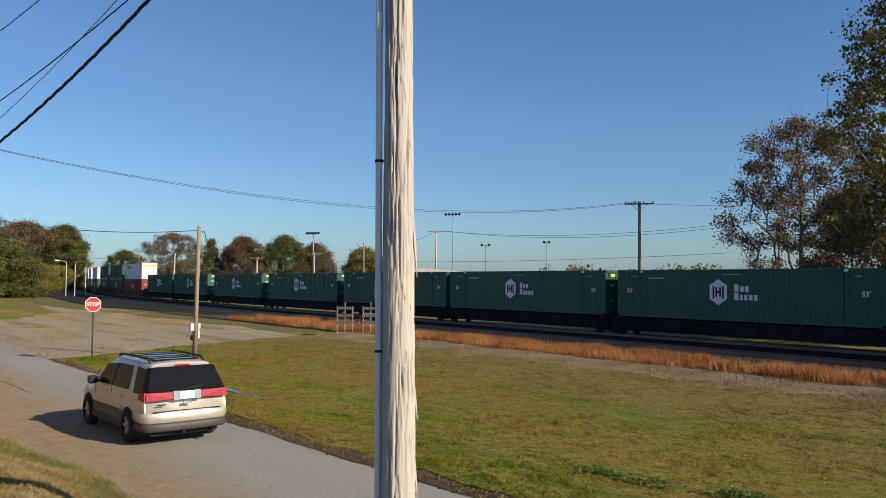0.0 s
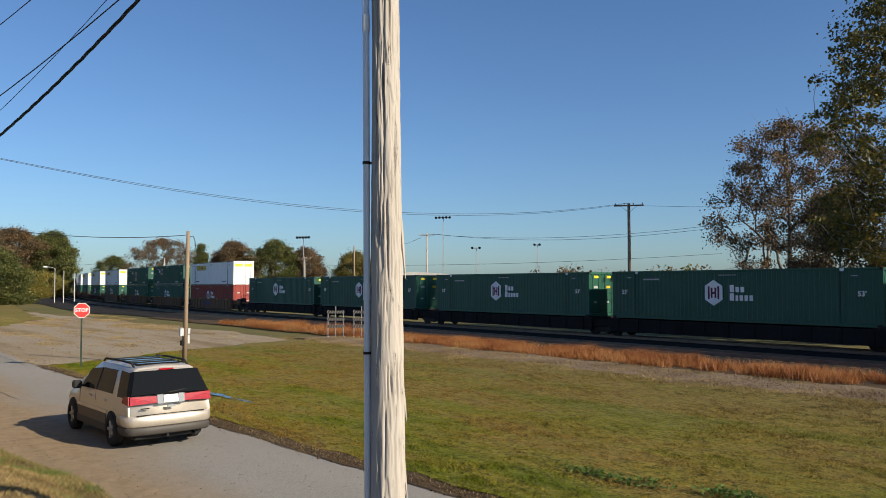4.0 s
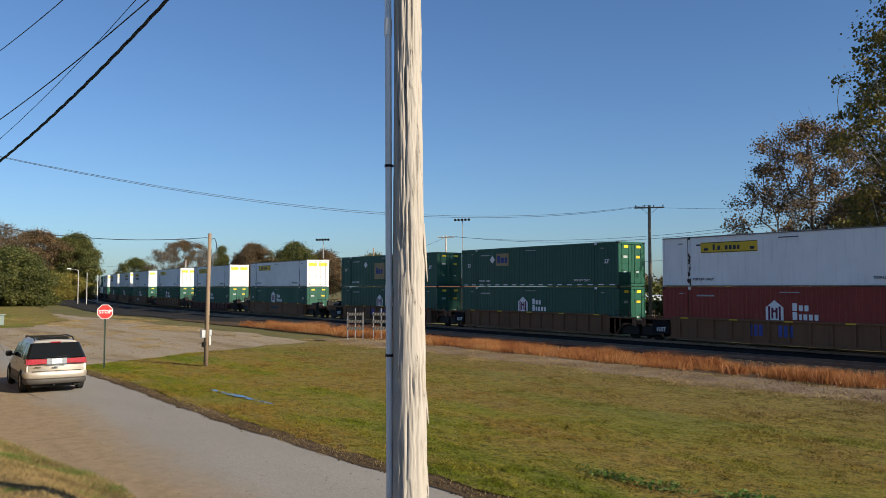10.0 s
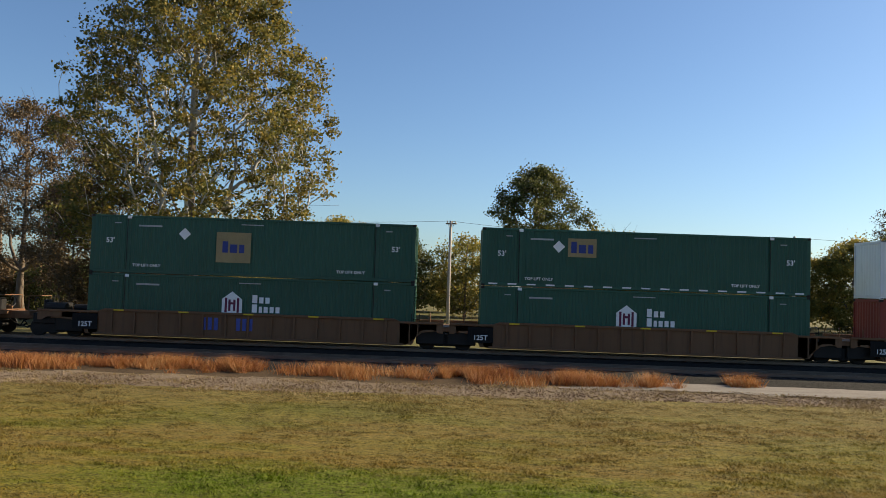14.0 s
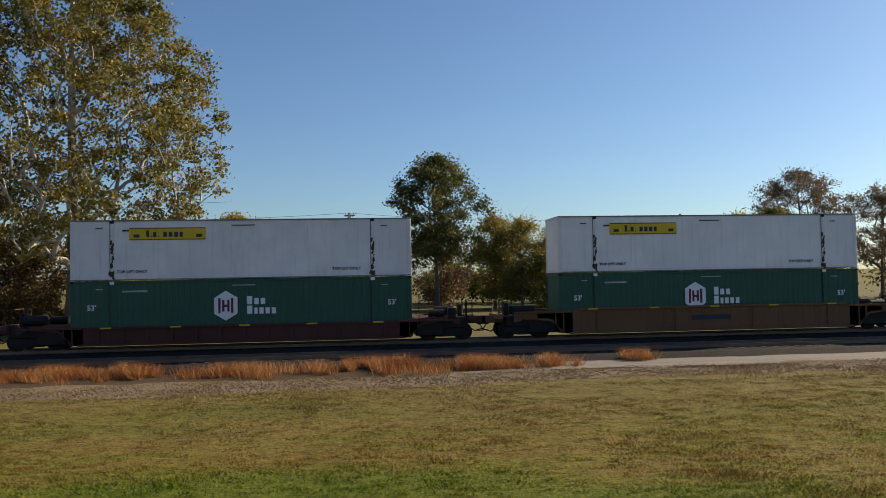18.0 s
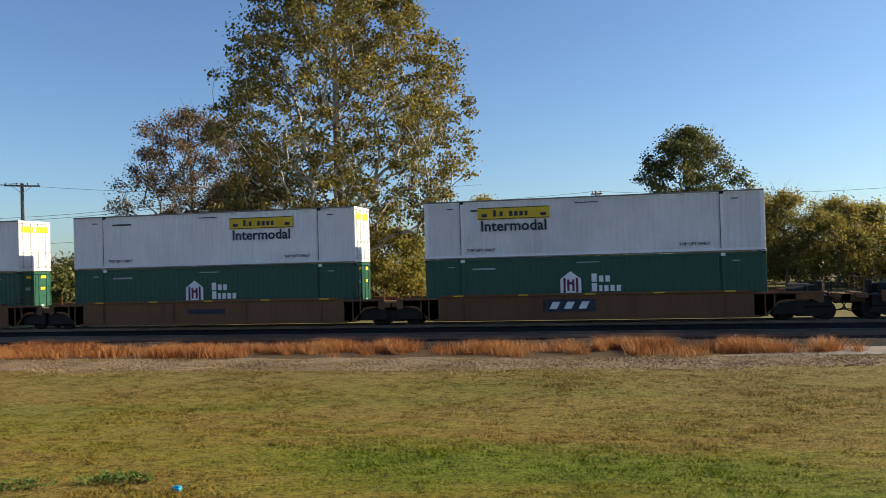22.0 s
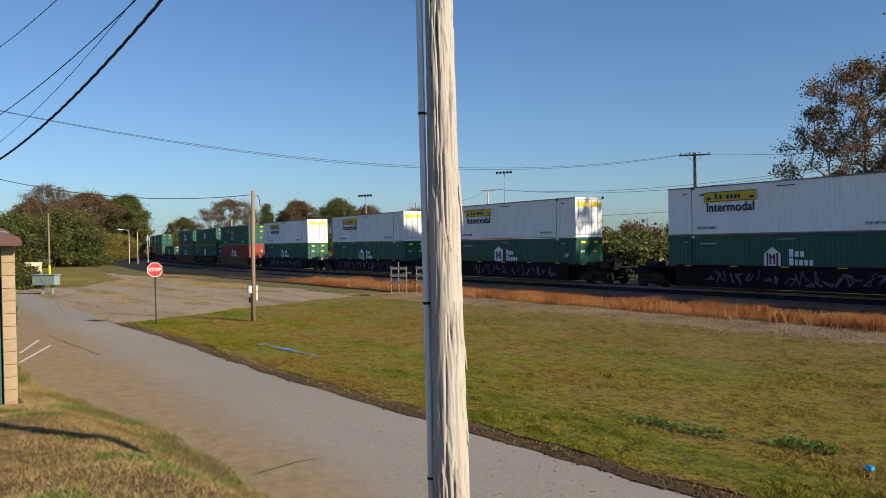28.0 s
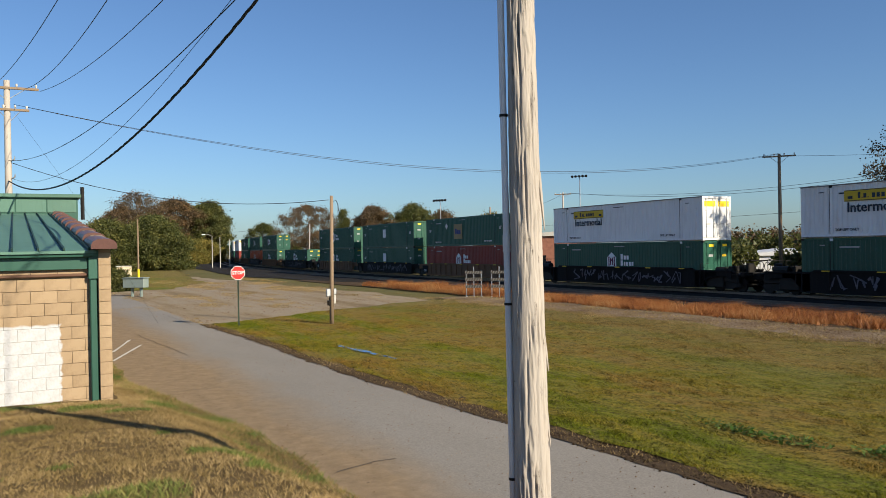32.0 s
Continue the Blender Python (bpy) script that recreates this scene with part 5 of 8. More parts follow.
twisted("service_cable", plane_wire(7.5, -6.9, 9.46), "thick black twisted service cable between two poles")
cable("overhead_wire", plane_wire(8.53, -4.43, 5.49), 0.012, "thin black overhead wire between two poles")
cable("overhead_wire", plane_wire(7.6, -5.4, 8.45, 0.2, 0.0), 0.007, "thin grey overhead wire between two poles")
for za, fall, rise, yo, ye in ((12.09, -4.98, 3.94, -0.84, -2.06), (12.22, -5.82, 5.03, 0.82, -1.30), (12.15, -5.24, 4.41, 1.5, 0.48)):
    cable("overhead_wire", plane_wire(za, fall, rise, yo, ye), 0.012, "thin black overhead wire between two poles")
cable("guy_wire", [(P3[0], P3[1] + 0.3, 11.0), (P3[0] + 1.5, P3[1] + 3.4, 6.0), (P3[0] + 3.2, P3[1] + 6.6, 0.1)], 0.0045, "thin steel guy wire slanting down from a pole")


# wooden post with meter boxes at the lawn corner
POST = (-37.85, 16.5)
post = thing("service_post", "slim brown wooden service post with grey meter boxes", "utility pole", pose(POST[0], POST[1], 0))
bm = bmesh.new()
tube(bm, [(0, 0, -0.3), (0.02, 0.05, 3.0), (0.05, 0.10, 6.35)], [0.115, 0.10, 0.082], 14)
part("shaft", bm, M_POLE2, post, "", True)
for nm, dx, dy, z, w, h, d in (("meter_box", 0.12, -0.19, 1.38, 0.20, 0.38, 0.16), ("meter_box", 0.06, 0.17, 1.46, 0.14, 0.30, 0.14), ("switch_box", 0.08, 0.15, 1.02, 0.11, 0.42, 0.12)):
    bm = bmesh.new()
    box(bm, -d / 2, -w / 2, 0, d / 2, w / 2, h, 0.02)
    part(nm, bm, M_GALV if nm == "meter_box" else M_CONC, post, "grey metal meter box").matrix_local = pose(dx, dy, z)
bm = bmesh.new()
tube(bm, [(0.13, -0.12, 0.9), (0.13, -0.12, 1.42)], 0.035, 8)
tube(bm, [(0.10, -0.10, 0.2), (0.10, -0.10, 1.0)], 0.025, 8)
part("pipe", bm, M_STEEL, post)
bm = bmesh.new()
tube(bm, [(0.12, -0.16, 0.95), (0.14, -0.16, 1.18)], [0.09, 0.10], 10)
part("meter", bm, M_STEEL, post, "dark round meter")
bm = bmesh.new()
tube(bm, [(0.05, 0.12, 6.05), (0.1, 0.32, 6.12), (0.12, 0.40, 5.9), (0.12, 0.42, 5.6)], 0.02, 6)
part("weatherhead", bm, M_CABLE, post)
cable("service_drop", sag_line((P3[0], P3[1] + 0.2, 8.4), (POST[0], POST[1], 6.15), 0.9), 0.016, "dark service drop wire to the post")

# stop sign
SIGN = (-39.8, 12.4)
stop = thing("stop_sign", "red octagonal stop sign on a slim green post", "road sign", pose(SIGN[0], SIGN[1], 0, 0, 0, 62 + 20))
bm = bmesh.new()
oct_pts = [(0.335 * math.cos(math.pi / 8 + k * math.pi / 4) / math.cos(math.pi / 8), 0.335 * math.sin(math.pi / 8 + k * math.pi / 4) / math.cos(math.pi / 8)) for k in range(8)]
plate(bm, oct_pts, 0.004)
face = part("face", bm, M_LETTER, stop)
face.matrix_local = pose(0, -0.04, 2.63)
bm = bmesh.new()
plate(bm, [(x * 0.93, z * 0.93) for x, z in oct_pts], -0.004)
part("red_field", bm, M_STOP, face)
write("STOP", 0.235, M_LETTER, face, pose(0, -0.006, 0.0))
bm = bmesh.new()
for sx in (-1, 1):
    box(bm, sx * 0.03 - 0.006, -0.03, -0.3, sx * 0.03 + 0.006, 0.0, 2.94)
box(bm, -0.03, -0.008, -0.3, 0.03, 0.0, 2.94)
part("post", bm, M_GPOST, stop)

# striped barricades by the track
M_RAILB = plain("dirty_white_board", (0.15, 0.138, 0.125), 0.8, 0, 0.3, 6)
M_STRIPE_D = plain("dark_barricade_stripe", (0.05, 0.045, 0.04), 0.7, 0, 0.3, 8)
for bx, by, yaw in ((-50.6, 32.2, 53), (-49.5, 33.7, 53)):
    br = thing("barricade", "weathered striped road barricade with three rails", "barricade", pose(bx, by, 0.1, 0, 0, yaw), "barricades")
    for x in (-0.55, 0.0, 0.55):
        bm = bmesh.new()
        box(bm, x - 0.03, -0.02, -0.1, x + 0.03, 0.03, 1.85 + (0.3 if x == 0 else 0))
        part("upright", bm, M_GALV, br)
    for z in (0.7, 1.2, 1.72):
        bm = bmesh.new()
        box(bm, -0.62, -0.045, z - 0.1, 0.62, -0.02, z + 0.1, 0.005)
        rail_b = part("rail", bm, M_RAILB, br, "white rail with dark slanting stripes")
        for k in range(6):
            bm = bmesh.new()
            x = -0.60 + k * 0.19
            plate(bm, [(x, z - 0.1), (x + 0.10, z - 0.1), (x + 0.19, z + 0.1), (x + 0.09, z + 0.1)], -0.004)
            part("stripe", bm, M_STRIPE_D, rail_b).matrix_local = pose(0, -0.046, 0)
    bm = bmesh.new()
    box(bm, -0.6, -0.4, -0.1, -0.5, 0.4, -0.03)
    box(bm, 0.5, -0.4, -0.1, 0.6, 0.4, -0.03)
    part("foot", bm, M_GALV, br)

# puddle in the lawn
M_WATER, _nt, _b = material("standing_water", 0.03, 0, 0.6)
_b.inputs["Base Color"].default_value = (0.03, 0.03, 0.025, 1)
for px_, py_, ra, rb in ((-28.8, 13.52, 0.75, 0.15), (-27.3, 13.64, 0.85, 0.17), (-25.8, 13.72, 0.7, 0.12), (-24.8, 13.80, 0.4, 0.08)):
    pv = []
    for k in range(40):
        a = 2 * math.pi * k / 40
        rr = 1 + 0.55 * wob(px_ + math.cos(a) * 2, math.sin(a) * 2, 1.3)
        pv.append((px_ + ra * rr * math.cos(a), py_ + rb * rr * math.sin(a) + 0.06 * math.cos(a), 0.047))
    tagged(raw_mesh("puddle", pv, [tuple(range(40))], M_WATER), "shallow puddle of rainwater reflecting sky in the lawn", "puddle", "puddles in the lawn")

# things on the lot
cab = thing("utility_cabinet", "grey-green utility cabinet standing on two short legs", "cabinet", pose(-72.9, 11.8, 0, 0, 0, 45))
bm = bmesh.new()
box(bm, -1.05, -0.35, 0.75, 1.05, 0.35, 1.55, 0.03)
part("body", bm, M_GALVG := plain("grey_green_enamel", (0.22, 0.27, 0.25), 0.5, 0.1, 0.15, 3), cab)
bm = bmesh.new()
box(bm, -1.12, -0.42, 1.55, 1.12, 0.42, 1.62, 0.02)
part("lid", bm, M_GALVG, cab)
for x in (-0.35, 0.55):
    bm = bmesh.new()
    box(bm, x - 0.08, -0.1, -0.1, x + 0.08, 0.1, 0.75)
    part("leg", bm, M_GALVG, cab)
marker = thing("line_marker", "tall thin wooden pole with yellow guard near the bush", "pole", pose(-96.0, 15.0, 0))
bm = bmesh.new()
tube(bm, [(0, 0, -0.2), (0, 0, 7.6)], [0.11, 0.08], 8)
part("shaft", bm, M_POLE2, marker)
bm = bmesh.new()
tube(bm, [(0, 0, 0.3), (0, 0, 1.9)], 0.13, 8)
part("guard", bm, M_YELL, marker, "bright yellow guard sleeve")
bx_ = thing("switch_cabinet", "beige metal switch cabinet beside the bush", "cabinet", pose(-97.5, 13.6, 0))
bm = bmesh.new()
box(bm, -0.5, -0.8, -0.05, 0.5, 0.8, 2.2, 0.04)
part("body", bm, plain("beige_enamel", (0.55, 0.45, 0.30), 0.5, 0, 0.1, 3), bx_)
bm = bmesh.new()
box(bm, -0.55, -0.85, 2.2, 0.55, 0.85, 2.28, 0.02)
part("lid", bm, M_CONC, bx_)

# far poles, floodlights and street lamps
crossarm_pole(-44.4, 57.5, 10.75, -52, [(10.55, 1.25, 0.0)], 0.17, None, "brown wooden utility pole with one crossarm beyond the track")
crossarm_pole(-104.6, 81.0, 12.2, -42, [(11.9, 1.35, 0.0)], 0.17, M_POLE, "pale wooden utility pole with crossarm beyond the track")
crossarm_pole(-50.1, 89.8, 11.6, 20, [(11.2, 1.0, 0.0)], 0.17, None, "dark wooden utility pole standing among trees")
crossarm_pole(-0.4, 67.7, 9.0, 75, [(8.8, 0.45, 0.0)], 0.15, M_POLE, "slim pale utility pole with short crossarm beyond the track")
crossarm_pole(25.4, 62.5, 8.3, 60, [(7.95, 0.5, 0.0)], 0.14, M_POLE, "slim pale utility pole with short crossarm near woods")
crossarm_pole(-111.2, 71.2, 10.1, 45, [], 0.16, None, "plain dark wooden utility pole without crossarm")
crossarm_pole(-120.6, 56.9, 7.4, -55, [(7.2, 1.1, 0)], 0.14, M_POLE, "small pale utility pole with crossarm beyond the track")
crossarm_pole(-116.4, 65.0, 8.3, -50, [(8.0, 1.1, 0)], 0.14, M_POLE, "small pale utility pole with crossarm beyond the track")
crossarm_pole(-146.0, 52.0, 8.6, 40, [], 0.14, M_POLE, "leaning pale utility pole beyond the curve", 0.9)
for pts, drop in (((( -44.4, 57.5, 10.8), (P3[0], P3[1] + 0.9, 11.3)), 2.3), (((-44.6, 57.9, 10.8), (P3[0], P3[1] + 0.3, 11.4)), 2.45), (((-104.6, 81, 12.1), (-50.1, 89.8, 11.5)), 1.4),
                  (((-104.0, 82, 12.1), (-50.3, 90.5, 11.3)), 1.6), (((-104.6, 81, 12.0), (-150, 100, 13.0)), 1.2), (((-50.1, 89.8, 11.5), (-0.4, 67.7, 9.0)), 0.9), (((-0.4, 67.7, 9.0), (25.4, 62.5, 8.2)), 0.5),
                  (((25.4, 62.5, 8.2), (75, 60, 9.0)), 0.8), (((-120.6, 56.9, 7.2), (-60.0, 96.0, 7.8)), 0.8), (((-185.0, 34.0, 8.6), (-160, 46, 8.0)), 0.6), (((-44.4, 57.9, 10.6), (-10.0, 70.0, 10.2)), 0.7)):
    cable("overhead_wire", sag_line(pts[0], pts[1], drop), 0.012 if pts[0][0] > -60 else 0.022, "thin dark overhead wire sagging between poles")


def floodlight(x, y, top, yaw, n=5, half=1.7):
    f = thing("floodlight_mast", "tall slim sports floodlight mast with row of lamps", "floodlight", pose(x, y, 0, 0, 0, yaw), "floodlight masts")
    bm = bmesh.new()
    tube(bm, [(0, 0, -0.3), (0, 0, top)], [0.17, 0.10], 8)
    part("mast", bm, M_GALV, f)
    bm = bmesh.new()
    box(bm, -half, -0.08, top - 0.1, half, 0.08, top + 0.06)
    part("crossbar", bm, M_GALV, f)
    for k in range(n):
        bm = bmesh.new()
        xx = -half + 2 * half * k / (n - 1)
        tube(bm, [(xx, 0.1, top + 0.12), (xx, -0.25, top + 0.05), (xx, -0.45, top + 0.0)], [0.15, 0.26, 0.32], 8)
        part("lamp_head", bm, M_STEEL, f)


floodlight(-150.1, 120.2, 19.8, 35)
floodlight(-168.2, 92.5, 14.9, 35, 5, 1.5)
floodlight(-145.1, 126.3, 12.5, 35, 2, 0.9)
floodlight(-135.3, 137.0, 13.2, 35, 2, 0.6)
for x, y, top, arm in ((-186.4, 42.6, 7.6, -1.6), (-185.6, 44.2, 7.0, 0.0), (-184.0, 46.0, 6.4, 0.0)):
    l = thing("street_lamp", "slim grey street lamp by the far road", "street lamp", pose(x, y, 0), "street lamps")
    bm = bmesh.new()
    tube(bm, [(0, 0, -0.2), (0, 0, top - 0.3), (0, arm * 0.4, top), (0, arm, top + 0.05)], [0.09, 0.07, 0.05, 0.045], 7)
    part("post", bm, M_CONC, l)
    if arm:
        bm = bmesh.new()
        box(bm, -0.2, arm - 0.7, top - 0.05, 0.2, arm + 0.1, top + 0.18, 0.05)
        part("lamp_head", bm, M_LETTER, l)


# ---- the block building ----
def building():
    b = thing("block_building", "tan concrete-block building with green metal roof and tile coping", "building")
    EX, CY, Z0, Z1 = -20.0, 4.39, 0.2, 3.60
    m_mortar = plain("tan_mortar", (0.30, 0.23, 0.15), 0.95, 0, 0.2, 8, bumps=0.3)
    bm = bmesh.new()
    box(bm, -45.5, -9, Z0, EX - 0.014, CY, Z1 + 0.05)
    wall = part("wall", bm, m_mortar, b, "tan block wall with white painted patch")
    m, nt, bs = material("tan_block", 0.95, 0, 0.15)
    info = nt.nodes.new("ShaderNodeObjectInfo")
    tone = ramp(nt, info.outputs["Random"], [(0.0, (0.3034, 0.217, 0.132)), (0.5, (0.3552, 0.259, 0.1617)), (1.0, (0.3996, 0.294, 0.1848))])
    st = ramp(nt, noise_node(nt, 2.0, 5, 0.7), [(0.32, (0.1776, 0.119, 0.0726)), (0.55, (0.37, 0.273, 0.1716))])
    # white paint rolled over the lower blocks, with a ragged edge
    gp = nt.nodes.new("ShaderNodeNewGeometry")
    sp = nt.nodes.new("ShaderNodeSeparateXYZ")
    nt.links.new(gp.outputs["Position"], sp.inputs[0])
    sides_of = []
    for axis, limit in (("Y", 3.64), ("Z", 2.16)):
        nz = nt.nodes.new("ShaderNodeTexNoise")
        nz.inputs["Scale"].default_value, nz.inputs["Detail"].default_value = 5.0, 6.0
        nt.links.new(gp.outputs["Position"], nz.inputs["Vector"])
        wv = nt.nodes.new("ShaderNodeMath")
        wv.operation = 'MULTIPLY_ADD'
        nt.links.new(nz.outputs["Fac"], wv.inputs[0])
        wv.inputs[1].default_value = 0.22 if axis == "Y" else 0.10
        nt.links.new(sp.outputs[axis], wv.inputs[2])
        lt = nt.nodes.new("ShaderNodeMapRange")
        nt.links.new(wv.outputs[0], lt.inputs[0])
        top_ = limit + (0.11 if axis == "Y" else 0.05)
        lt.inputs[1].default_value, lt.inputs[2].default_value, lt.inputs[3].default_value, lt.inputs[4].default_value = top_ - 0.02, top_ + 0.02, 1.0, 0.0
        sides_of.append(lt.outputs[0])
    both = nt.nodes.new("ShaderNodeMath")
    both.operation = 'MULTIPLY'
    nt.links.new(sides_of[0], both.inputs[0])
    nt.links.new(sides_of[1], both.inputs[1])
    thin = ramp(nt, noise_node(nt, 6.0, 7, 0.8), [(0.30, (0.30, 0.27, 0.23)), (0.40, (0.46, 0.46, 0.465)), (0.62, (0.54, 0.545, 0.56))])
    nt.links.new(mix(nt, both.outputs[0], mix(nt, 0.45, tone, st), thin), bs.inputs["Base Color"])
    bump(nt, bs, noise_node(nt, 30, 6, 0.8), 0.6, 0.01)
    bm = bmesh.new()
    box(bm, EX - 0.03, -3.0, Z0 + 0.01, EX - 0.004, 3.62, 2.14)
    part("paint_patch", bm, plain("thin_white_paint", (0.40, 0.395, 0.385), 0.9, 0, 0.2, 8), wall, "patch of white paint over blocks and joints")
    ch, bw = 0.27, 0.53
    rng = random.Random(4)
    def block(w):
        bb = bmesh.new()
        box(bb, -0.03, 0.004, 0.004, 0.006, w - 0.004, ch - 0.004, 0.005)
        return bb
    for r in range(13):
        z = Z0 + r * ch
        y = CY - 0.004
        first = True
        while y > -3.5:
            w = bw * (0.5 if first and r % 2 else 1.0)
            first = False
            me = base_mesh("brick_%.2f" % w, lambda w=w: block(w), m)
            put("brick", me, wall, pose(EX, y - w, z))
            y -= w
    # corner pilaster running back as the parapet wall
    bm = bmesh.new()
    verts = [(EX + 0.22, 4.40), (EX + 0.22, 4.66), (-42.9, 4.66), (-42.9, 4.40)]
    lo = [bm.verts.new((x, y, 0.0)) for x, y in verts]
    hi = [bm.verts.new((x, y, 4.0 if x > -30 else 5.78)) for x, y in verts]
    bm.faces.new(lo[::-1])
    bm.faces.new(hi)
    for k in range(4):
        bm.faces.new((lo[k], lo[(k + 1) % 4], hi[(k + 1) % 4], hi[k]))
    bmesh.ops.recalc_face_normals(bm, faces=bm.faces)
    par = part("parapet", bm, m_mortar, b, "tan block corner and parapet")
    bb = lambda: (lambda q: (box(q, -0.02, 0.004, 0.004, 0.010, 0.256, ch - 0.004, 0.006), q)[1])(bmesh.new())
    for r in range(14):
        put("brick", base_mesh("corner_brick", bb, m), par, pose(EX + 0.23, 4.40, Z0 + r * ch))
    # coping tiles up the slope of the parapet
    m_tile = plain("brown_red_glazed_tile", (0.115, 0.055, 0.045), 0.4, 0, 0.35, 4)
    def tile():
        q = bmesh.new()
        pts = [(-0.235, -0.06), (-0.235, 0.04), (-0.20, 0.11), (-0.12, 0.155), (0, 0.17), (0.12, 0.155), (0.20, 0.11), (0.235, 0.04), (0.235, -0.06)]
        plate(q, pts, 2.7, 'x')
        for v in q.verts:
            if v.co.x > 2:
                v.co.z += 0.07
                v.co.y *= 1.12
        bmesh.ops.recalc_face_normals(q, faces=q.faces)
        return q
    for k in range(9):
        x = EX + 0.35 - (k + 1) * 2.45
        z = 4.03 + (EX + 0.22 - (x + 2.7)) * 0.079
        put("coping_tile", base_mesh("coping_tile", tile, m_tile), par, pose(x, 4.50, z, 0, 4.5, 0), "dark red glazed coping tile")
    # roof: sloping panels with raised seams
    bm = bmesh.new()
    a, c = (EX + 0.32, 3.77), (-43.0, 5.65)
    for y0, y1 in ((-9.2, 4.36),):
        vs = [bm.verts.new(p) for p in ((a[0], y0, a[1]), (a[0], y1, a[1]), (c[0], y1, c[1]), (c[0], y0, c[1]))]
        vs2 = [bm.verts.new(v.co - Vector((0, 0, 0.06))) for v in vs]
        bm.faces.new(vs)
        bm.faces.new(vs2[::-1])
        for k in range(4):
            bm.faces.new((vs[k], vs2[k], vs2[(k + 1) % 4], vs[(k + 1) % 4]))
    bmesh.ops.recalc_face_normals(bm, faces=bm.faces)
    roof = part("roof", bm, M_ROOF, b, "green standing-seam metal roof")
    n = 25
    ang = math.degrees(math.atan2(c[1] - a[1], a[0] - c[0]))
    L = math.hypot(c[1] - a[1], a[0] - c[0])
    # seams coloured darker than the roof, which puts their shadow lines into the paint
    seam = lambda: (lambda q: (box(q, -L, -0.020, 0, 0, 0.020, 0.07, 0.006), q)[1])(bmesh.new())
    for k in range(n):
        put("seam", base_mesh("seam", seam, plain("seam_shadow_green", (0.012, 0.042, 0.032), 0.6, 0, 0.2, 6)), roof, pose(a[0], 4.22 - k * 0.50, a[1] + 0.002, 0, ang, 0))
    # upper fascia and roof behind
    bm = bmesh.new()
    box(bm, -44.5, -9.2, 5.3, -43.0, 5.5, 6.42)
    up = part("fascia", bm, M_TRIM, b, "green metal fascia panels")
    pn = lambda: (lambda q: (box(q, 0, 0.02, 0, 0.03, 1.28, 0.62, 0.008), q)[1])(bmesh.new())
    for k in range(9):
        put("panel", base_mesh("fascia_panel", pn, M_ROOF), up, pose(-43.0, 4.15 - k * 1.32, 5.72))
    bm = bmesh.new()
    box(bm, -44.8, -9.4, 6.42, -42.8, 5.65, 6.60, 0.03)
    part("roof_edge", bm, M_ROOF, b, "green roof edge")
    bm = bmesh.new()
    tube(bm, [(-43.6, 5.75, 5.4), (-43.6, 5.75, 7.0)], 0.09, 8)
    part("vent_pipe", bm, M_STEEL, b)
    # gutter, fascia board, downpipe
    bm = bmesh.new()
    plate(bm, [(0.0, 0.0), (0.14, 0.02), (0.16, 0.15), (0.13, 0.15), (0.11, 0.04), (0.0, 0.03)], 13.26)
    g = part("gutter", bm, M_TRIM, b, "green metal gutter")
    g.matrix_local = pose(EX + 0.12, -8.85, 3.62)
    bm = bmesh.new()
    box(bm, EX + 0.02, -8.9, 3.36, EX + 0.12, 4.2, 3.68, 0.01)
    part("fascia_board", bm, M_TRIM, b, "green painted fascia board")
    bm = bmesh.new()
    box(bm, EX + 0.03, -8.9, 3.20, EX + 0.10, 4.2, 3.27, 0.02)
    part("pipe", bm, plain("rusty_pipe", (0.13, 0.07, 0.045), 0.7, 0.2, 0.3, 6), b, "rusty horizontal pipe")
    bm = bmesh.new()
    box(bm, EX + 0.03, 4.23, 0.35, EX + 0.15, 4.385, 3.38, 0.02)
    dp = part("downpipe", bm, M_TRIM, b, "green square downpipe")
    bm = bmesh.new()
    box(bm, EX + 0.02, 4.20, 3.13, EX + 0.19, 4.42, 3.68, 0.02)
    part("outlet", bm, M_TRIM, dp)
    return b


building()


# ---- far buildings and parked vehicles seen past the train ----
def shed(name, x, y, w, d, h, yaw, wall_mat, roof_mat, label, pitch=0.6, windows=0):
    s = thing(name, label, "building", pose(x, y, 0, 0, 0, yaw), "far buildings")
    bm = bmesh.new()
    box(bm, -w / 2, -d / 2, -0.1, w / 2, d / 2, h)
    part("wall", bm, wall_mat, s)
    bm = bmesh.new()
    plate(bm, [(-w / 2 - 0.3, h), (w / 2 + 0.3, h), (w / 2 + 0.3, h + 0.12), (0, h + pitch + 0.12), (-w / 2 - 0.3, h + 0.12)], d + 0.6)
    bmesh.ops.translate(bm, verts=bm.verts, vec=(0, -d / 2 - 0.3, 0))
    bmesh.ops.recalc_face_normals(bm, faces=bm.faces)
    part("roof", bm, roof_mat, s)
    for k in range(windows):
        bm = bmesh.new()
        xx = -w / 2 + (k + 0.5) * w / windows
        box(bm, xx - 0.5, -d / 2 - 0.03, 1.0, xx + 0.5, -d / 2 + 0.01, 2.3)
        part("window", bm, M_DGLASS, s, "dark window")


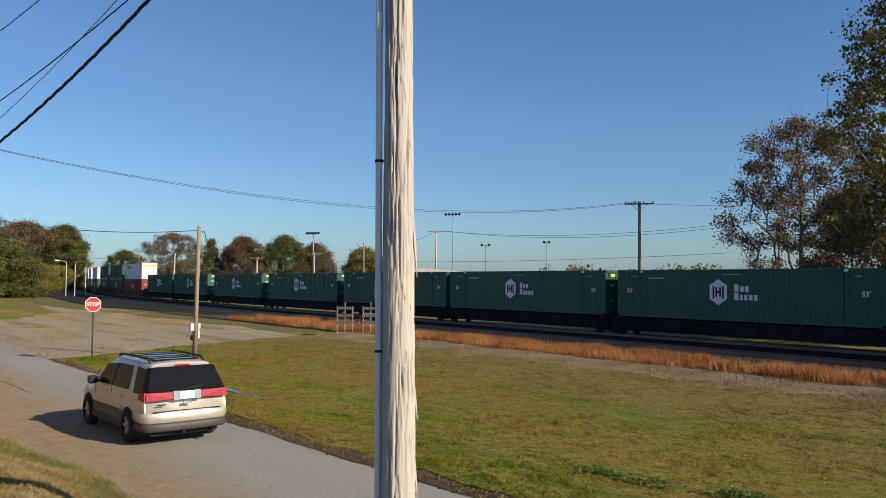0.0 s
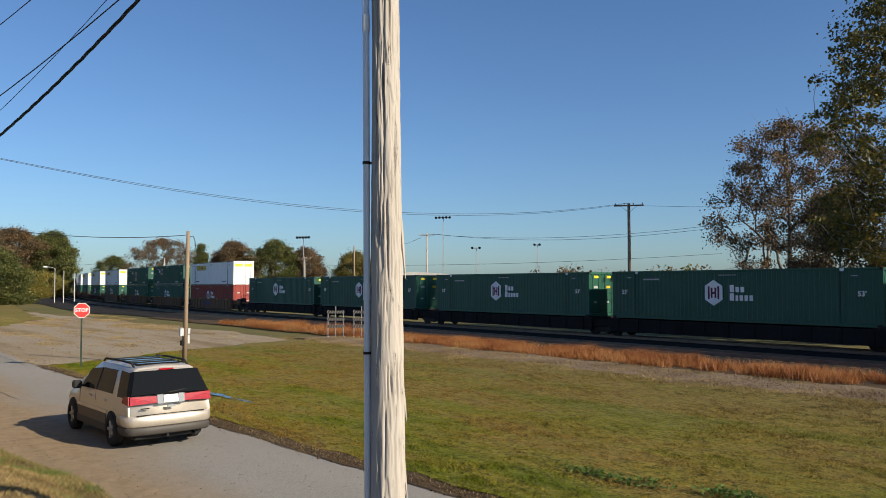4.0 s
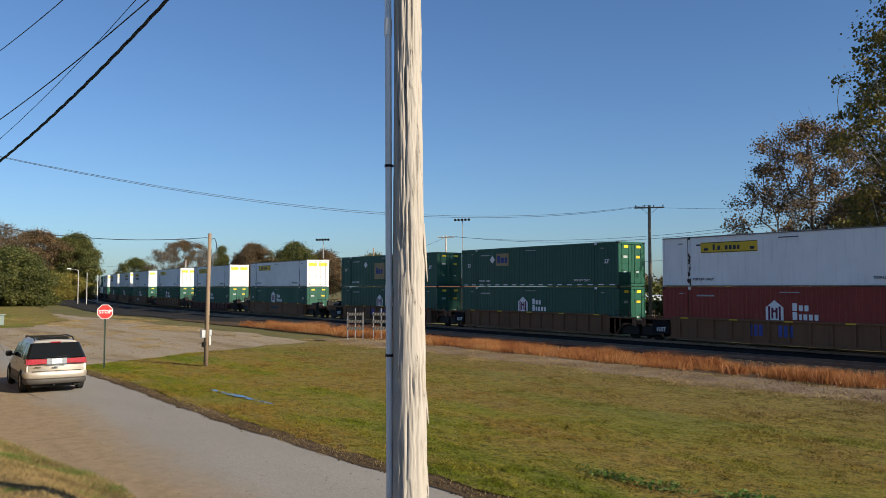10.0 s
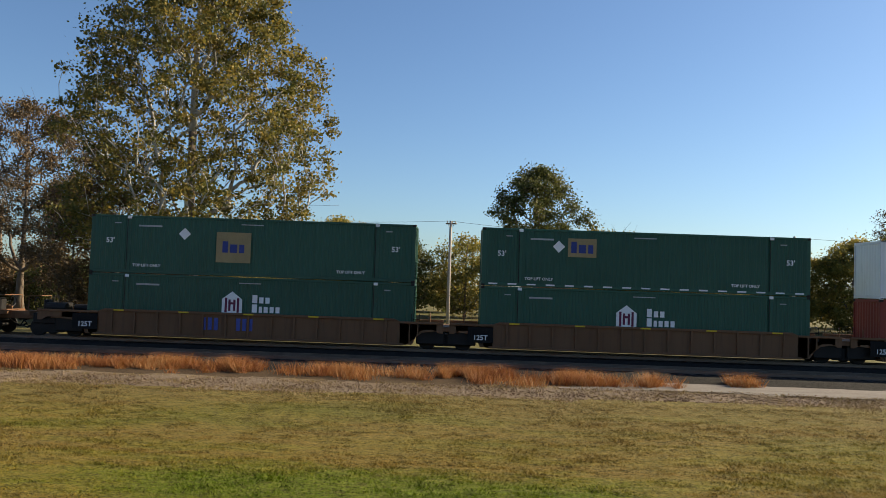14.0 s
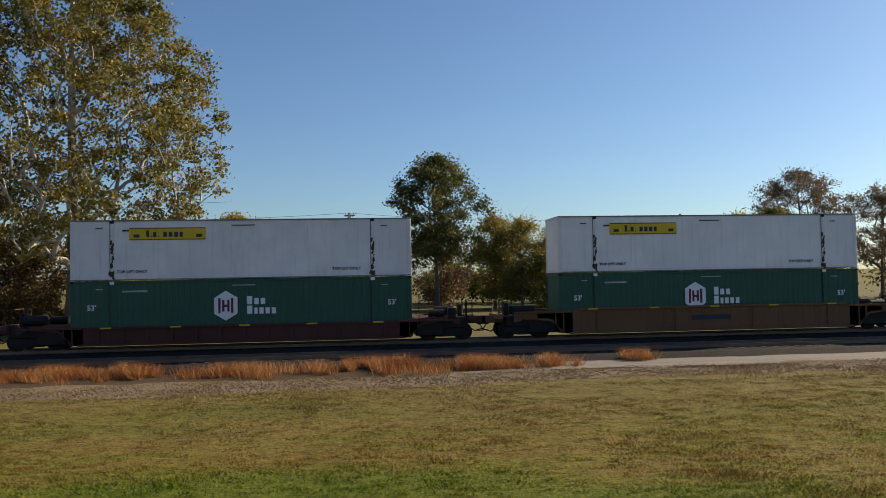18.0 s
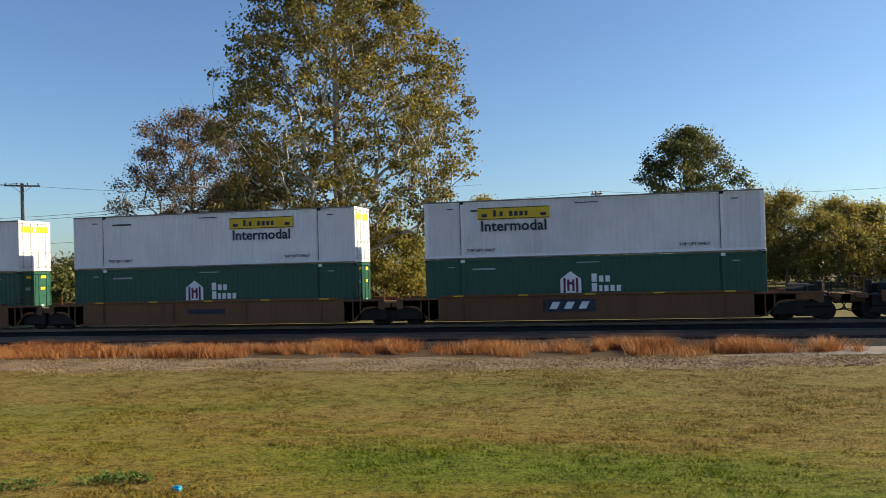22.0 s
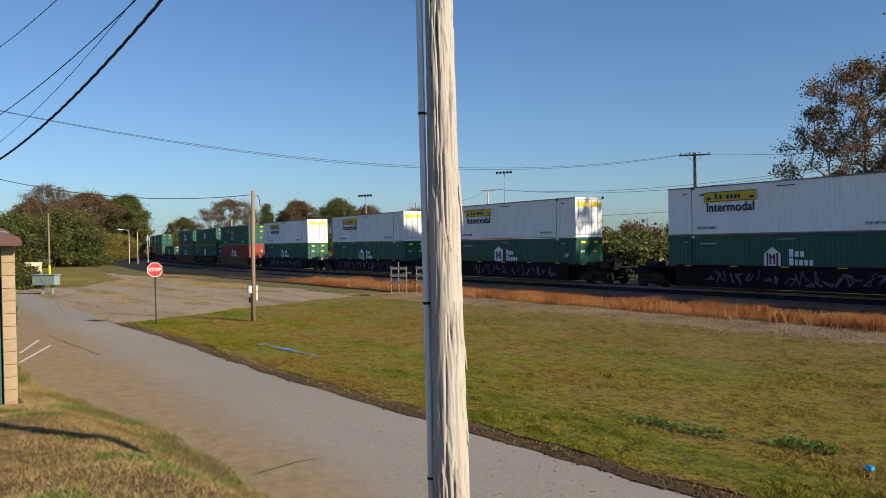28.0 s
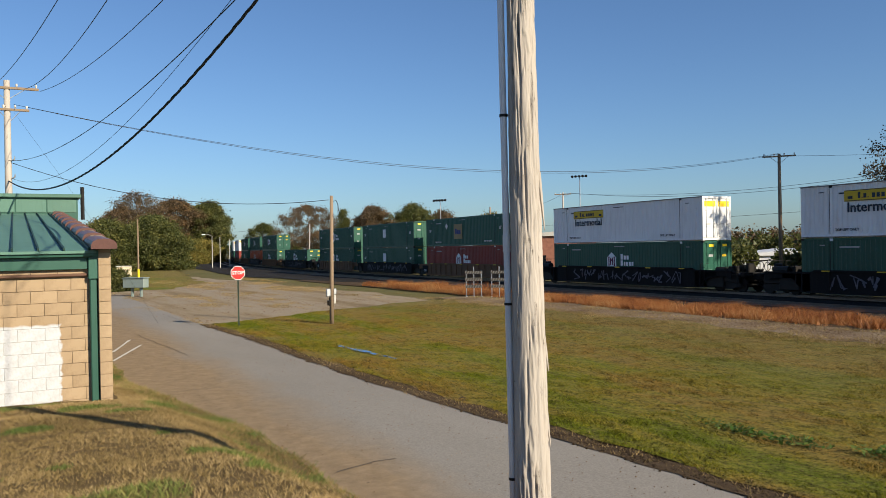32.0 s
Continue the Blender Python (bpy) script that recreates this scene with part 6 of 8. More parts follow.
M_DGLASS, _nt, _b = material("dark_window_glass", 0.06, 0, 0.5)
_b.inputs["Base Color"].default_value = (0.012, 0.014, 0.016, 1)
M_BRICKW = plain("red_brick_wall", (0.28, 0.12, 0.08), 0.9, 0, 0.25, 10)
M_WROOF = plain("white_metal_roofing", (0.62, 0.63, 0.65), 0.5, 0.2, 0.08, 3)
shed("warehouse", -70.0, 90.5, 14, 9, 1.9, 55, M_WROOF, M_WROOF, "low white metal warehouse beyond the railway", 0.7, 4)
shed("warehouse", -58.0, 100.0, 16, 9, 2.2, 45, plain("grey_metal_wall", (0.22, 0.22, 0.22), 0.7, 0, 0.2, 3), M_WROOF, "low grey warehouse with white roof beyond the railway", 0.8, 3)
shed("brick_house", -95.0, 72.0, 12, 8, 5.0, 52, M_BRICKW, M_CONC, "red brick building with pale trim beyond the railway", 0.5, 4)
shed("cottage", -12.0, 104.0, 9, 6, 2.6, 10, M_WROOF, M_CONC, "small white cottage among trees beyond the railway", 1.2, 2)
shed("cottage", 33.0, 100.0, 9, 6, 2.4, -10, M_WROOF, M_CONC, "small white cottage among woods beyond the railway", 1.0, 2)


# ---- the car on the road ----
def paint(name, col, rough=0.3):
    m, nt, b = material(name, rough, 0.6, 0.5)
    b.inputs["Coat Weight"].default_value = 0.4
    c = ramp(nt, noise_node(nt, 2.5, 4, 0.6), [(0.35, tuple(v * 0.9 for v in col)), (0.7, col)])
    d = ramp(nt, noise_node(nt, 14, 5, 0.7), [(0.5, grey(0.0)), (0.8, grey(0.25))])
    nt.links.new(mix(nt, d, c, (0.22, 0.17, 0.12)), b.inputs["Base Color"])
    return m


M_BEIGE = paint("champagne_car_paint", (0.66, 0.585, 0.49), 0.42)
M_CLAD = plain("grey_car_cladding", (0.050, 0.044, 0.038), 0.6, 0, 0.12, 5)
# tan cladding, its colour lowered to carry the shade on the car's flank
M_CLAD_SHADE = plain("shade_darkened_tan_cladding", (0.13, 0.10, 0.075), 0.6, 0, 0.12, 5)
M_CARGLASS, _nt, _b = material("dark_tinted_glass", 0.05, 0, 0.12)
_b.inputs["Base Color"].default_value = (0.008, 0.009, 0.010, 1)
_b.inputs["Coat Weight"].default_value = 0.0
M_TAIL, _nt, _b = material("red_tail_lens", 0.15, 0, 0.6)
_nt.links.new(ramp(_nt, noise_node(_nt, 25, 2, 0.5, (1, 1, 3)), [(0.4, (0.22, 0.004, 0.006)), (0.65, (0.42, 0.010, 0.012))]), _b.inputs["Base Color"])
M_CLEAR = plain("clear_lens", (0.30, 0.30, 0.29), 0.15, 0.3, 0.2, 20)
M_RIM = plain("alloy_rim", (0.45, 0.44, 0.42), 0.35, 0.8, 0.2, 12)

car_suv = thing("suv", "champagne beige family car with red tail-light band", "car")


def car_shell():
    """Rings of one half, mirrored: bottom middle, sill, flank, belt, roof side, roof edge, roof middle."""
    rings = [
        [(-2.33, 0, .50), (-2.32, .80, .50), (-2.35, .885, .74), (-2.30, .870, 1.08), (-2.03, .690, 1.60), (-1.97, .56, 1.685), (-1.95, 0, 1.71)],
        [(-2.22, 0, .36), (-2.22, .875, .36), (-2.22, .925, .74), (-2.16, .905, 1.08), (-1.90, .715, 1.62), (-1.84, .58, 1.705), (-1.82, 0, 1.735)],
        [(-1.60, 0, .26), (-1.60, .915, .26), (-1.60, .938, .74), (-1.58, .920, 1.07), (-1.48, .735, 1.635), (-1.46, .60, 1.725), (-1.46, 0, 1.755)],
        [(-0.70, 0, .24), (-0.70, .915, .24), (-0.70, .940, .74), (-0.70, .922, 1.06), (-0.68, .742, 1.640), (-0.68, .60, 1.735), (-0.68, 0, 1.765)],
        [(0.25, 0, .24), (0.25, .915, .24), (0.25, .940, .74), (0.25, .920, 1.05), (0.18, .735, 1.620), (0.16, .59, 1.715), (0.15, 0, 1.745)],
        [(0.95, 0, .24), (0.95, .915, .24), (0.95, .936, .74), (0.95, .912, 1.04), (0.62, .705, 1.540), (0.55, .56, 1.640), (0.52, 0, 1.675)],
        [(1.45, 0, .26), (1.45, .910, .26), (1.45, .930, .72), (1.45, .895, 1.02), (1.36, .800, 1.07), (1.34, .55, 1.11), (1.32, 0, 1.13)],
        [(2.02, 0, .30), (2.02, .86, .30), (2.02, .885, .68), (2.00, .84, .90), (1.98, .72, .97), (1.98, .45, 1.00), (1.98, 0, 1.01)],
        [(2.30, 0, .36), (2.26, .70, .36), (2.28, .76, .62), (2.26, .70, .80), (2.24, .58, .86), (2.24, .35, .88), (2.24, 0, .89)],
    ]
    bm = bmesh.new()
    full = []
    for r in rings:
        row = [bm.verts.new(p) for p in r] + [bm.verts.new((x, -y, z)) for x, y, z in r[-2:0:-1]]
        full.append(row)
    n = len(full[0])
    for a, b in zip(full, full[1:]):
        for k in range(n):
            bm.faces.new((a[k], b[k], b[(k + 1) % n], a[(k + 1) % n]))
    bm.faces.new(full[0])
    bm.faces.new(full[-1][::-1])
    bmesh.ops.recalc_face_normals(bm, faces=bm.faces)
    bmesh.ops.bevel(bm, geom=[e for e in bm.edges if e.calc_face_angle(0) > 0.5], offset=0.055, segments=3, affect='EDGES')
    return bm


body = part("body", car_shell(), M_BEIGE, car_suv, "", True)


def pane(name, pts, mat, parent, push, label=""):
    """A thin panel through four corners, pushed out along a direction."""
    bm = bmesh.new()
    v = [bm.verts.new(Vector(p) + Vector(push)) for p in pts]
    w = [bm.verts.new(Vector(p) - Vector(push) * 0.5) for p in pts]
    bm.faces.new(v)
    bm.faces.new(w[::-1])
    k = len(pts)
    for i in range(k):
        bm.faces.new((v[i], w[i], w[(i + 1) % k], v[(i + 1) % k]))
    bmesh.ops.recalc_face_normals(bm, faces=bm.faces)
    return part(name, bm, mat, parent, label)


pane("rear_window", [(-2.285, -.84, 1.145), (-2.285, .84, 1.145), (-2.03, .69, 1.625), (-2.03, -.69, 1.625)], M_CARGLASS, car_suv, (-0.022, 0, 0.012), "dark tinted rear window")
for sy in (-1, 1):
    for nm, q in (("quarter_window", [(-2.22, 1.10), (-1.66, 1.08), (-1.42, 1.62), (-1.97, 1.60)]), ("rear_side_window", [(-1.34, 1.11), (-0.30, 1.10), (-0.30, 1.60), (-1.20, 1.61)]), ("front_side_window", [(-0.20, 1.10), (0.86, 1.08), (0.50, 1.52), (-0.20, 1.59)])):
        def yat(z):
            return sy * (0.918 - (z - 1.06) * 0.325)
        pane(nm, [(x, yat(z), z) for x, z in q], M_CARGLASS, car_suv, (0, sy * 0.012, 0.004), "dark tinted side window")
    pane("rear_pillar", [(-2.30, sy * .83, 1.13), (-2.19, sy * .905, 1.11), (-1.94, sy * .742, 1.61), (-2.03, sy * .685, 1.63)], M_CARGLASS, car_suv, (-0.014, sy * 0.012, 0.004), "black rear pillar trim")
    pane("door_pillar", [(-0.31, sy * .905, 1.10), (-0.19, sy * .905, 1.10), (-0.19, sy * .745, 1.59), (-0.31, sy * .745, 1.59)], M_RUBBER, car_suv, (0, sy * 0.010, 0.004), "black pillar trim")
    pane("lower_cladding", [(-1.02, sy * .942, 0.42), (1.0, sy * .942, 0.42), (1.05, sy * .944, 0.62), (-1.0, sy * .944, 0.64)], M_CLAD_SHADE, car_suv, (0, sy * 0.008, 0), "dull tan lower door cladding with the side's shade in its colour")
    # tail lamps, wrapping the corner
    pane("tail_lamp", [(-2.332, sy * .30, 0.975), (-2.332, sy * .885, 0.955), (-2.30, sy * .875, 1.13), (-2.30, sy * .30, 1.115)], M_TAIL, car_suv, (-0.02, 0, 0), "red tail lamp")
    pane("side_lamp", [(-2.33, sy * .905, 0.95), (-2.02, sy * .935, 0.99), (-2.06, sy * .918, 1.12), (-2.29, sy * .89, 1.14)], M_TAIL, car_suv, (0, sy * 0.014, 0), "red wraparound lamp")
    pane("reversing_lamp", [(-2.345, sy * .17, 0.95), (-2.345, sy * .30, 0.95), (-2.31, sy * .30, 1.14), (-2.31, sy * .17, 1.14)], M_CLEAR, car_suv, (-0.025, 0, 0), "clear reversing lamp")
    # cladding and door trim
    pane("sill_trim", [(-1.1, sy * .945, 0.26), (1.05, sy * .945, 0.26), (1.05, sy * .948, 0.42), (-1.1, sy * .948, 0.42)], M_CLAD, car_suv, (0, sy * 0.012, 0), "grey sill cladding")
    pane("door_trim", [(-1.05, sy * .945, 0.66), (1.1, sy * .94, 0.64), (1.1, sy * .94, 0.71), (-1.05, sy * .945, 0.73)], M_BEIGE, car_suv, (0, sy * 0.014, 0))
    for x in (-0.98, 0.02):
        pane("door_handle", [(x, sy * .938, 0.92), (x + 0.22, sy * .938, 0.92), (x + 0.22, sy * .935, 0.97), (x, sy * .935, 0.97)], M_BEIGE, car_suv, (0, sy * 0.03, 0))
    for x in (-0.25, 0.92):
        pane("door_gap", [(x, sy * .941, 0.45), (x + 0.015, sy * .941, 0.45), (x + 0.015, sy * .922, 1.06), (x, sy * .922, 1.06)], M_RUBBER, car_suv, (0, sy * 0.004, 0))
    # mirror
    bm = bmesh.new()
    box(bm, 0.72, sy * 0.93 - 0.02, 1.08, 0.80, sy * 0.93 + 0.02, 1.13)
    box(bm, 0.66, min(sy * 0.95, sy * 1.16), 1.05, 0.82, max(sy * 0.95, sy * 1.16), 1.24, 0.04)
    part("wing_mirror", bm, M_RUBBER, car_suv, "black wing mirror")
    # roof rail
    bm = bmesh.new()
    tube(bm, [(-1.75, sy * .60, 1.70), (-1.6, sy * .60, 1.785), (-0.6, sy * .61, 1.80), (0.1, sy * .60, 1.775), (0.25, sy * .59, 1.71)], 0.024, 7)
    part("roof_rail", bm, M_RUBBER, car_suv, "black roof rail")
for x in (-1.2, -0.3):
    bm = bmesh.new()
    box(bm, x - 0.03, -0.6, 1.775, x + 0.03, 0.6, 1.80, 0.01)
    part("roof_bar", bm, M_RUBBER, car_suv)
# added sheet: the roof's dark reflection put in as a dark surface
bm = bmesh.new()
box(bm, -1.72, -0.50, 1.738, 0.10, 0.50, 1.768, 0.012)
part("roof_dark_sheet", bm, M_CARGLASS, car_suv, "added dark glossy sheet between the rails for the roof's dark reflection")
pane("number_plate", [(-2.35, -.16, 0.965), (-2.35, .16, 0.965), (-2.32, .16, 1.125), (-2.32, -.16, 1.125)], M_LETTER, car_suv, (-0.022, 0, 0), "plain white number plate")


def wrap_band(name, z0, z1, out, mat, label):
    """A bumper skin that bows across the tail and runs round both corners."""
    plan = [(-1.78, -.945), (-2.08, -.945), (-2.26, -.915), (-2.36, -.80), (-2.41, -.45), (-2.425, 0), (-2.41, .45), (-2.36, .80), (-2.26, .915), (-2.08, .945), (-1.78, .945)]
    prof = [(0.0, 0.0), (0.55, 0.12), (1.0, 0.40), (1.0, 0.72), (0.45, 0.95), (0.0, 1.0)]
    bm = bmesh.new()
    rows = []
    for k, (x, y) in enumerate(plan):
        a, b = Vector(plan[max(0, k - 1)]), Vector(plan[min(len(plan) - 1, k + 1)])
        d = (b - a).normalized()
        nrm = Vector((d.y, -d.x)) * -1
        rows.append([bm.verts.new((x + nrm.x * (out * f - 0.03), y + nrm.y * (out * f - 0.03), z0 + (z1 - z0) * g)) for f, g in prof])
    for a, b in zip(rows, rows[1:]):
        for k in range(len(prof)):
            bm.faces.new((a[k], b[k], b[(k + 1) % len(prof)], a[(k + 1) % len(prof)]))
    bm.faces.new(rows[0])
    bm.faces.new(rows[-1][::-1])
    bmesh.ops.recalc_face_normals(bm, faces=bm.faces)
    part(name, bm, mat, car_suv, label, True)


wrap_band("bumper", 0.47, 0.73, 0.055, M_BEIGE, "beige rear bumper")
wrap_band("lower_bumper", 0.30, 0.48, 0.035, M_CLAD, "grey lower bumper")
pane("tailgate_gap", [(-2.365, -.74, 0.715), (-2.365, .74, 0.715), (-2.365, .74, 0.735), (-2.365, -.74, 0.735)], M_RUBBER, car_suv, (-0.03, 0, 0))
pane("tailgate_handle", [(-2.362, -.09, 0.86), (-2.362, .09, 0.86), (-2.356, .09, 0.91), (-2.356, -.09, 0.91)], M_CLEAR, car_suv, (-0.02, 0, 0), "bright tailgate handle")
pane("badge", [(-2.365, .48, 0.86), (-2.365, .66, 0.86), (-2.365, .66, 0.88), (-2.365, .48, 0.88)], M_STEEL, car_suv, (-0.016, 0, 0))
pane("brake_lamp", [(-2.05, -.16, 1.635), (-2.05, .16, 1.635), (-2.02, .15, 1.665), (-2.02, -.15, 1.665)], M_TAIL, car_suv, (-0.025, 0, 0.005), "red high brake lamp")
bm = bmesh.new()
tube(bm, [(-2.315, 0.05, 1.17), (-2.26, -0.42, 1.22)], 0.012, 5)
part("wiper", bm, M_RUBBER, car_suv)
bm = bmesh.new()
box(bm, -2.25, -0.75, 0.20, -1.5, 0.75, 0.36, 0.03)
part("underbody", bm, M_RUBBER, car_suv)
bm = bmesh.new()
tube(bm, [(-2.2, -0.55, 0.26), (-2.42, -0.55, 0.24)], 0.035, 8)
part("exhaust", bm, M_STEEL, car_suv)
bm = bmesh.new()
tube(bm, [(-2.2, 0.1, 0.28), (-2.46, 0.1, 0.28)], 0.03, 8)
part("tow_hitch", bm, M_STEEL, car_suv)


def wheel_parts():
    ty = bmesh.new()
    prof = [(0.20, -0.105), (0.30, -0.115), (0.345, -0.095), (0.352, 0), (0.345, 0.095), (0.30, 0.115), (0.20, 0.105)]
    n = 28
    rows = [[ty.verts.new((r * math.cos(2 * math.pi * k / n), y, r * math.sin(2 * math.pi * k / n))) for r, y in prof] for k in range(n)]
    for k in range(n):
        a, b = rows[k], rows[(k + 1) % n]
        for j in range(len(prof) - 1):
            ty.faces.new((a[j], a[j + 1], b[j + 1], b[j]))
    bmesh.ops.recalc_face_normals(ty, faces=ty.faces)
    rm = bmesh.new()
    bmesh.ops.create_cone(rm, cap_ends=True, segments=28, radius1=0.205, radius2=0.205, depth=0.15, matrix=pose(0, 0, 0, 90, 0, 0))
    for k in range(5):
        a = 2 * math.pi * k / 5
        box(rm, 0.03, -0.10, -0.035, 0.20, 0.10, 0.035, 0.012)
        bmesh.ops.rotate(rm, verts=[v for v in rm.verts][-24:], cent=(0, 0, 0), matrix=Matrix.Rotation(a, 3, 'Y'))
    return ty, rm


ty, rm = wheel_parts()
TYRE = bpy.data.meshes.new("tyre")
ty.to_mesh(TYRE)
ty.free()
TYRE.materials.append(M_RUBBER)
TYRE.shade_smooth()
RIMM = bpy.data.meshes.new("rim")
rm.to_mesh(RIMM)
rm.free()
RIMM.materials.append(M_RIM)
ARCH = bmesh.new()
bmesh.ops.create_cone(ARCH, cap_ends=True, segments=28, radius1=0.385, radius2=0.385, depth=0.15, matrix=pose(0, 0, 0, 90, 0, 0))
arch_me = bpy.data.meshes.new("wheel_arch")
ARCH.to_mesh(arch_me)
ARCH.free()
arch_me.materials.append(M_RUBBER)
CAR_WHEELS = []
for x in (-1.40, 1.42):
    for sy in (-1, 1):
        put("wheel_arch", arch_me, car_suv, pose(x, sy * 0.872, 0.37), "dark wheel arch")
        w = new("wheel", TYRE)
        w.parent = car_suv
        w.matrix_local = pose(x, sy * 0.872, 0.352)
        put("rim", RIMM, w, pose(0, 0, 0), "alloy rim")
        CAR_WHEELS.append((w, x, sy * 0.872))

CAR_WAY = [(0, -21.5, 9.25, 185), (2, -21.55, 9.25, 185), (3.5, -21.7, 9.24, 185), (4.5, -22.0, 9.22, 185), (5.5, -22.5, 9.18, 184), (6, -23.1, 9.15, 184), (7, -25.3, 9.05, 183), (8, -28.1, 8.95, 183), (9, -31.2, 8.85, 182),
           (10, -34.3, 8.85, 181), (11, -37.3, 8.9, 181), (12, -40.0, 9.0, 181), (13.5, -43.5, 9.0, 183), (15, -46.0, 8.8, 190), (17, -50.0, 6.5, 225), (19, -53.5, 0.0, 255), (22, -55.0, -15.0, 268), (27, -55.5, -45.0, 270), (32, -55.5, -75.0, 270)]
CAR_ROWS = [(t, pose(x, y + 0.06, 0.025, 0, 0, a - (2.5 if t < 14 else 2.5 * max(0, (17 - t) / 3)))) for t, x, y, a in CAR_WAY]
car_suv.scale = (1.075, 1.075, 1.075)


# ---- trees and bushes ----
def tree(kind, label, x, y, height, radius, base, leaf, bark, seed, clumps=120, per=90, leaf_r=0.16, clump_r=0.9, shape="oval", trunk_r=0.3, limbs=9, lean=0.0, bare=0.0, upper=None):
    rng = np.random.default_rng(seed)
    t = thing(kind, label, "tree" if kind == "tree" else "bush", pose(x, y, 0), "trees" if kind == "tree" else "bushes")
    def width(u):
        if shape == "tall":
            return np.interp(u, [0, 0.12, 0.35, 0.6, 0.8, 0.93, 1.0], [0.62, 0.86, 1.0, 0.82, 0.52, 0.28, 0.05])
        if shape == "cone":
            return np.interp(u, [0, 0.1, 1.0], [0.7, 1.0, 0.05])
        if shape == "bush":
            return np.interp(u, [0, 0.2, 0.6, 0.85, 1.0], [0.9, 1.0, 0.9, 0.6, 0.1])
        return np.interp(u, [0, 0.2, 0.5, 0.75, 0.92, 1.0], [0.45, 0.85, 1.0, 0.86, 0.5, 0.08])
    u = rng.random(clumps) ** (0.9 if shape != "cone" else 1.3)
    a = rng.uniform(0, 2 * math.pi, clumps)
    ph = rng.uniform(0, 6.28, 4)
    lobes = 1 + 0.16 * np.sin(2 * a + ph[0] + 3 * u) + 0.13 * np.sin(3 * a + ph[1] - 5 * u) + 0.10 * np.sin(5 * a + ph[2] + 9 * u)
    lobes = 1 + (lobes - 1) * (0.45 if shape == "tall" else 1.0)
    r = radius * width(u) * lobes * (0.18 + 0.82 * rng.random(clumps) ** 0.55)
    cen = np.stack([r * np.cos(a) + lean * u, r * np.sin(a), base + u * (height - base)], 1)
    # trunk
    top = base + (height - base) * (0.93 if shape in ("tall", "cone") else 0.5)
    pts, rad = [], []
    for k in range(9):
        f = k / 8
        pts.append((lean * f * 0.8 + 0.25 * trunk_r * math.sin(3 * f + seed) * 2 * f, 0.3 * trunk_r * math.cos(4 * f + seed) * f * 2, -0.3 + (top + 0.3) * f))
        rad.append(trunk_r * (1.35 - 0.55 * min(1, f * 6)) * (1 - 0.82 * f) + 0.03)
    cut = 4 if upper else 8
    bm = bmesh.new()
    tube(bm, pts[:cut + 1], rad[:cut + 1], 10)
    part("trunk", bm, bark, t, "", True)
    if upper:
        bm = bmesh.new()
        tube(bm, pts[cut:], rad[cut:], 8)
        part("leader", bm, upper, t, "pale upper stem", True)
    # every clump grows from the nearest wood below it, so that limbs fork into branches and twigs
    stem = 24
    node = np.zeros((stem + 1 + clumps * 14, 3))
    for k in range(stem + 1):
        f = k / stem * 7.999
        node[k] = Vector(pts[int(f)]).lerp(Vector(pts[int(f) + 1]), f - int(f))
    used, foot, owner, chains = stem + 1, [-1] + list(range(stem)), [-1] * (stem + 1), []
    usable = node[:stem + 1, 2] > base * 0.75
    first = max(0, int(np.argmax(usable)) - 1)
    spread = np.hypot(cen[:, 0] - lean * 0.5, cen[:, 1]) + 0.12 * np.abs(cen[:, 2] - base)
    for k in np.argsort(spread):
        c = cen[k]
        q = node[first:used]
        h = np.hypot(q[:, 0] - c[0], q[:, 1] - c[1])
        cost = np.sqrt(h ** 2 + (q[:, 2] - c[2]) ** 2) + 1.3 * np.maximum(0, q[:, 2] + (0.55 if shape != "cone" else -0.1) * h - c[2])
        a0 = first + int(np.argmin(cost))
        d = float(np.linalg.norm(c - node[a0]))
        m = max(2, min(12, int(d / 0.9)))
        ids = [a0]
        for i in range(1, m + 1):
            f = i / m
            p = node[a0] * (1 - f) + c * f
            p[2] += 0.16 * d * f * (1 - f) * 2
            if i < m:
                p = p + rng.normal(0, 0.035 * d + 0.03, 3)
            node[used] = p
            foot.append(ids[-1])
            owner.append(len(chains) if owner[a0] < 0 else owner[a0])
            ids.append(used)
            used += 1
        chains.append((owner[-1], ids))
    load = np.ones(used) * 0.15
    for i in range(used - 1, stem, -1):
        load[foot[i]] += load[i]
    thick = 0.62 * trunk_r * np.sqrt(load / max(load[first:].max(), 1e-6))
    heavy = sorted({o for o, ids in chains}, key=lambda o: -load[chains[o][1][1]])[:limbs]
    meshes = {o: bmesh.new() for o in heavy}
    rest = bmesh.new()
    for o, ids in chains:
        rr = [max(0.008, float(thick[i])) for i in ids]
        rr[0] = rr[1] * 1.1
        tube(meshes[o] if o in meshes else rest, [Vector(node[i]) for i in ids], rr, 6 if rr[0] > 0.06 else 4, False)
    for o in heavy:
        part("limb", meshes[o], upper or bark, t, "", True)
    if bare:
        for k in range(clumps):
            for i in range(4):
                c = Vector(cen[k])
                e = c + Vector(rng.normal(0, 0.7, 3)) * clump_r + Vector((0, 0, 0.2 * clump_r))
                tube(rest, [c, c.lerp(e, 0.5) + Vector(rng.normal(0, 0.08, 3)), e], [0.02, 0.014, 0.006], 3, False)
    part("branchwork", rest, upper or bark, t)["kind"] = "stuff"
    n = clumps * per
    idx = rng.integers(0, clumps, n)
    sc = clump_r * rng.uniform(0.7, 1.25, clumps)
    p = cen[idx] + rng.normal(0, 0.52, (n, 3)) * sc[idx][:, None] * np.array([1, 1, 0.72])
    p[:, 2] = np.maximum(p[:, 2], 0.05)
    nrm = rng.normal(0, 1, (n, 3)) + np.array([0, 0, 0.5])
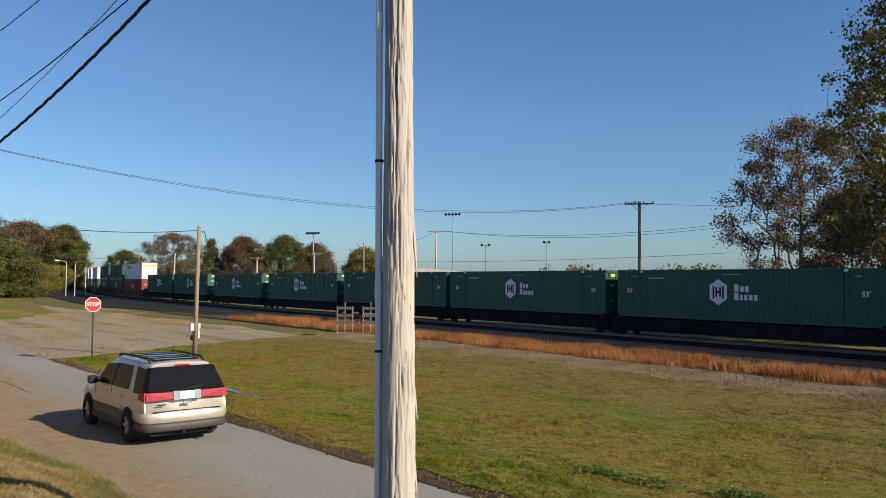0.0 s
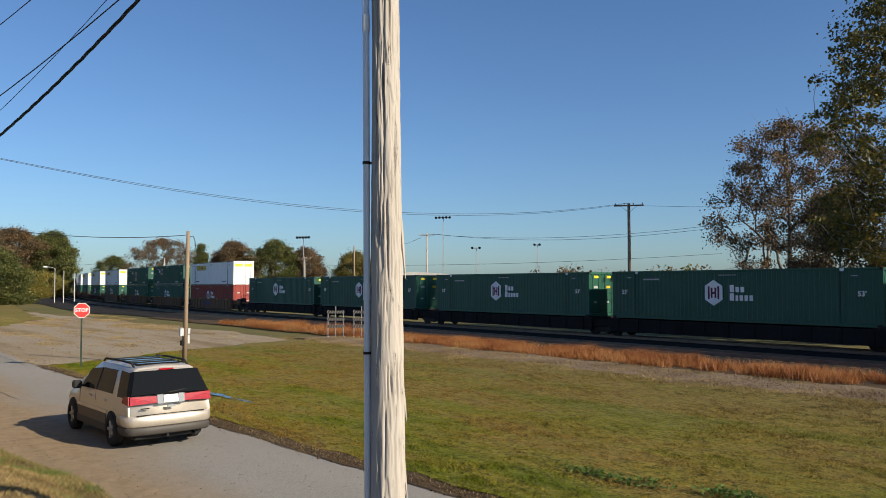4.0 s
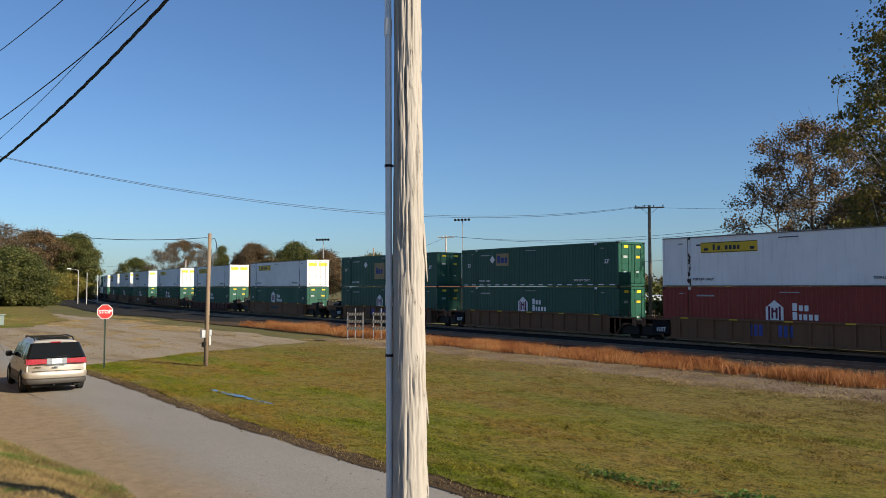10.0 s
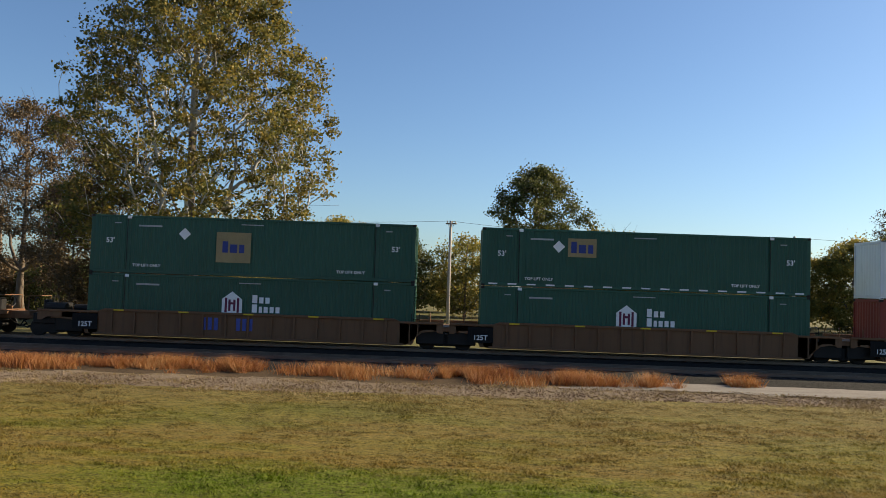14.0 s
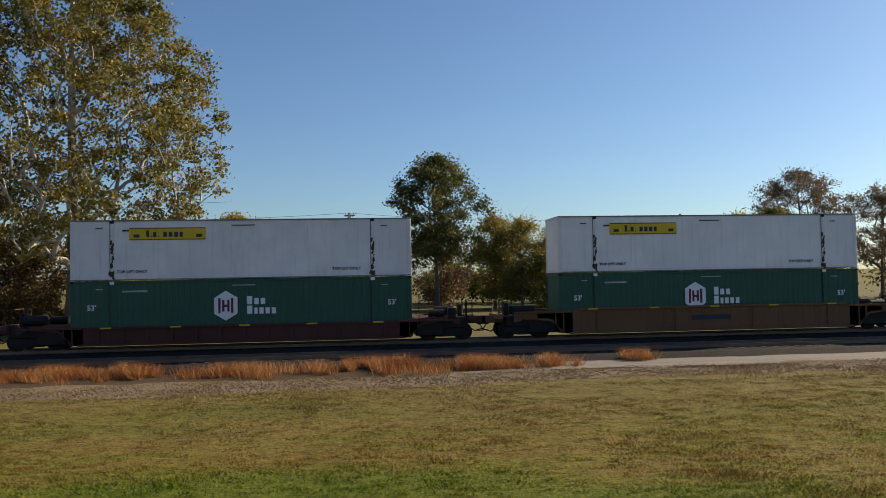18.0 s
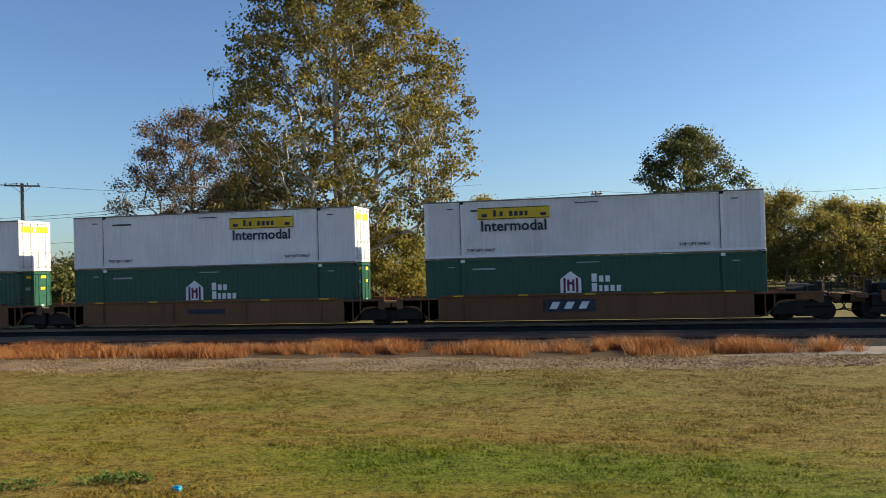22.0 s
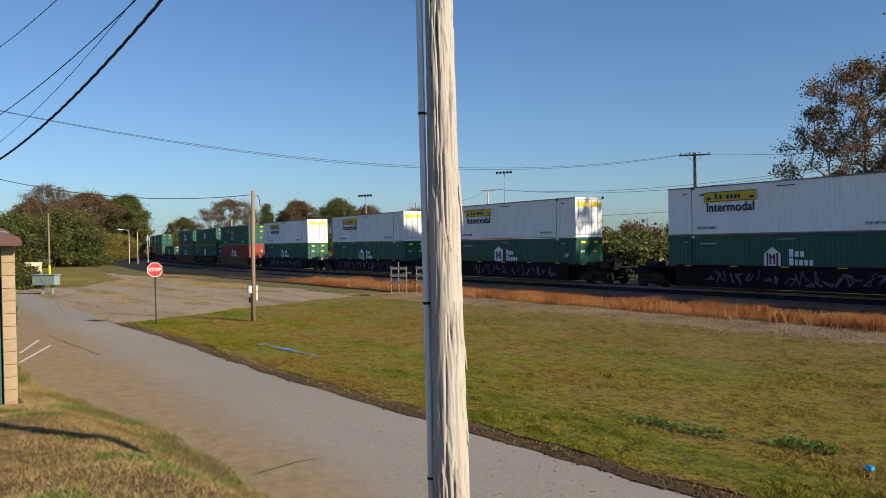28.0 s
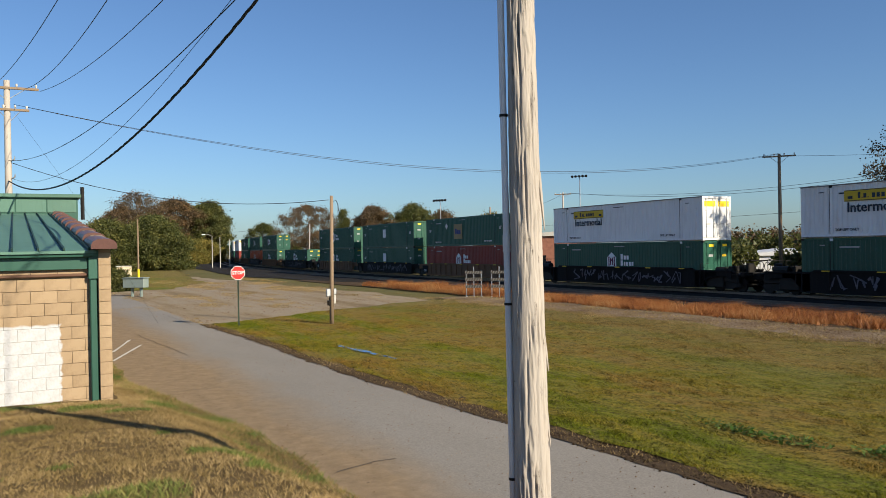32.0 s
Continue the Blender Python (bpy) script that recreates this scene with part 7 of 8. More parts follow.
    nrm /= np.linalg.norm(nrm, axis=1)[:, None]
    ref = rng.normal(0, 1, (n, 3))
    us = np.cross(nrm, ref)
    us /= np.linalg.norm(us, axis=1)[:, None]
    vs = np.cross(nrm, us)
    s = (leaf_r * rng.uniform(0.55, 1.3, n))[:, None]
    quad_cloud("crown", p, us * s, vs * s * 0.85, leaf, t)
    return t


tree("tree", "tall sycamore with pale limbs and yellowing leaves", -19.6, 61.0, 31.0, 10.5, 5.2, M_LEAF_SYC, M_BARK, 3, 1050, 84, 0.124, 0.76, "tall", 0.55, 10, 0, 0, M_BARKW)
tree("tree", "spreading brown-leaved oak behind the railway", -38.6, 73.2, 18.6, 7.6, 4.5, M_LEAF_BRN, M_BARK, 5, 190, 170, 0.104, 0.95, "oval", 0.42, 14, 0, 1)
tree("tree", "understory tree with brown autumn leaves", -27.0, 64.0, 13.5, 4.2, 1.5, M_LEAF_BRN, M_BARK, 8, 130, 95, 0.116, 0.9, "oval", 0.22, 8)
tree("tree", "understory tree with brown autumn leaves", -31.0, 67.0, 11.0, 4.0, 1.0, M_LEAF_BRN, M_BARK, 9, 120, 120, 0.104, 0.9, "oval", 0.2, 8)
tree("bush", "olive thicket below a tall tree", -17.0, 66.0, 6.4, 4.2, 0.3, M_LEAF_YEL, M_BARK, 10, 120, 144, 0.116, 0.8, "bush", 0.12, 6)
tree("bush", "olive thicket below a tall tree", -24.5, 67.5, 7.0, 3.8, 0.3, M_LEAF_BRN, M_BARK, 11, 110, 180, 0.104, 0.8, "bush", 0.12, 6)
tree("bush", "dark green shrubs beyond the railway", -37.5, 79.0, 4.8, 4.6, 0.2, M_LEAF_GRN, M_BARK, 12, 130, 110, 0.118, 0.9, "bush", 0.12, 6)
tree("bush", "brown shrubs beyond the railway", -45.0, 80.0, 4.6, 3.6, 0.2, M_LEAF_BRN, M_BARK, 13, 90, 160, 0.118, 0.9, "bush", 0.12, 6)
tree("tree", "open-crowned oak with dark green and brown leaves", 9.2, 92.4, 17.0, 5.3, 6.0, M_LEAF_GRN, M_BARK, 14, 150, 160, 0.132, 0.95, "oval", 0.36, 12, 0, 1)
tree("tree", "tall olive tree beyond the railway", -13.0, 92.0, 10.6, 4.0, 1.0, M_LEAF_YEL, M_BARK, 61, 150, 62, 0.128, 0.85, "oval", 0.2, 8)
tree("tree", "dark green tree beyond the railway", -5.6, 97.0, 8.8, 3.8, 1.0, M_LEAF_GRN, M_BARK, 62, 130, 70, 0.128, 0.9, "oval", 0.2, 8)
tree("bush", "green shrubs beyond the railway", -8.5, 84.0, 4.0, 3.4, 0.2, M_LEAF_GRN, M_BARK, 63, 100, 130, 0.11, 0.7, "bush", 0.1, 5)
tree("tree", "olive-yellow small tree beyond the railway", -9.6, 87.0, 9.4, 2.8, 0.8, M_LEAF_YEL, M_BARK, 15, 100, 100, 0.118, 0.8, "oval", 0.16, 7)
tree("tree", "olive-yellow small tree beyond the railway", -14.5, 84.0, 8.0, 3.0, 0.8, M_LEAF_YEL, M_BARK, 16, 100, 110, 0.118, 0.8, "oval", 0.16, 7)
tree("tree", "olive-yellow rounded tree beyond the railway", 1.5, 98.0, 9.4, 5.0, 0.8, M_LEAF_YEL, M_BARK, 17, 150, 75, 0.139, 0.9, "oval", 0.22, 7)
tree("tree", "yellow-brown rounded tree beyond the railway", 10.5, 100.0, 9.2, 4.8, 0.8, M_LEAF_BRN, M_BARK, 18, 140, 70, 0.139, 0.9, "oval", 0.22, 7)
tree("tree", "pale thin-leaved tree beyond the railway", 15.8, 92.0, 10.2, 3.6, 1.0, M_LEAF_YEL, M_BARK, 19, 110, 140, 0.111, 0.9, "oval", 0.18, 8, 0, 1)
tree("tree", "olive-yellow tree at the wood's edge", 36.5, 90.0, 9.0, 4.0, 0.8, M_LEAF_YEL, M_BARK, 20, 140, 160, 0.125, 0.9, "oval", 0.2, 8)
tree("tree", "olive-yellow tree at the wood's edge", 42.5, 87.5, 9.6, 4.2, 0.8, M_LEAF_YEL, M_BARK, 21, 140, 180, 0.125, 0.9, "oval", 0.2, 8)
tree("tree", "thin-leaved brown tree at the wood's edge", 48.5, 90.0, 10.5, 4.6, 1.0, M_LEAF_SYC, M_BARK, 22, 130, 140, 0.125, 0.9, "oval", 0.2, 8, 0, 1)
tree("tree", "tall thinly leaved oak against the sky", 56.0, 97.6, 16.0, 6.4, 6.5, M_LEAF_BRN, M_BARK, 23, 162, 117, 0.101, 0.9, "oval", 0.34, 13, 0, 1)
tree("tree", "tall thinly leaved oak against the sky", 66.0, 96.0, 14.0, 5.6, 4.0, M_LEAF_BRN, M_BARK, 24, 150, 130, 0.101, 0.9, "oval", 0.3, 11, 0, 1)
tree("tree", "olive tree at the wood's edge", 28.0, 95.0, 8.4, 4.6, 0.8, M_LEAF_YEL, M_BARK, 25, 120, 160, 0.139, 1.0, "bush", 0.2, 6)
tree("tree", "pale thinly leaved tree beyond the railway", 18.5, 90.0, 9.6, 3.6, 2.0, M_LEAF_YEL, M_BARK, 26, 120, 120, 0.111, 0.9, "oval", 0.2, 9, 0, 1)
tree("bush", "olive thicket beyond the railway", 24.0, 92.0, 8.8, 4.6, 0.4, M_LEAF_YEL, M_BARK, 27, 130, 110, 0.111, 0.9, "bush", 0.2, 9, 0, 1)
# left, across the gravel lot
tree("bush", "large dark green overgrown bush beside the lot", -179.0, 28.6, 10.6, 8.2, 0.2, M_LEAF_GRN, M_BARK, 30, 340, 286, 0.18, 1.5, "bush", 0.2, 8)
tree("bush", "large dark green overgrown bush beside the lot", -175.0, 19.4, 9.6, 7.2, 0.2, M_LEAF_GRN, M_BARK, 31, 260, 286, 0.18, 1.5, "bush", 0.2, 8)
tree("bush", "small green shrub beside the building", -84.0, 11.6, 1.8, 1.3, 0.1, M_LEAF_GRN, M_BARK, 32, 60, 140, 0.090, 0.55, "bush", 0.06, 4)
tree("tree", "nearly bare grey tree behind a bush", -252.0, 35.0, 21.5, 8.5, 6.5, M_LEAF_BRN, M_BARK, 33, 170, 90, 0.17, 1.6, "oval", 0.35, 11, 0, 1)
tree("tree", "broad brown-leaved tree across the lot", -302.0, 54.0, 21.8, 12.0, 2.0, M_LEAF_BRN, M_BARK, 34, 280, 234, 0.25, 2.1, "oval", 0.4, 9)
tree("tree", "broad green and brown tree across the lot", -301.0, 66.0, 21.2, 9.0, 2.0, M_LEAF_GRN, M_BARK, 35, 270, 234, 0.25, 2.0, "oval", 0.4, 9)
tree("tree", "broad brown-leaved tree across the lot", -310.0, 38.0, 19.5, 11.0, 2.0, M_LEAF_BRN, M_BARK, 36, 250, 234, 0.25, 2.1, "oval", 0.4, 9)
tree("bush", "yellow-leaved shrub row by the far road", -250.0, 48.0, 7.4, 6.6, 0.2, M_LEAF_YEL, M_BARK, 37, 170, 208, 0.19, 1.5, "bush", 0.12, 6)
tree("bush", "yellow-leaved shrub row by the far road", -270.0, 58.0, 7.0, 6.0, 0.2, M_LEAF_YEL, M_BARK, 38, 150, 208, 0.19, 1.5, "bush", 0.12, 6)
# beyond the curve
tree("tree", "wide nearly bare grey oak beyond the railway", -218.0, 76.5, 15.8, 9.8, 3.5, M_LEAF_BRN, M_BARK, 40, 225, 130, 0.140, 1.2, "oval", 0.4, 13, 0, 1)
tree("tree", "small green tree beyond the railway", -279.0, 80.5, 13.0, 6.0, 1.0, M_LEAF_GRN, M_BARK, 41, 137, 208, 0.140, 1.2, "oval", 0.25, 7)
tree("tree", "dark green cedar beyond the railway", -177.8, 71.4, 13.0, 3.2, 1.0, M_LEAF_GRN, M_BARK, 42, 150, 208, 0.112, 0.8, "cone", 0.25, 8)
tree("tree", "brown and green tree beyond the railway", -175.0, 78.0, 13.2, 6.0, 2.0, M_LEAF_BRN, M_BARK, 43, 200, 208, 0.146, 1.2, "oval", 0.36, 9)
tree("tree", "green and brown tree beyond the railway", -171.2, 86.4, 13.6, 5.4, 2.0, M_LEAF_GRN, M_BARK, 44, 200, 208, 0.146, 1.2, "oval", 0.36, 9)
tree("tree", "brown tree beyond the railway", -172.0, 95.0, 12.2, 5.4, 2.0, M_LEAF_BRN, M_BARK, 45, 162, 208, 0.146, 1.2, "oval", 0.3, 8)
tree("tree", "brown tree beyond the railway", -164.0, 104.0, 11.2, 5.0, 2.0, M_LEAF_SYC, M_BARK, 46, 150, 208, 0.146, 1.2, "oval", 0.3, 8)


def wood_belt(name, label, line, top, depth, n, leaf, seed, size):
    """A far belt of woodland as one cloud of leaf clumps over a line of places."""
    rng = np.random.default_rng(seed)
    line = np.array(line, float)
    k = max(6, n // 420)
    seg = np.sort(rng.random(k)) * (len(line) - 1)
    i = np.minimum(seg.astype(int), len(line) - 2)
    f = (seg - i)[:, None]
    foot = line[i] * (1 - f) + line[i + 1] * f + rng.normal(0, depth, (k, 2))
    tall = top * rng.uniform(0.55, 1.0, k) * (0.85 + 0.15 * np.sin(seg * 5 + seed))
    wide = tall * rng.uniform(0.30, 0.48, k)
    pick = rng.integers(0, k, n)
    d = rng.normal(0, 1, (n, 3))
    d /= np.linalg.norm(d, axis=1)[:, None]
    d *= (rng.random(n) ** 0.42)[:, None] * (1 + 0.22 * np.sin(d[:, :1] * 5 + pick[:, None]) + 0.16 * np.sin(d[:, 1:2] * 9 + 2 * pick[:, None]))
    p = np.stack([foot[pick, 0] + d[:, 0] * wide[pick], foot[pick, 1] + d[:, 1] * wide[pick], tall[pick] * (0.54 + 0.46 * d[:, 2])], 1)
    p[:, 2] = np.maximum(p[:, 2], 0.1)
    nrm = rng.normal(0, 1, (n, 3))
    nrm /= np.linalg.norm(nrm, axis=1)[:, None]
    us = np.cross(nrm, rng.normal(0, 1, (n, 3)))
    us /= np.linalg.norm(us, axis=1)[:, None]
    vs = np.cross(nrm, us)
    s = (size * rng.uniform(0.5, 1.4, n))[:, None]
    return tagged(quad_cloud(name, p, us * s, vs * s, leaf), label, "woods", "", "stuff")


wood_belt("far_woods", "far belt of dark autumn woods on the horizon", [(-176, 183), (-166, 190), (-130, 216), (-116, 226)], 10.5, 4.0, 22000, M_LEAF_BRN, 50, 0.33)
wood_belt("far_woods", "far belt of brown autumn woods on the horizon", [(-175, 175), (-128, 158), (-112, 172)], 8.8, 3.0, 14000, M_LEAF_GRN, 51, 0.3)
wood_belt("near_woods", "belt of mixed olive woods behind the railway", [(-24, 116), (10, 114), (40, 106), (80, 100), (120, 92)], 8.5, 2.4, 34000, M_LEAF_SYC, 52, 0.20)
wood_belt("near_woods", "belt of dark green woods behind the railway", [(-50, 112), (-20, 112), (15, 108), (34, 102)], 6.5, 2.0, 20000, M_LEAF_GRN, 53, 0.20)
wood_belt("far_woods", "far belt of dark woods along the road", [(-330, 120), (-300, 75), (-285, 30), (-280, -40)], 11.0, 4.0, 18000, M_LEAF_GRN, 54, 0.36)
wood_belt("low_hedge", "low green hedge and scrub beyond the railway", [(-150, 118), (-110, 92), (-62, 78), (-40, 84)], 4.8, 1.8, 46000, M_LEAF_GRN, 55, 0.2)


# ---- weeds, grass, stones ----
def scatter(rng, n, x0, x1, y0, y1):
    return rng.uniform(x0, x1, n), rng.uniform(y0, y1, n)


def patchy(xs, ys, scale, seed):
    return np.array([noise.noise(Vector((x * scale, y * scale, seed))) for x, y in zip(xs, ys)])


rng = np.random.default_rng(7)
# tall orange weeds along the siding
n = 170000
xs = rng.uniform(-74, 14, n)
f = rng.beta(1.6, 1.3, n)
lo = np.array([gravel_high(x) for x in xs]) + 0.15
hi = np.full(n, 36.3) + np.where(xs < -60, (xs + 60) ** 2 / 1800, 0)
ys = lo + (hi - lo) * f
pn = patchy(xs, ys, 0.45, 1.3) + 0.5 * patchy(xs, ys, 1.6, 4.1)
thin = np.interp(xs, [-74, -66, -58, -18, -6, 5, 14], [-0.25, -0.05, 0.20, 0.16, -0.22, -0.36, -0.45])
keep = pn + thin > rng.uniform(-0.12, 0.25, n)
xs, ys, pn = xs[keep], ys[keep], pn[keep]
hh = (0.12 + 0.34 * np.clip(pn + 0.45, 0, 1)) * rng.uniform(0.5, 1.5, len(xs))
tagged(blade_cloud("dry_weeds", np.stack([xs, ys, np.full(len(xs), 0.03) + 0.0 * ys], 1), hh, 0.7, 0.012, M_WEED, rng), "orange-brown dry weeds beside the railway track", "weeds", "", "stuff")
# fuller tufts
n = 110
tx, ty_ = rng.uniform(-70, 6, n), rng.uniform(33.2, 36.2, n)
bx, by, bh = [], [], []
for x, y in zip(list(tx) + [-58.5, -59.5, -60.5, -53.0, -53.6], list(ty_) + [33.5, 33.2, 34.0, 33.8, 33.2]):
    k = 130
    bx.append(x + rng.normal(0, 0.35, k))
    by.append(y + rng.normal(0, 0.3, k))
    bh.append(rng.uniform(0.2, 0.55, k) * (1.7 if x < -52 else 1.0))
bx, by, bh = np.concatenate(bx), np.concatenate(by), np.concatenate(bh)
tagged(blade_cloud("weed_tufts", np.stack([bx, by, np.full(len(bx), 0.02)], 1), bh, 0.5, 0.013, M_WEED, rng), "taller tufts of orange dry weeds", "weeds", "", "stuff")

# short turf on the lawn, densest towards the road
n = 1350000
d = rng.random(n) ** 1.45
xs = rng.uniform(-46, 36, n)
ys = 11.5 + 17.9 * d
keep = (ys > np.array([lawn_low(x) for x in xs]) - 0.02) & (xs > np.array([lawn_west(y) for y in ys]))
xs, ys = xs[keep], ys[keep]
pn = patchy(xs, ys, 0.35, 2.2) + 0.5 * patchy(xs, ys, 1.8, 6.0)
zz = np.array([lawn_z(x, y, 1) for x, y in zip(xs, ys)])
hh = rng.uniform(0.018, 0.05, len(xs)) * (1 + 1.1 * np.clip(pn, -0.4, 1))
# clumps and gaps
clump = patchy(xs * 0.55, ys * 1.5, 3.0, 17.0)
keep = clump > rng.uniform(-0.5, 0.10, len(xs))
xs, ys, zz, hh = xs[keep], ys[keep], zz[keep], hh[keep]
hump = patchy(xs, ys, 1.1, 11.0) + 0.6 * patchy(xs * 0.6, ys, 2.6, 3.0)
hh *= np.where(hump > 0.30, 1.7, 1.0)
tagged(blade_cloud("turf", np.stack([xs, ys, zz - 0.01], 1), hh, 0.9, 0.0095, M_TURF, rng), "short mown turf blades covering the lawn", "grass", "", "stuff")

# coarser tufts standing out of the mown turf
n = 330000
xs, ys = rng.uniform(-46, 36, n), 11.5 + 17.9 * rng.random(n) ** 1.25
clump = patchy(xs * 0.5, ys * 1.3, 1.6, 23.0) + 0.5 * patchy(xs * 0.6, ys * 1.6, 4.2, 31.0)
keep = (ys > np.array([lawn_low(x) for x in xs])) & (xs > np.array([lawn_west(y) for y in ys])) & (clump > rng.uniform(0.12, 0.4, n))
xs, ys = xs[keep], ys[keep]
zz = np.array([lawn_z(x, y, 1) for x, y in zip(xs, ys)])
tagged(blade_cloud("turf_clumps", np.stack([xs, ys, zz - 0.01], 1), rng.uniform(0.02, 0.048, len(xs)), 1.0, 0.012, M_TURF, rng), "coarser clumps of grass in the mown lawn", "grass", "", "stuff")
# dry grass straggling over both edges of the gravel
n = 70000
xs = rng.uniform(-52, 40, n)
side = rng.random(n) < 0.65
lo, hi = np.array([gravel_low(x) for x in xs]), np.array([gravel_high(x) for x in xs])
ys = np.where(side, lo + rng.normal(0.2, 0.75, n), hi - np.abs(rng.normal(0, 0.9, n)))
keep = patchy(xs * 0.5, ys, 0.9, 41.0) + 0.5 * patchy(xs, ys, 2.7, 43.0) > rng.uniform(-0.15, 0.25, n)
xs, ys = xs[keep], ys[keep]
tagged(blade_cloud("edge_grass", np.stack([xs, ys, np.full(len(xs), 0.02)], 1), rng.uniform(0.03, 0.12, len(xs)), 0.9, 0.015, M_STRAW, rng), "dry grass straggling over the edges of the gravel", "grass", "", "stuff")

# dry tufts over the gravel lot
n = 190000
xs, ys = rng.uniform(-112, -43, n), rng.uniform(8.5, 31, n)
pn = patchy(xs * 0.35, ys, 0.30, 5.5) + 0.5 * patchy(xs * 0.5, ys, 1.1, 2.5)
keep = (pn > 0.10 + 0.25 * rng.random(n)) & (xs < np.array([lawn_west(y) for y in ys]) + 0.5)
xs, ys, pn = xs[keep], ys[keep], pn[keep]
tagged(blade_cloud("lot_grass", np.stack([xs, ys, np.full(len(xs), -0.02)], 1), rng.uniform(0.02, 0.08, len(xs)), 0.9, 0.02, M_STRAW, rng), "sparse dry grass tufts growing through the gravel lot", "grass", "", "stuff")

# dry grass on the bank beside the building
n = 430000
xs, ys = -30 + 33 * rng.random(n) ** 1.1, rng.uniform(-1.5, 7.4, n)
edge = np.array([road_near(x) for x in xs])
keep = (ys < edge + 0.1) & ~((xs < -19.7) & (ys < 4.8))
xs, ys, edge = xs[keep], ys[keep], edge[keep]
zz = np.array([bank_z(x, y) for x, y in zip(xs, ys)])
pn = patchy(xs, ys, 0.8, 8.2)
hh = rng.uniform(0.03, 0.085, len(xs)) * (1 + 0.7 * np.clip(pn, -0.4, 1)) * np.where(edge - ys < 0.9, 1.6, 1.0)
green = (pn > 0.30) | ((edge - ys < 0.6) & (rng.random(len(xs)) < 0.30))
for nm, sel, mt, lb in (("bank_green_grass", green, M_BLADE, "green grass tufts on the bank"), ("bank_dry_grass", ~green, M_STRAW, "dry straw grass covering the bank")):
    tagged(blade_cloud(nm, np.stack([xs[sel], ys[sel], zz[sel] - 0.01], 1), hh[sel] * 0.8, 1.0, 0.0062, mt, rng), lb, "grass", "", "stuff")

# ragged grass and clods along the road's edge
n = 9000
xs = rng.uniform(-42, 20, n)
ys = np.array([road_far(x) for x in xs]) + rng.normal(0.32, 0.18, n)
tagged(blade_cloud("verge_grass", np.stack([xs, ys, np.full(n, 0.0)], 1), rng.uniform(0.02, 0.08, n), 0.9, 0.009, M_STRAW, rng), "ragged dry grass along the road edge", "grass", "", "stuff")


def stones(name, label, xs, ys, zs, size, mat, rng):
    n = len(xs)
    base = np.array([(1, 0, 0), (0, 1, 0), (-1, 0, 0), (0, -1, 0), (0, 0, 0.8), (0, 0, -0.8)], float)
    tri = np.array([(0, 1, 4), (1, 2, 4), (2, 3, 4), (3, 0, 4), (1, 0, 5), (2, 1, 5), (3, 2, 5), (0, 3, 5)])
    s = size * rng.uniform(0.4, 1.5, (n, 1, 1)) * rng.uniform(0.6, 1.2, (n, 6, 1))
    a = rng.uniform(0, 6.28, n)
    rot = np.zeros((n, 3, 3))
    rot[:, 0, 0], rot[:, 0, 1], rot[:, 1, 0], rot[:, 1, 1], rot[:, 2, 2] = np.cos(a), -np.sin(a), np.sin(a), np.cos(a), 1
    co = np.einsum('nij,nkj->nki', rot, base[None] * s) + np.stack([xs, ys, zs], 1)[:, None]
    me = bpy.data.meshes.new(name)
    me.vertices.add(n * 6)
    me.vertices.foreach_set("co", co.reshape(-1))
    fi = (tri[None] + 6 * np.arange(n)[:, None, None]).reshape(-1).astype(np.int32)
    me.loops.add(len(fi))
    me.loops.foreach_set("vertex_index", fi)
    me.polygons.add(n * 8)
    me.polygons.foreach_set("loop_start", np.arange(0, len(fi), 3, dtype=np.int32))
    me.update(calc_edges=True)
    me.materials.append(mat)
    return tagged(new(name, me), label, "stones", "", "stuff")


M_STONE = leaf_mat("loose_grey_stone", [(0.1, (0.1373, 0.0888, 0.056)), (0.5, (0.2371, 0.1717, 0.1176)), (0.9, (0.337, 0.2664, 0.2016))], 0.9)
n = 17000
xs = rng.uniform(-50, 45, n)
f = rng.beta(1.6, 1.6, n) * 1.1 - 0.05
lo, hi = np.array([gravel_low(x) for x in xs]), np.array([gravel_high(x) for x in xs])
stones("loose_gravel", "loose grey gravel stones in the strip", xs, lo + (hi - lo) * f, np.full(n, 0.05), 0.036, M_STONE, rng)
n = 9000
xs = rng.uniform(-42, 20, n)
M_CLOD = leaf_mat("dark_earth_clods", [(0.1, (0.035, 0.0224, 0.0126)), (0.6, (0.084, 0.056, 0.0315)), (0.95, (0.196, 0.147, 0.084))], 0.95)
stones("earth_clods", "dark earth clods along the road edge", xs, np.array([road_far(x) for x in xs]) + rng.normal(0.22, 0.13, n), np.full(n, 0.012), 0.028, M_CLOD, rng)
n = 2500
xs, ys = rng.uniform(-40, 10, n), rng.uniform(6.2, 11.8, n)
keep = (ys > np.array([road_near(x) for x in xs])) & (ys < np.array([road_far(x) for x in xs]))
stones("road_grit", "small stones scattered on the road", xs[keep], ys[keep], np.full(keep.sum(), 0.022), 0.013, M_STONE, rng)

n = 7000
xs, ys = rng.uniform(-100, -43, n), rng.uniform(9, 30, n)
keep = (xs < np.array([lawn_west(y) for y in ys])) & (patchy(xs * 0.3, ys, 0.5, 51.0) > rng.uniform(-0.4, 0.3, n))
stones("lot_stones", "loose stones and clods scattered over the gravel lot", xs[keep], ys[keep], np.full(keep.sum(), -0.004), 0.045, M_STONE, rng)

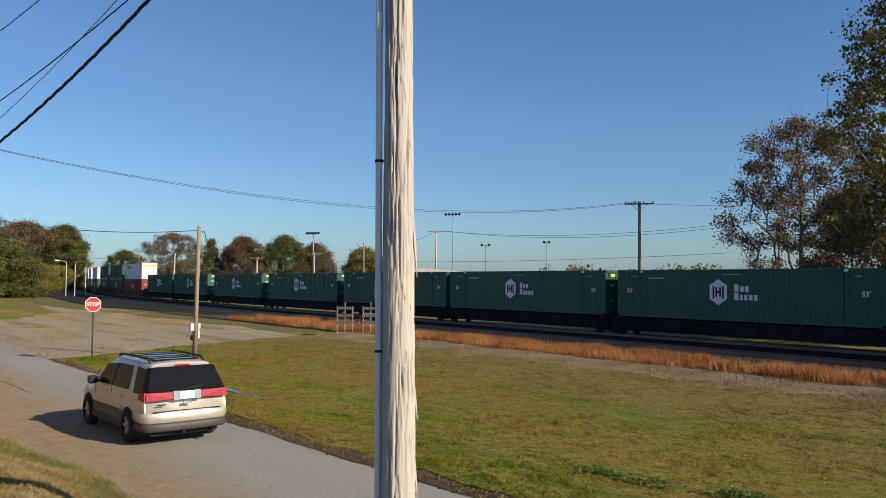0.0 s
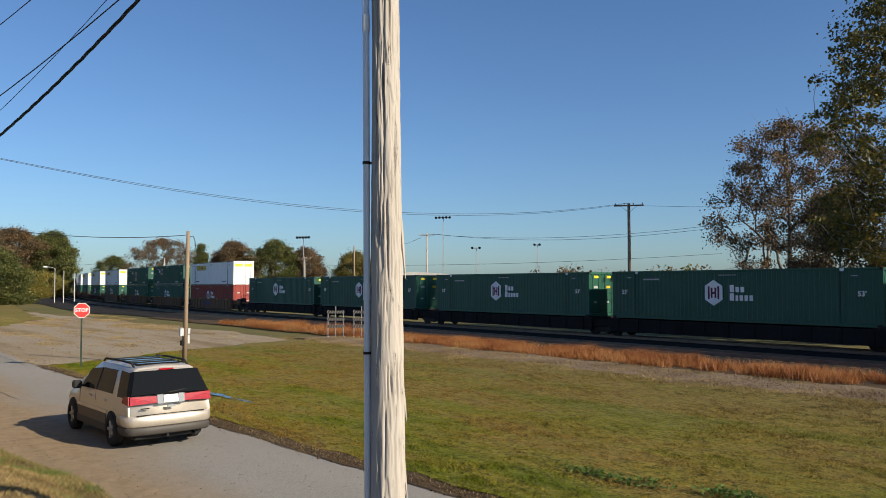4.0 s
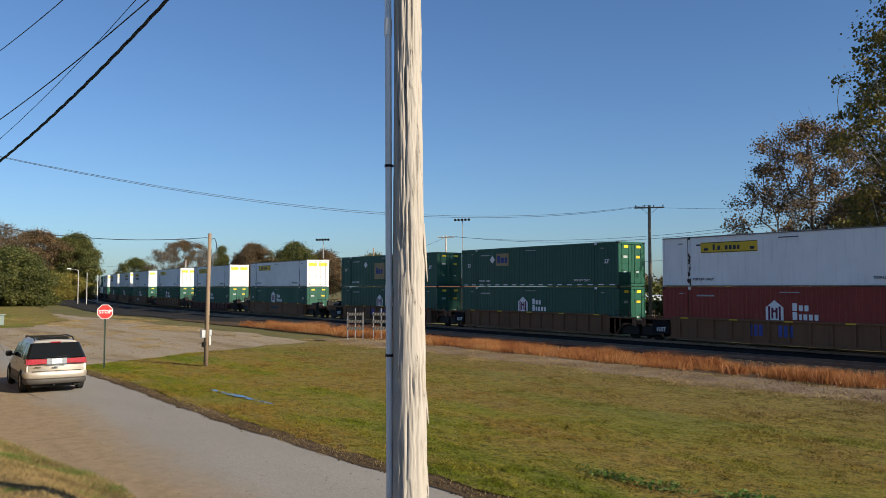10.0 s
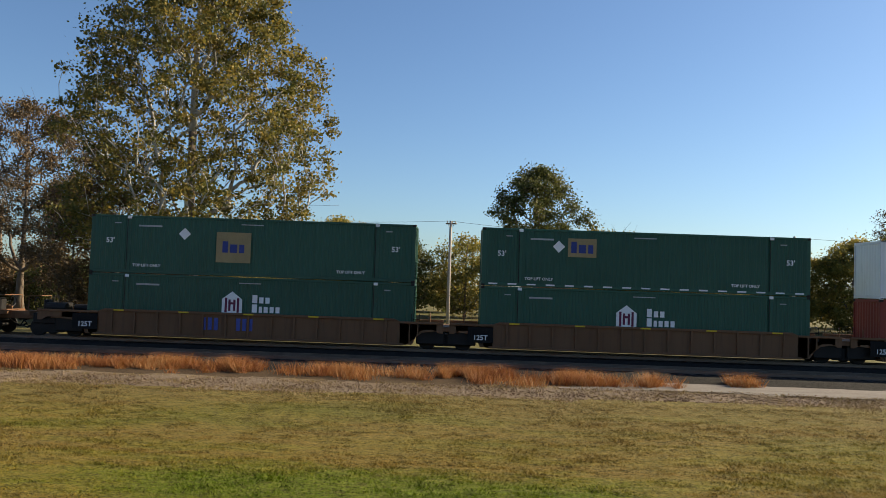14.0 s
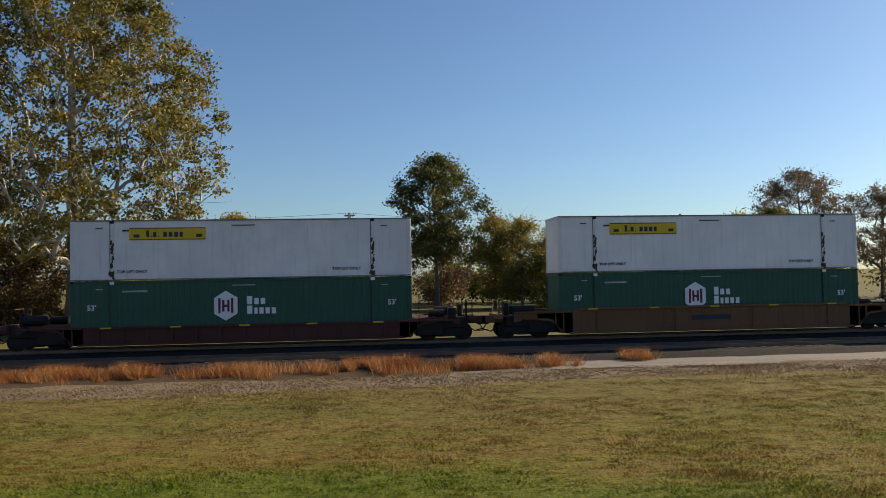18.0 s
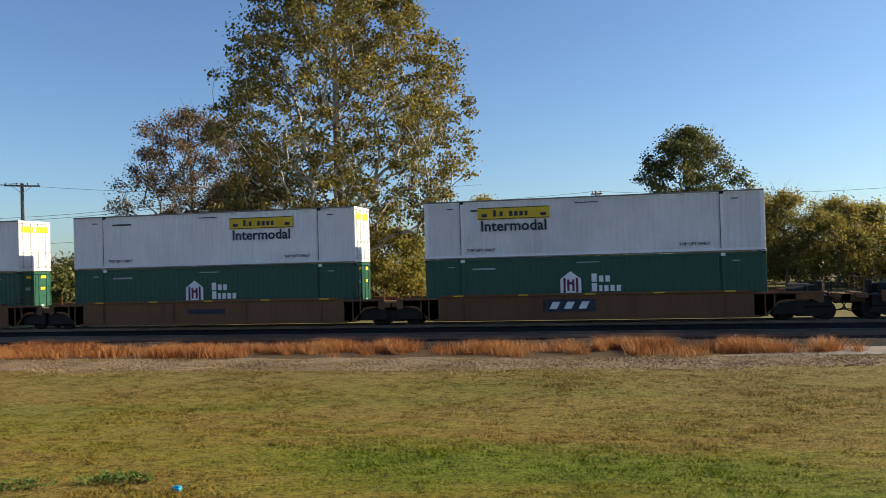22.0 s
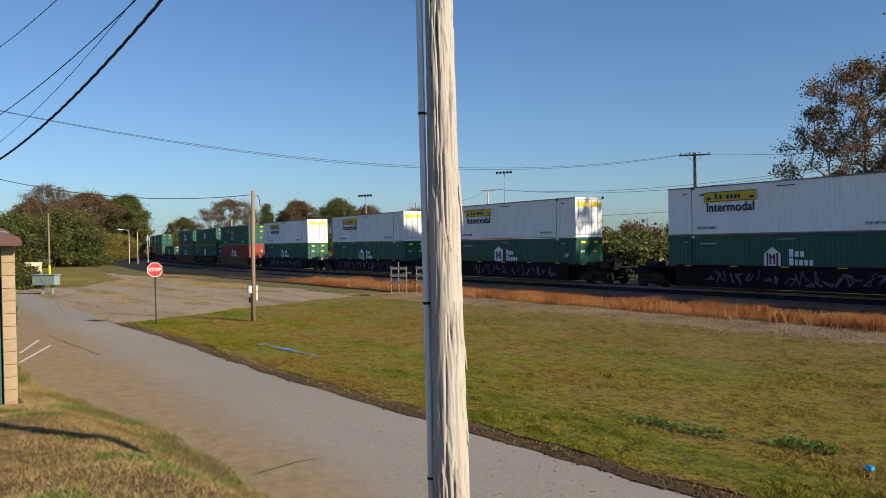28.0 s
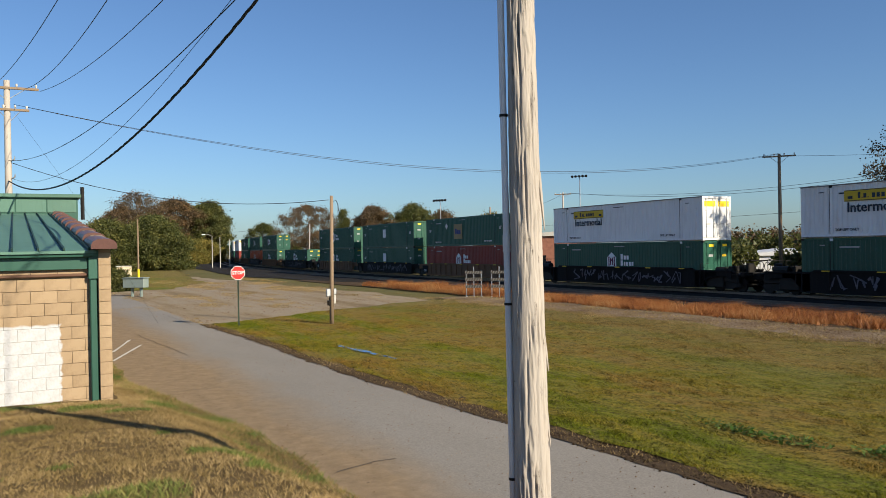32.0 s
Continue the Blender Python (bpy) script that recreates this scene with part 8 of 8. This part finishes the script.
# timber ties under both tracks
tv, tf = [], []
for off, zt in ((0.0, RAIL - 0.165), (-4.2, 0.21)):
    s = -150.0
    while s < 70:
        for dx, dy, dz in ((-.11, -1.28, -.1), (.11, -1.28, -.1), (.11, 1.28, -.1), (-.11, 1.28, -.1), (-.11, -1.28, .005), (.11, -1.28, .005), (.11, 1.28, .005), (-.11, 1.28, .005)):
            x, y, a = track_at(s, off + dy)
            tv.append((x + dx, y, zt + dz))
        b = len(tv) - 8
        tf += [(b + 4, b + 5, b + 6, b + 7), (b, b + 1, b + 5, b + 4), (b + 1, b + 2, b + 6, b + 5), (b + 2, b + 3, b + 7, b + 6), (b + 3, b, b + 4, b + 7)]
        s += 0.55
tagged(raw_mesh("timber_ties", tv, tf, M_TIE), "dark timber ties under the railway rails", "railway ties", "", "stuff")

# broad-leaved weeds and litter on the lawn
rng = np.random.default_rng(21)
for cx, cy, sx, sy, k in ((-11.1, 14.95, 0.75, 0.12, 260), (-10.1, 15.25, 0.25, 0.1, 90), (-8.9, 15.6, 0.3, 0.16, 150), (-8.4, 15.7, 0.25, 0.12, 120)):
    p = np.stack([cx + rng.normal(0, sx, k), cy + rng.normal(0, sy, k), 0.05 + rng.uniform(0, 0.10, k)], 1)
    nrm = rng.normal(0, 0.5, (k, 3)) + np.array([0, 0, 1.0])
    nrm /= np.linalg.norm(nrm, axis=1)[:, None]
    us = np.cross(nrm, rng.normal(0, 1, (k, 3)))
    us /= np.linalg.norm(us, axis=1)[:, None]
    vs = np.cross(nrm, us)
    s = rng.uniform(0.02, 0.05, k)[:, None]
    tagged(quad_cloud("weed_patch", p, us * s * 1.3, vs * s * 0.8, M_WEEDG), "patch of bright green broad-leaved weeds in the lawn", "weeds", "", "stuff")
bm = bmesh.new()
bmesh.ops.create_icosphere(bm, subdivisions=3, radius=0.065)
for v in bm.verts:
    v.co = v.co * (1 + 0.55 * noise.noise(v.co * 22)) * Vector((1.15, 0.9, 0.75))
tagged(mesh_object("plastic_litter", bm, plain("blue_plastic_film", (0.0, 0.27, 0.50), 0.35, 0, 0.15, 9), None, "", False), "crumpled bright blue plastic litter on the lawn", "litter").matrix_world = pose(-7.2, 15.1, 0.10)
bm = bmesh.new()
bmesh.ops.create_icosphere(bm, subdivisions=2, radius=0.06)
for v in bm.verts:
    v.co = v.co * (1 + 0.5 * noise.noise(v.co * 30)) * Vector((2.2, 1.0, 0.3))
tagged(mesh_object("paper_litter", bm, M_LETTER), "small crumpled white paper on the lawn", "litter").matrix_world = pose(-5.6, 14.2, 0.05)


# worn parking lines, cracks and drawn-in shadow lines on the asphalt
def painted_strip(name, label, category, a, b, half, mat, z):
    d = Vector((b[0] - a[0], b[1] - a[1], 0)).normalized()
    s = Vector((-d.y, d.x, 0)) * half
    bm = bmesh.new()
    n = 8
    prev = None
    for i in range(n + 1):
        p = Vector((a[0], a[1], z)).lerp(Vector((b[0], b[1], z)), i / n)
        w = s * (0.75 + 0.5 * abs(wob(p.x, p.y, 3.0)))
        j = d.cross(Vector((0, 0, 1))) * (0.12 * wob(p.x, p.y, 1.7) if category == "crack" else 0)
        cur = (bm.verts.new(p - w + j), bm.verts.new(p + w + j))
        if prev:
            bm.faces.new((prev[0], cur[0], cur[1], prev[1]))
        prev = cur
    tagged(mesh_object(name, bm, mat), label, category, "", "structure")


M_WORNLINE = plain("worn_white_road_paint", (0.50, 0.48, 0.44), 0.8, 0, 0.25, 6)
M_CRACK_SHADOW = plain("asphalt_crack_and_shadow", (0.085, 0.070, 0.055), 0.95, 0, 0.3, 8)
PARKING = [((-32.47, 5.92), (-36.55, 7.0)), ((-29.81, 5.65), (-34.28, 7.15))]
CRACKS_SHADOWS = [((-12.96, 7.37), (-13.28, 8.16)), ((-13.28, 8.16), (-13.21, 8.57)), ((-22.4, 6.29), (-22.36, 7.71)),
          # long lines by the junction: faint shadows drawn in as dark strips
          ((-38.56, 7.54), (-29.96, 8.11)), ((-49.0, 10.55), (-42.05, 10.56))]
for a, b in PARKING:
    painted_strip("road_line", "worn white parking line on asphalt", "road marking", a, b, 0.06, M_WORNLINE, 0.034)
for a, b in CRACKS_SHADOWS:
    painted_strip("crack_and_shadow_line", "dark crack and drawn-in shadow line across the asphalt", "crack", a, b, 0.013, M_CRACK_SHADOW, 0.033)


# ---- what moves ----
def motions():
    for ob, mid, z in TRAIN:
        walk(ob, train_rows(mid, z))
    walk(car_suv, CAR_ROWS)


motions()
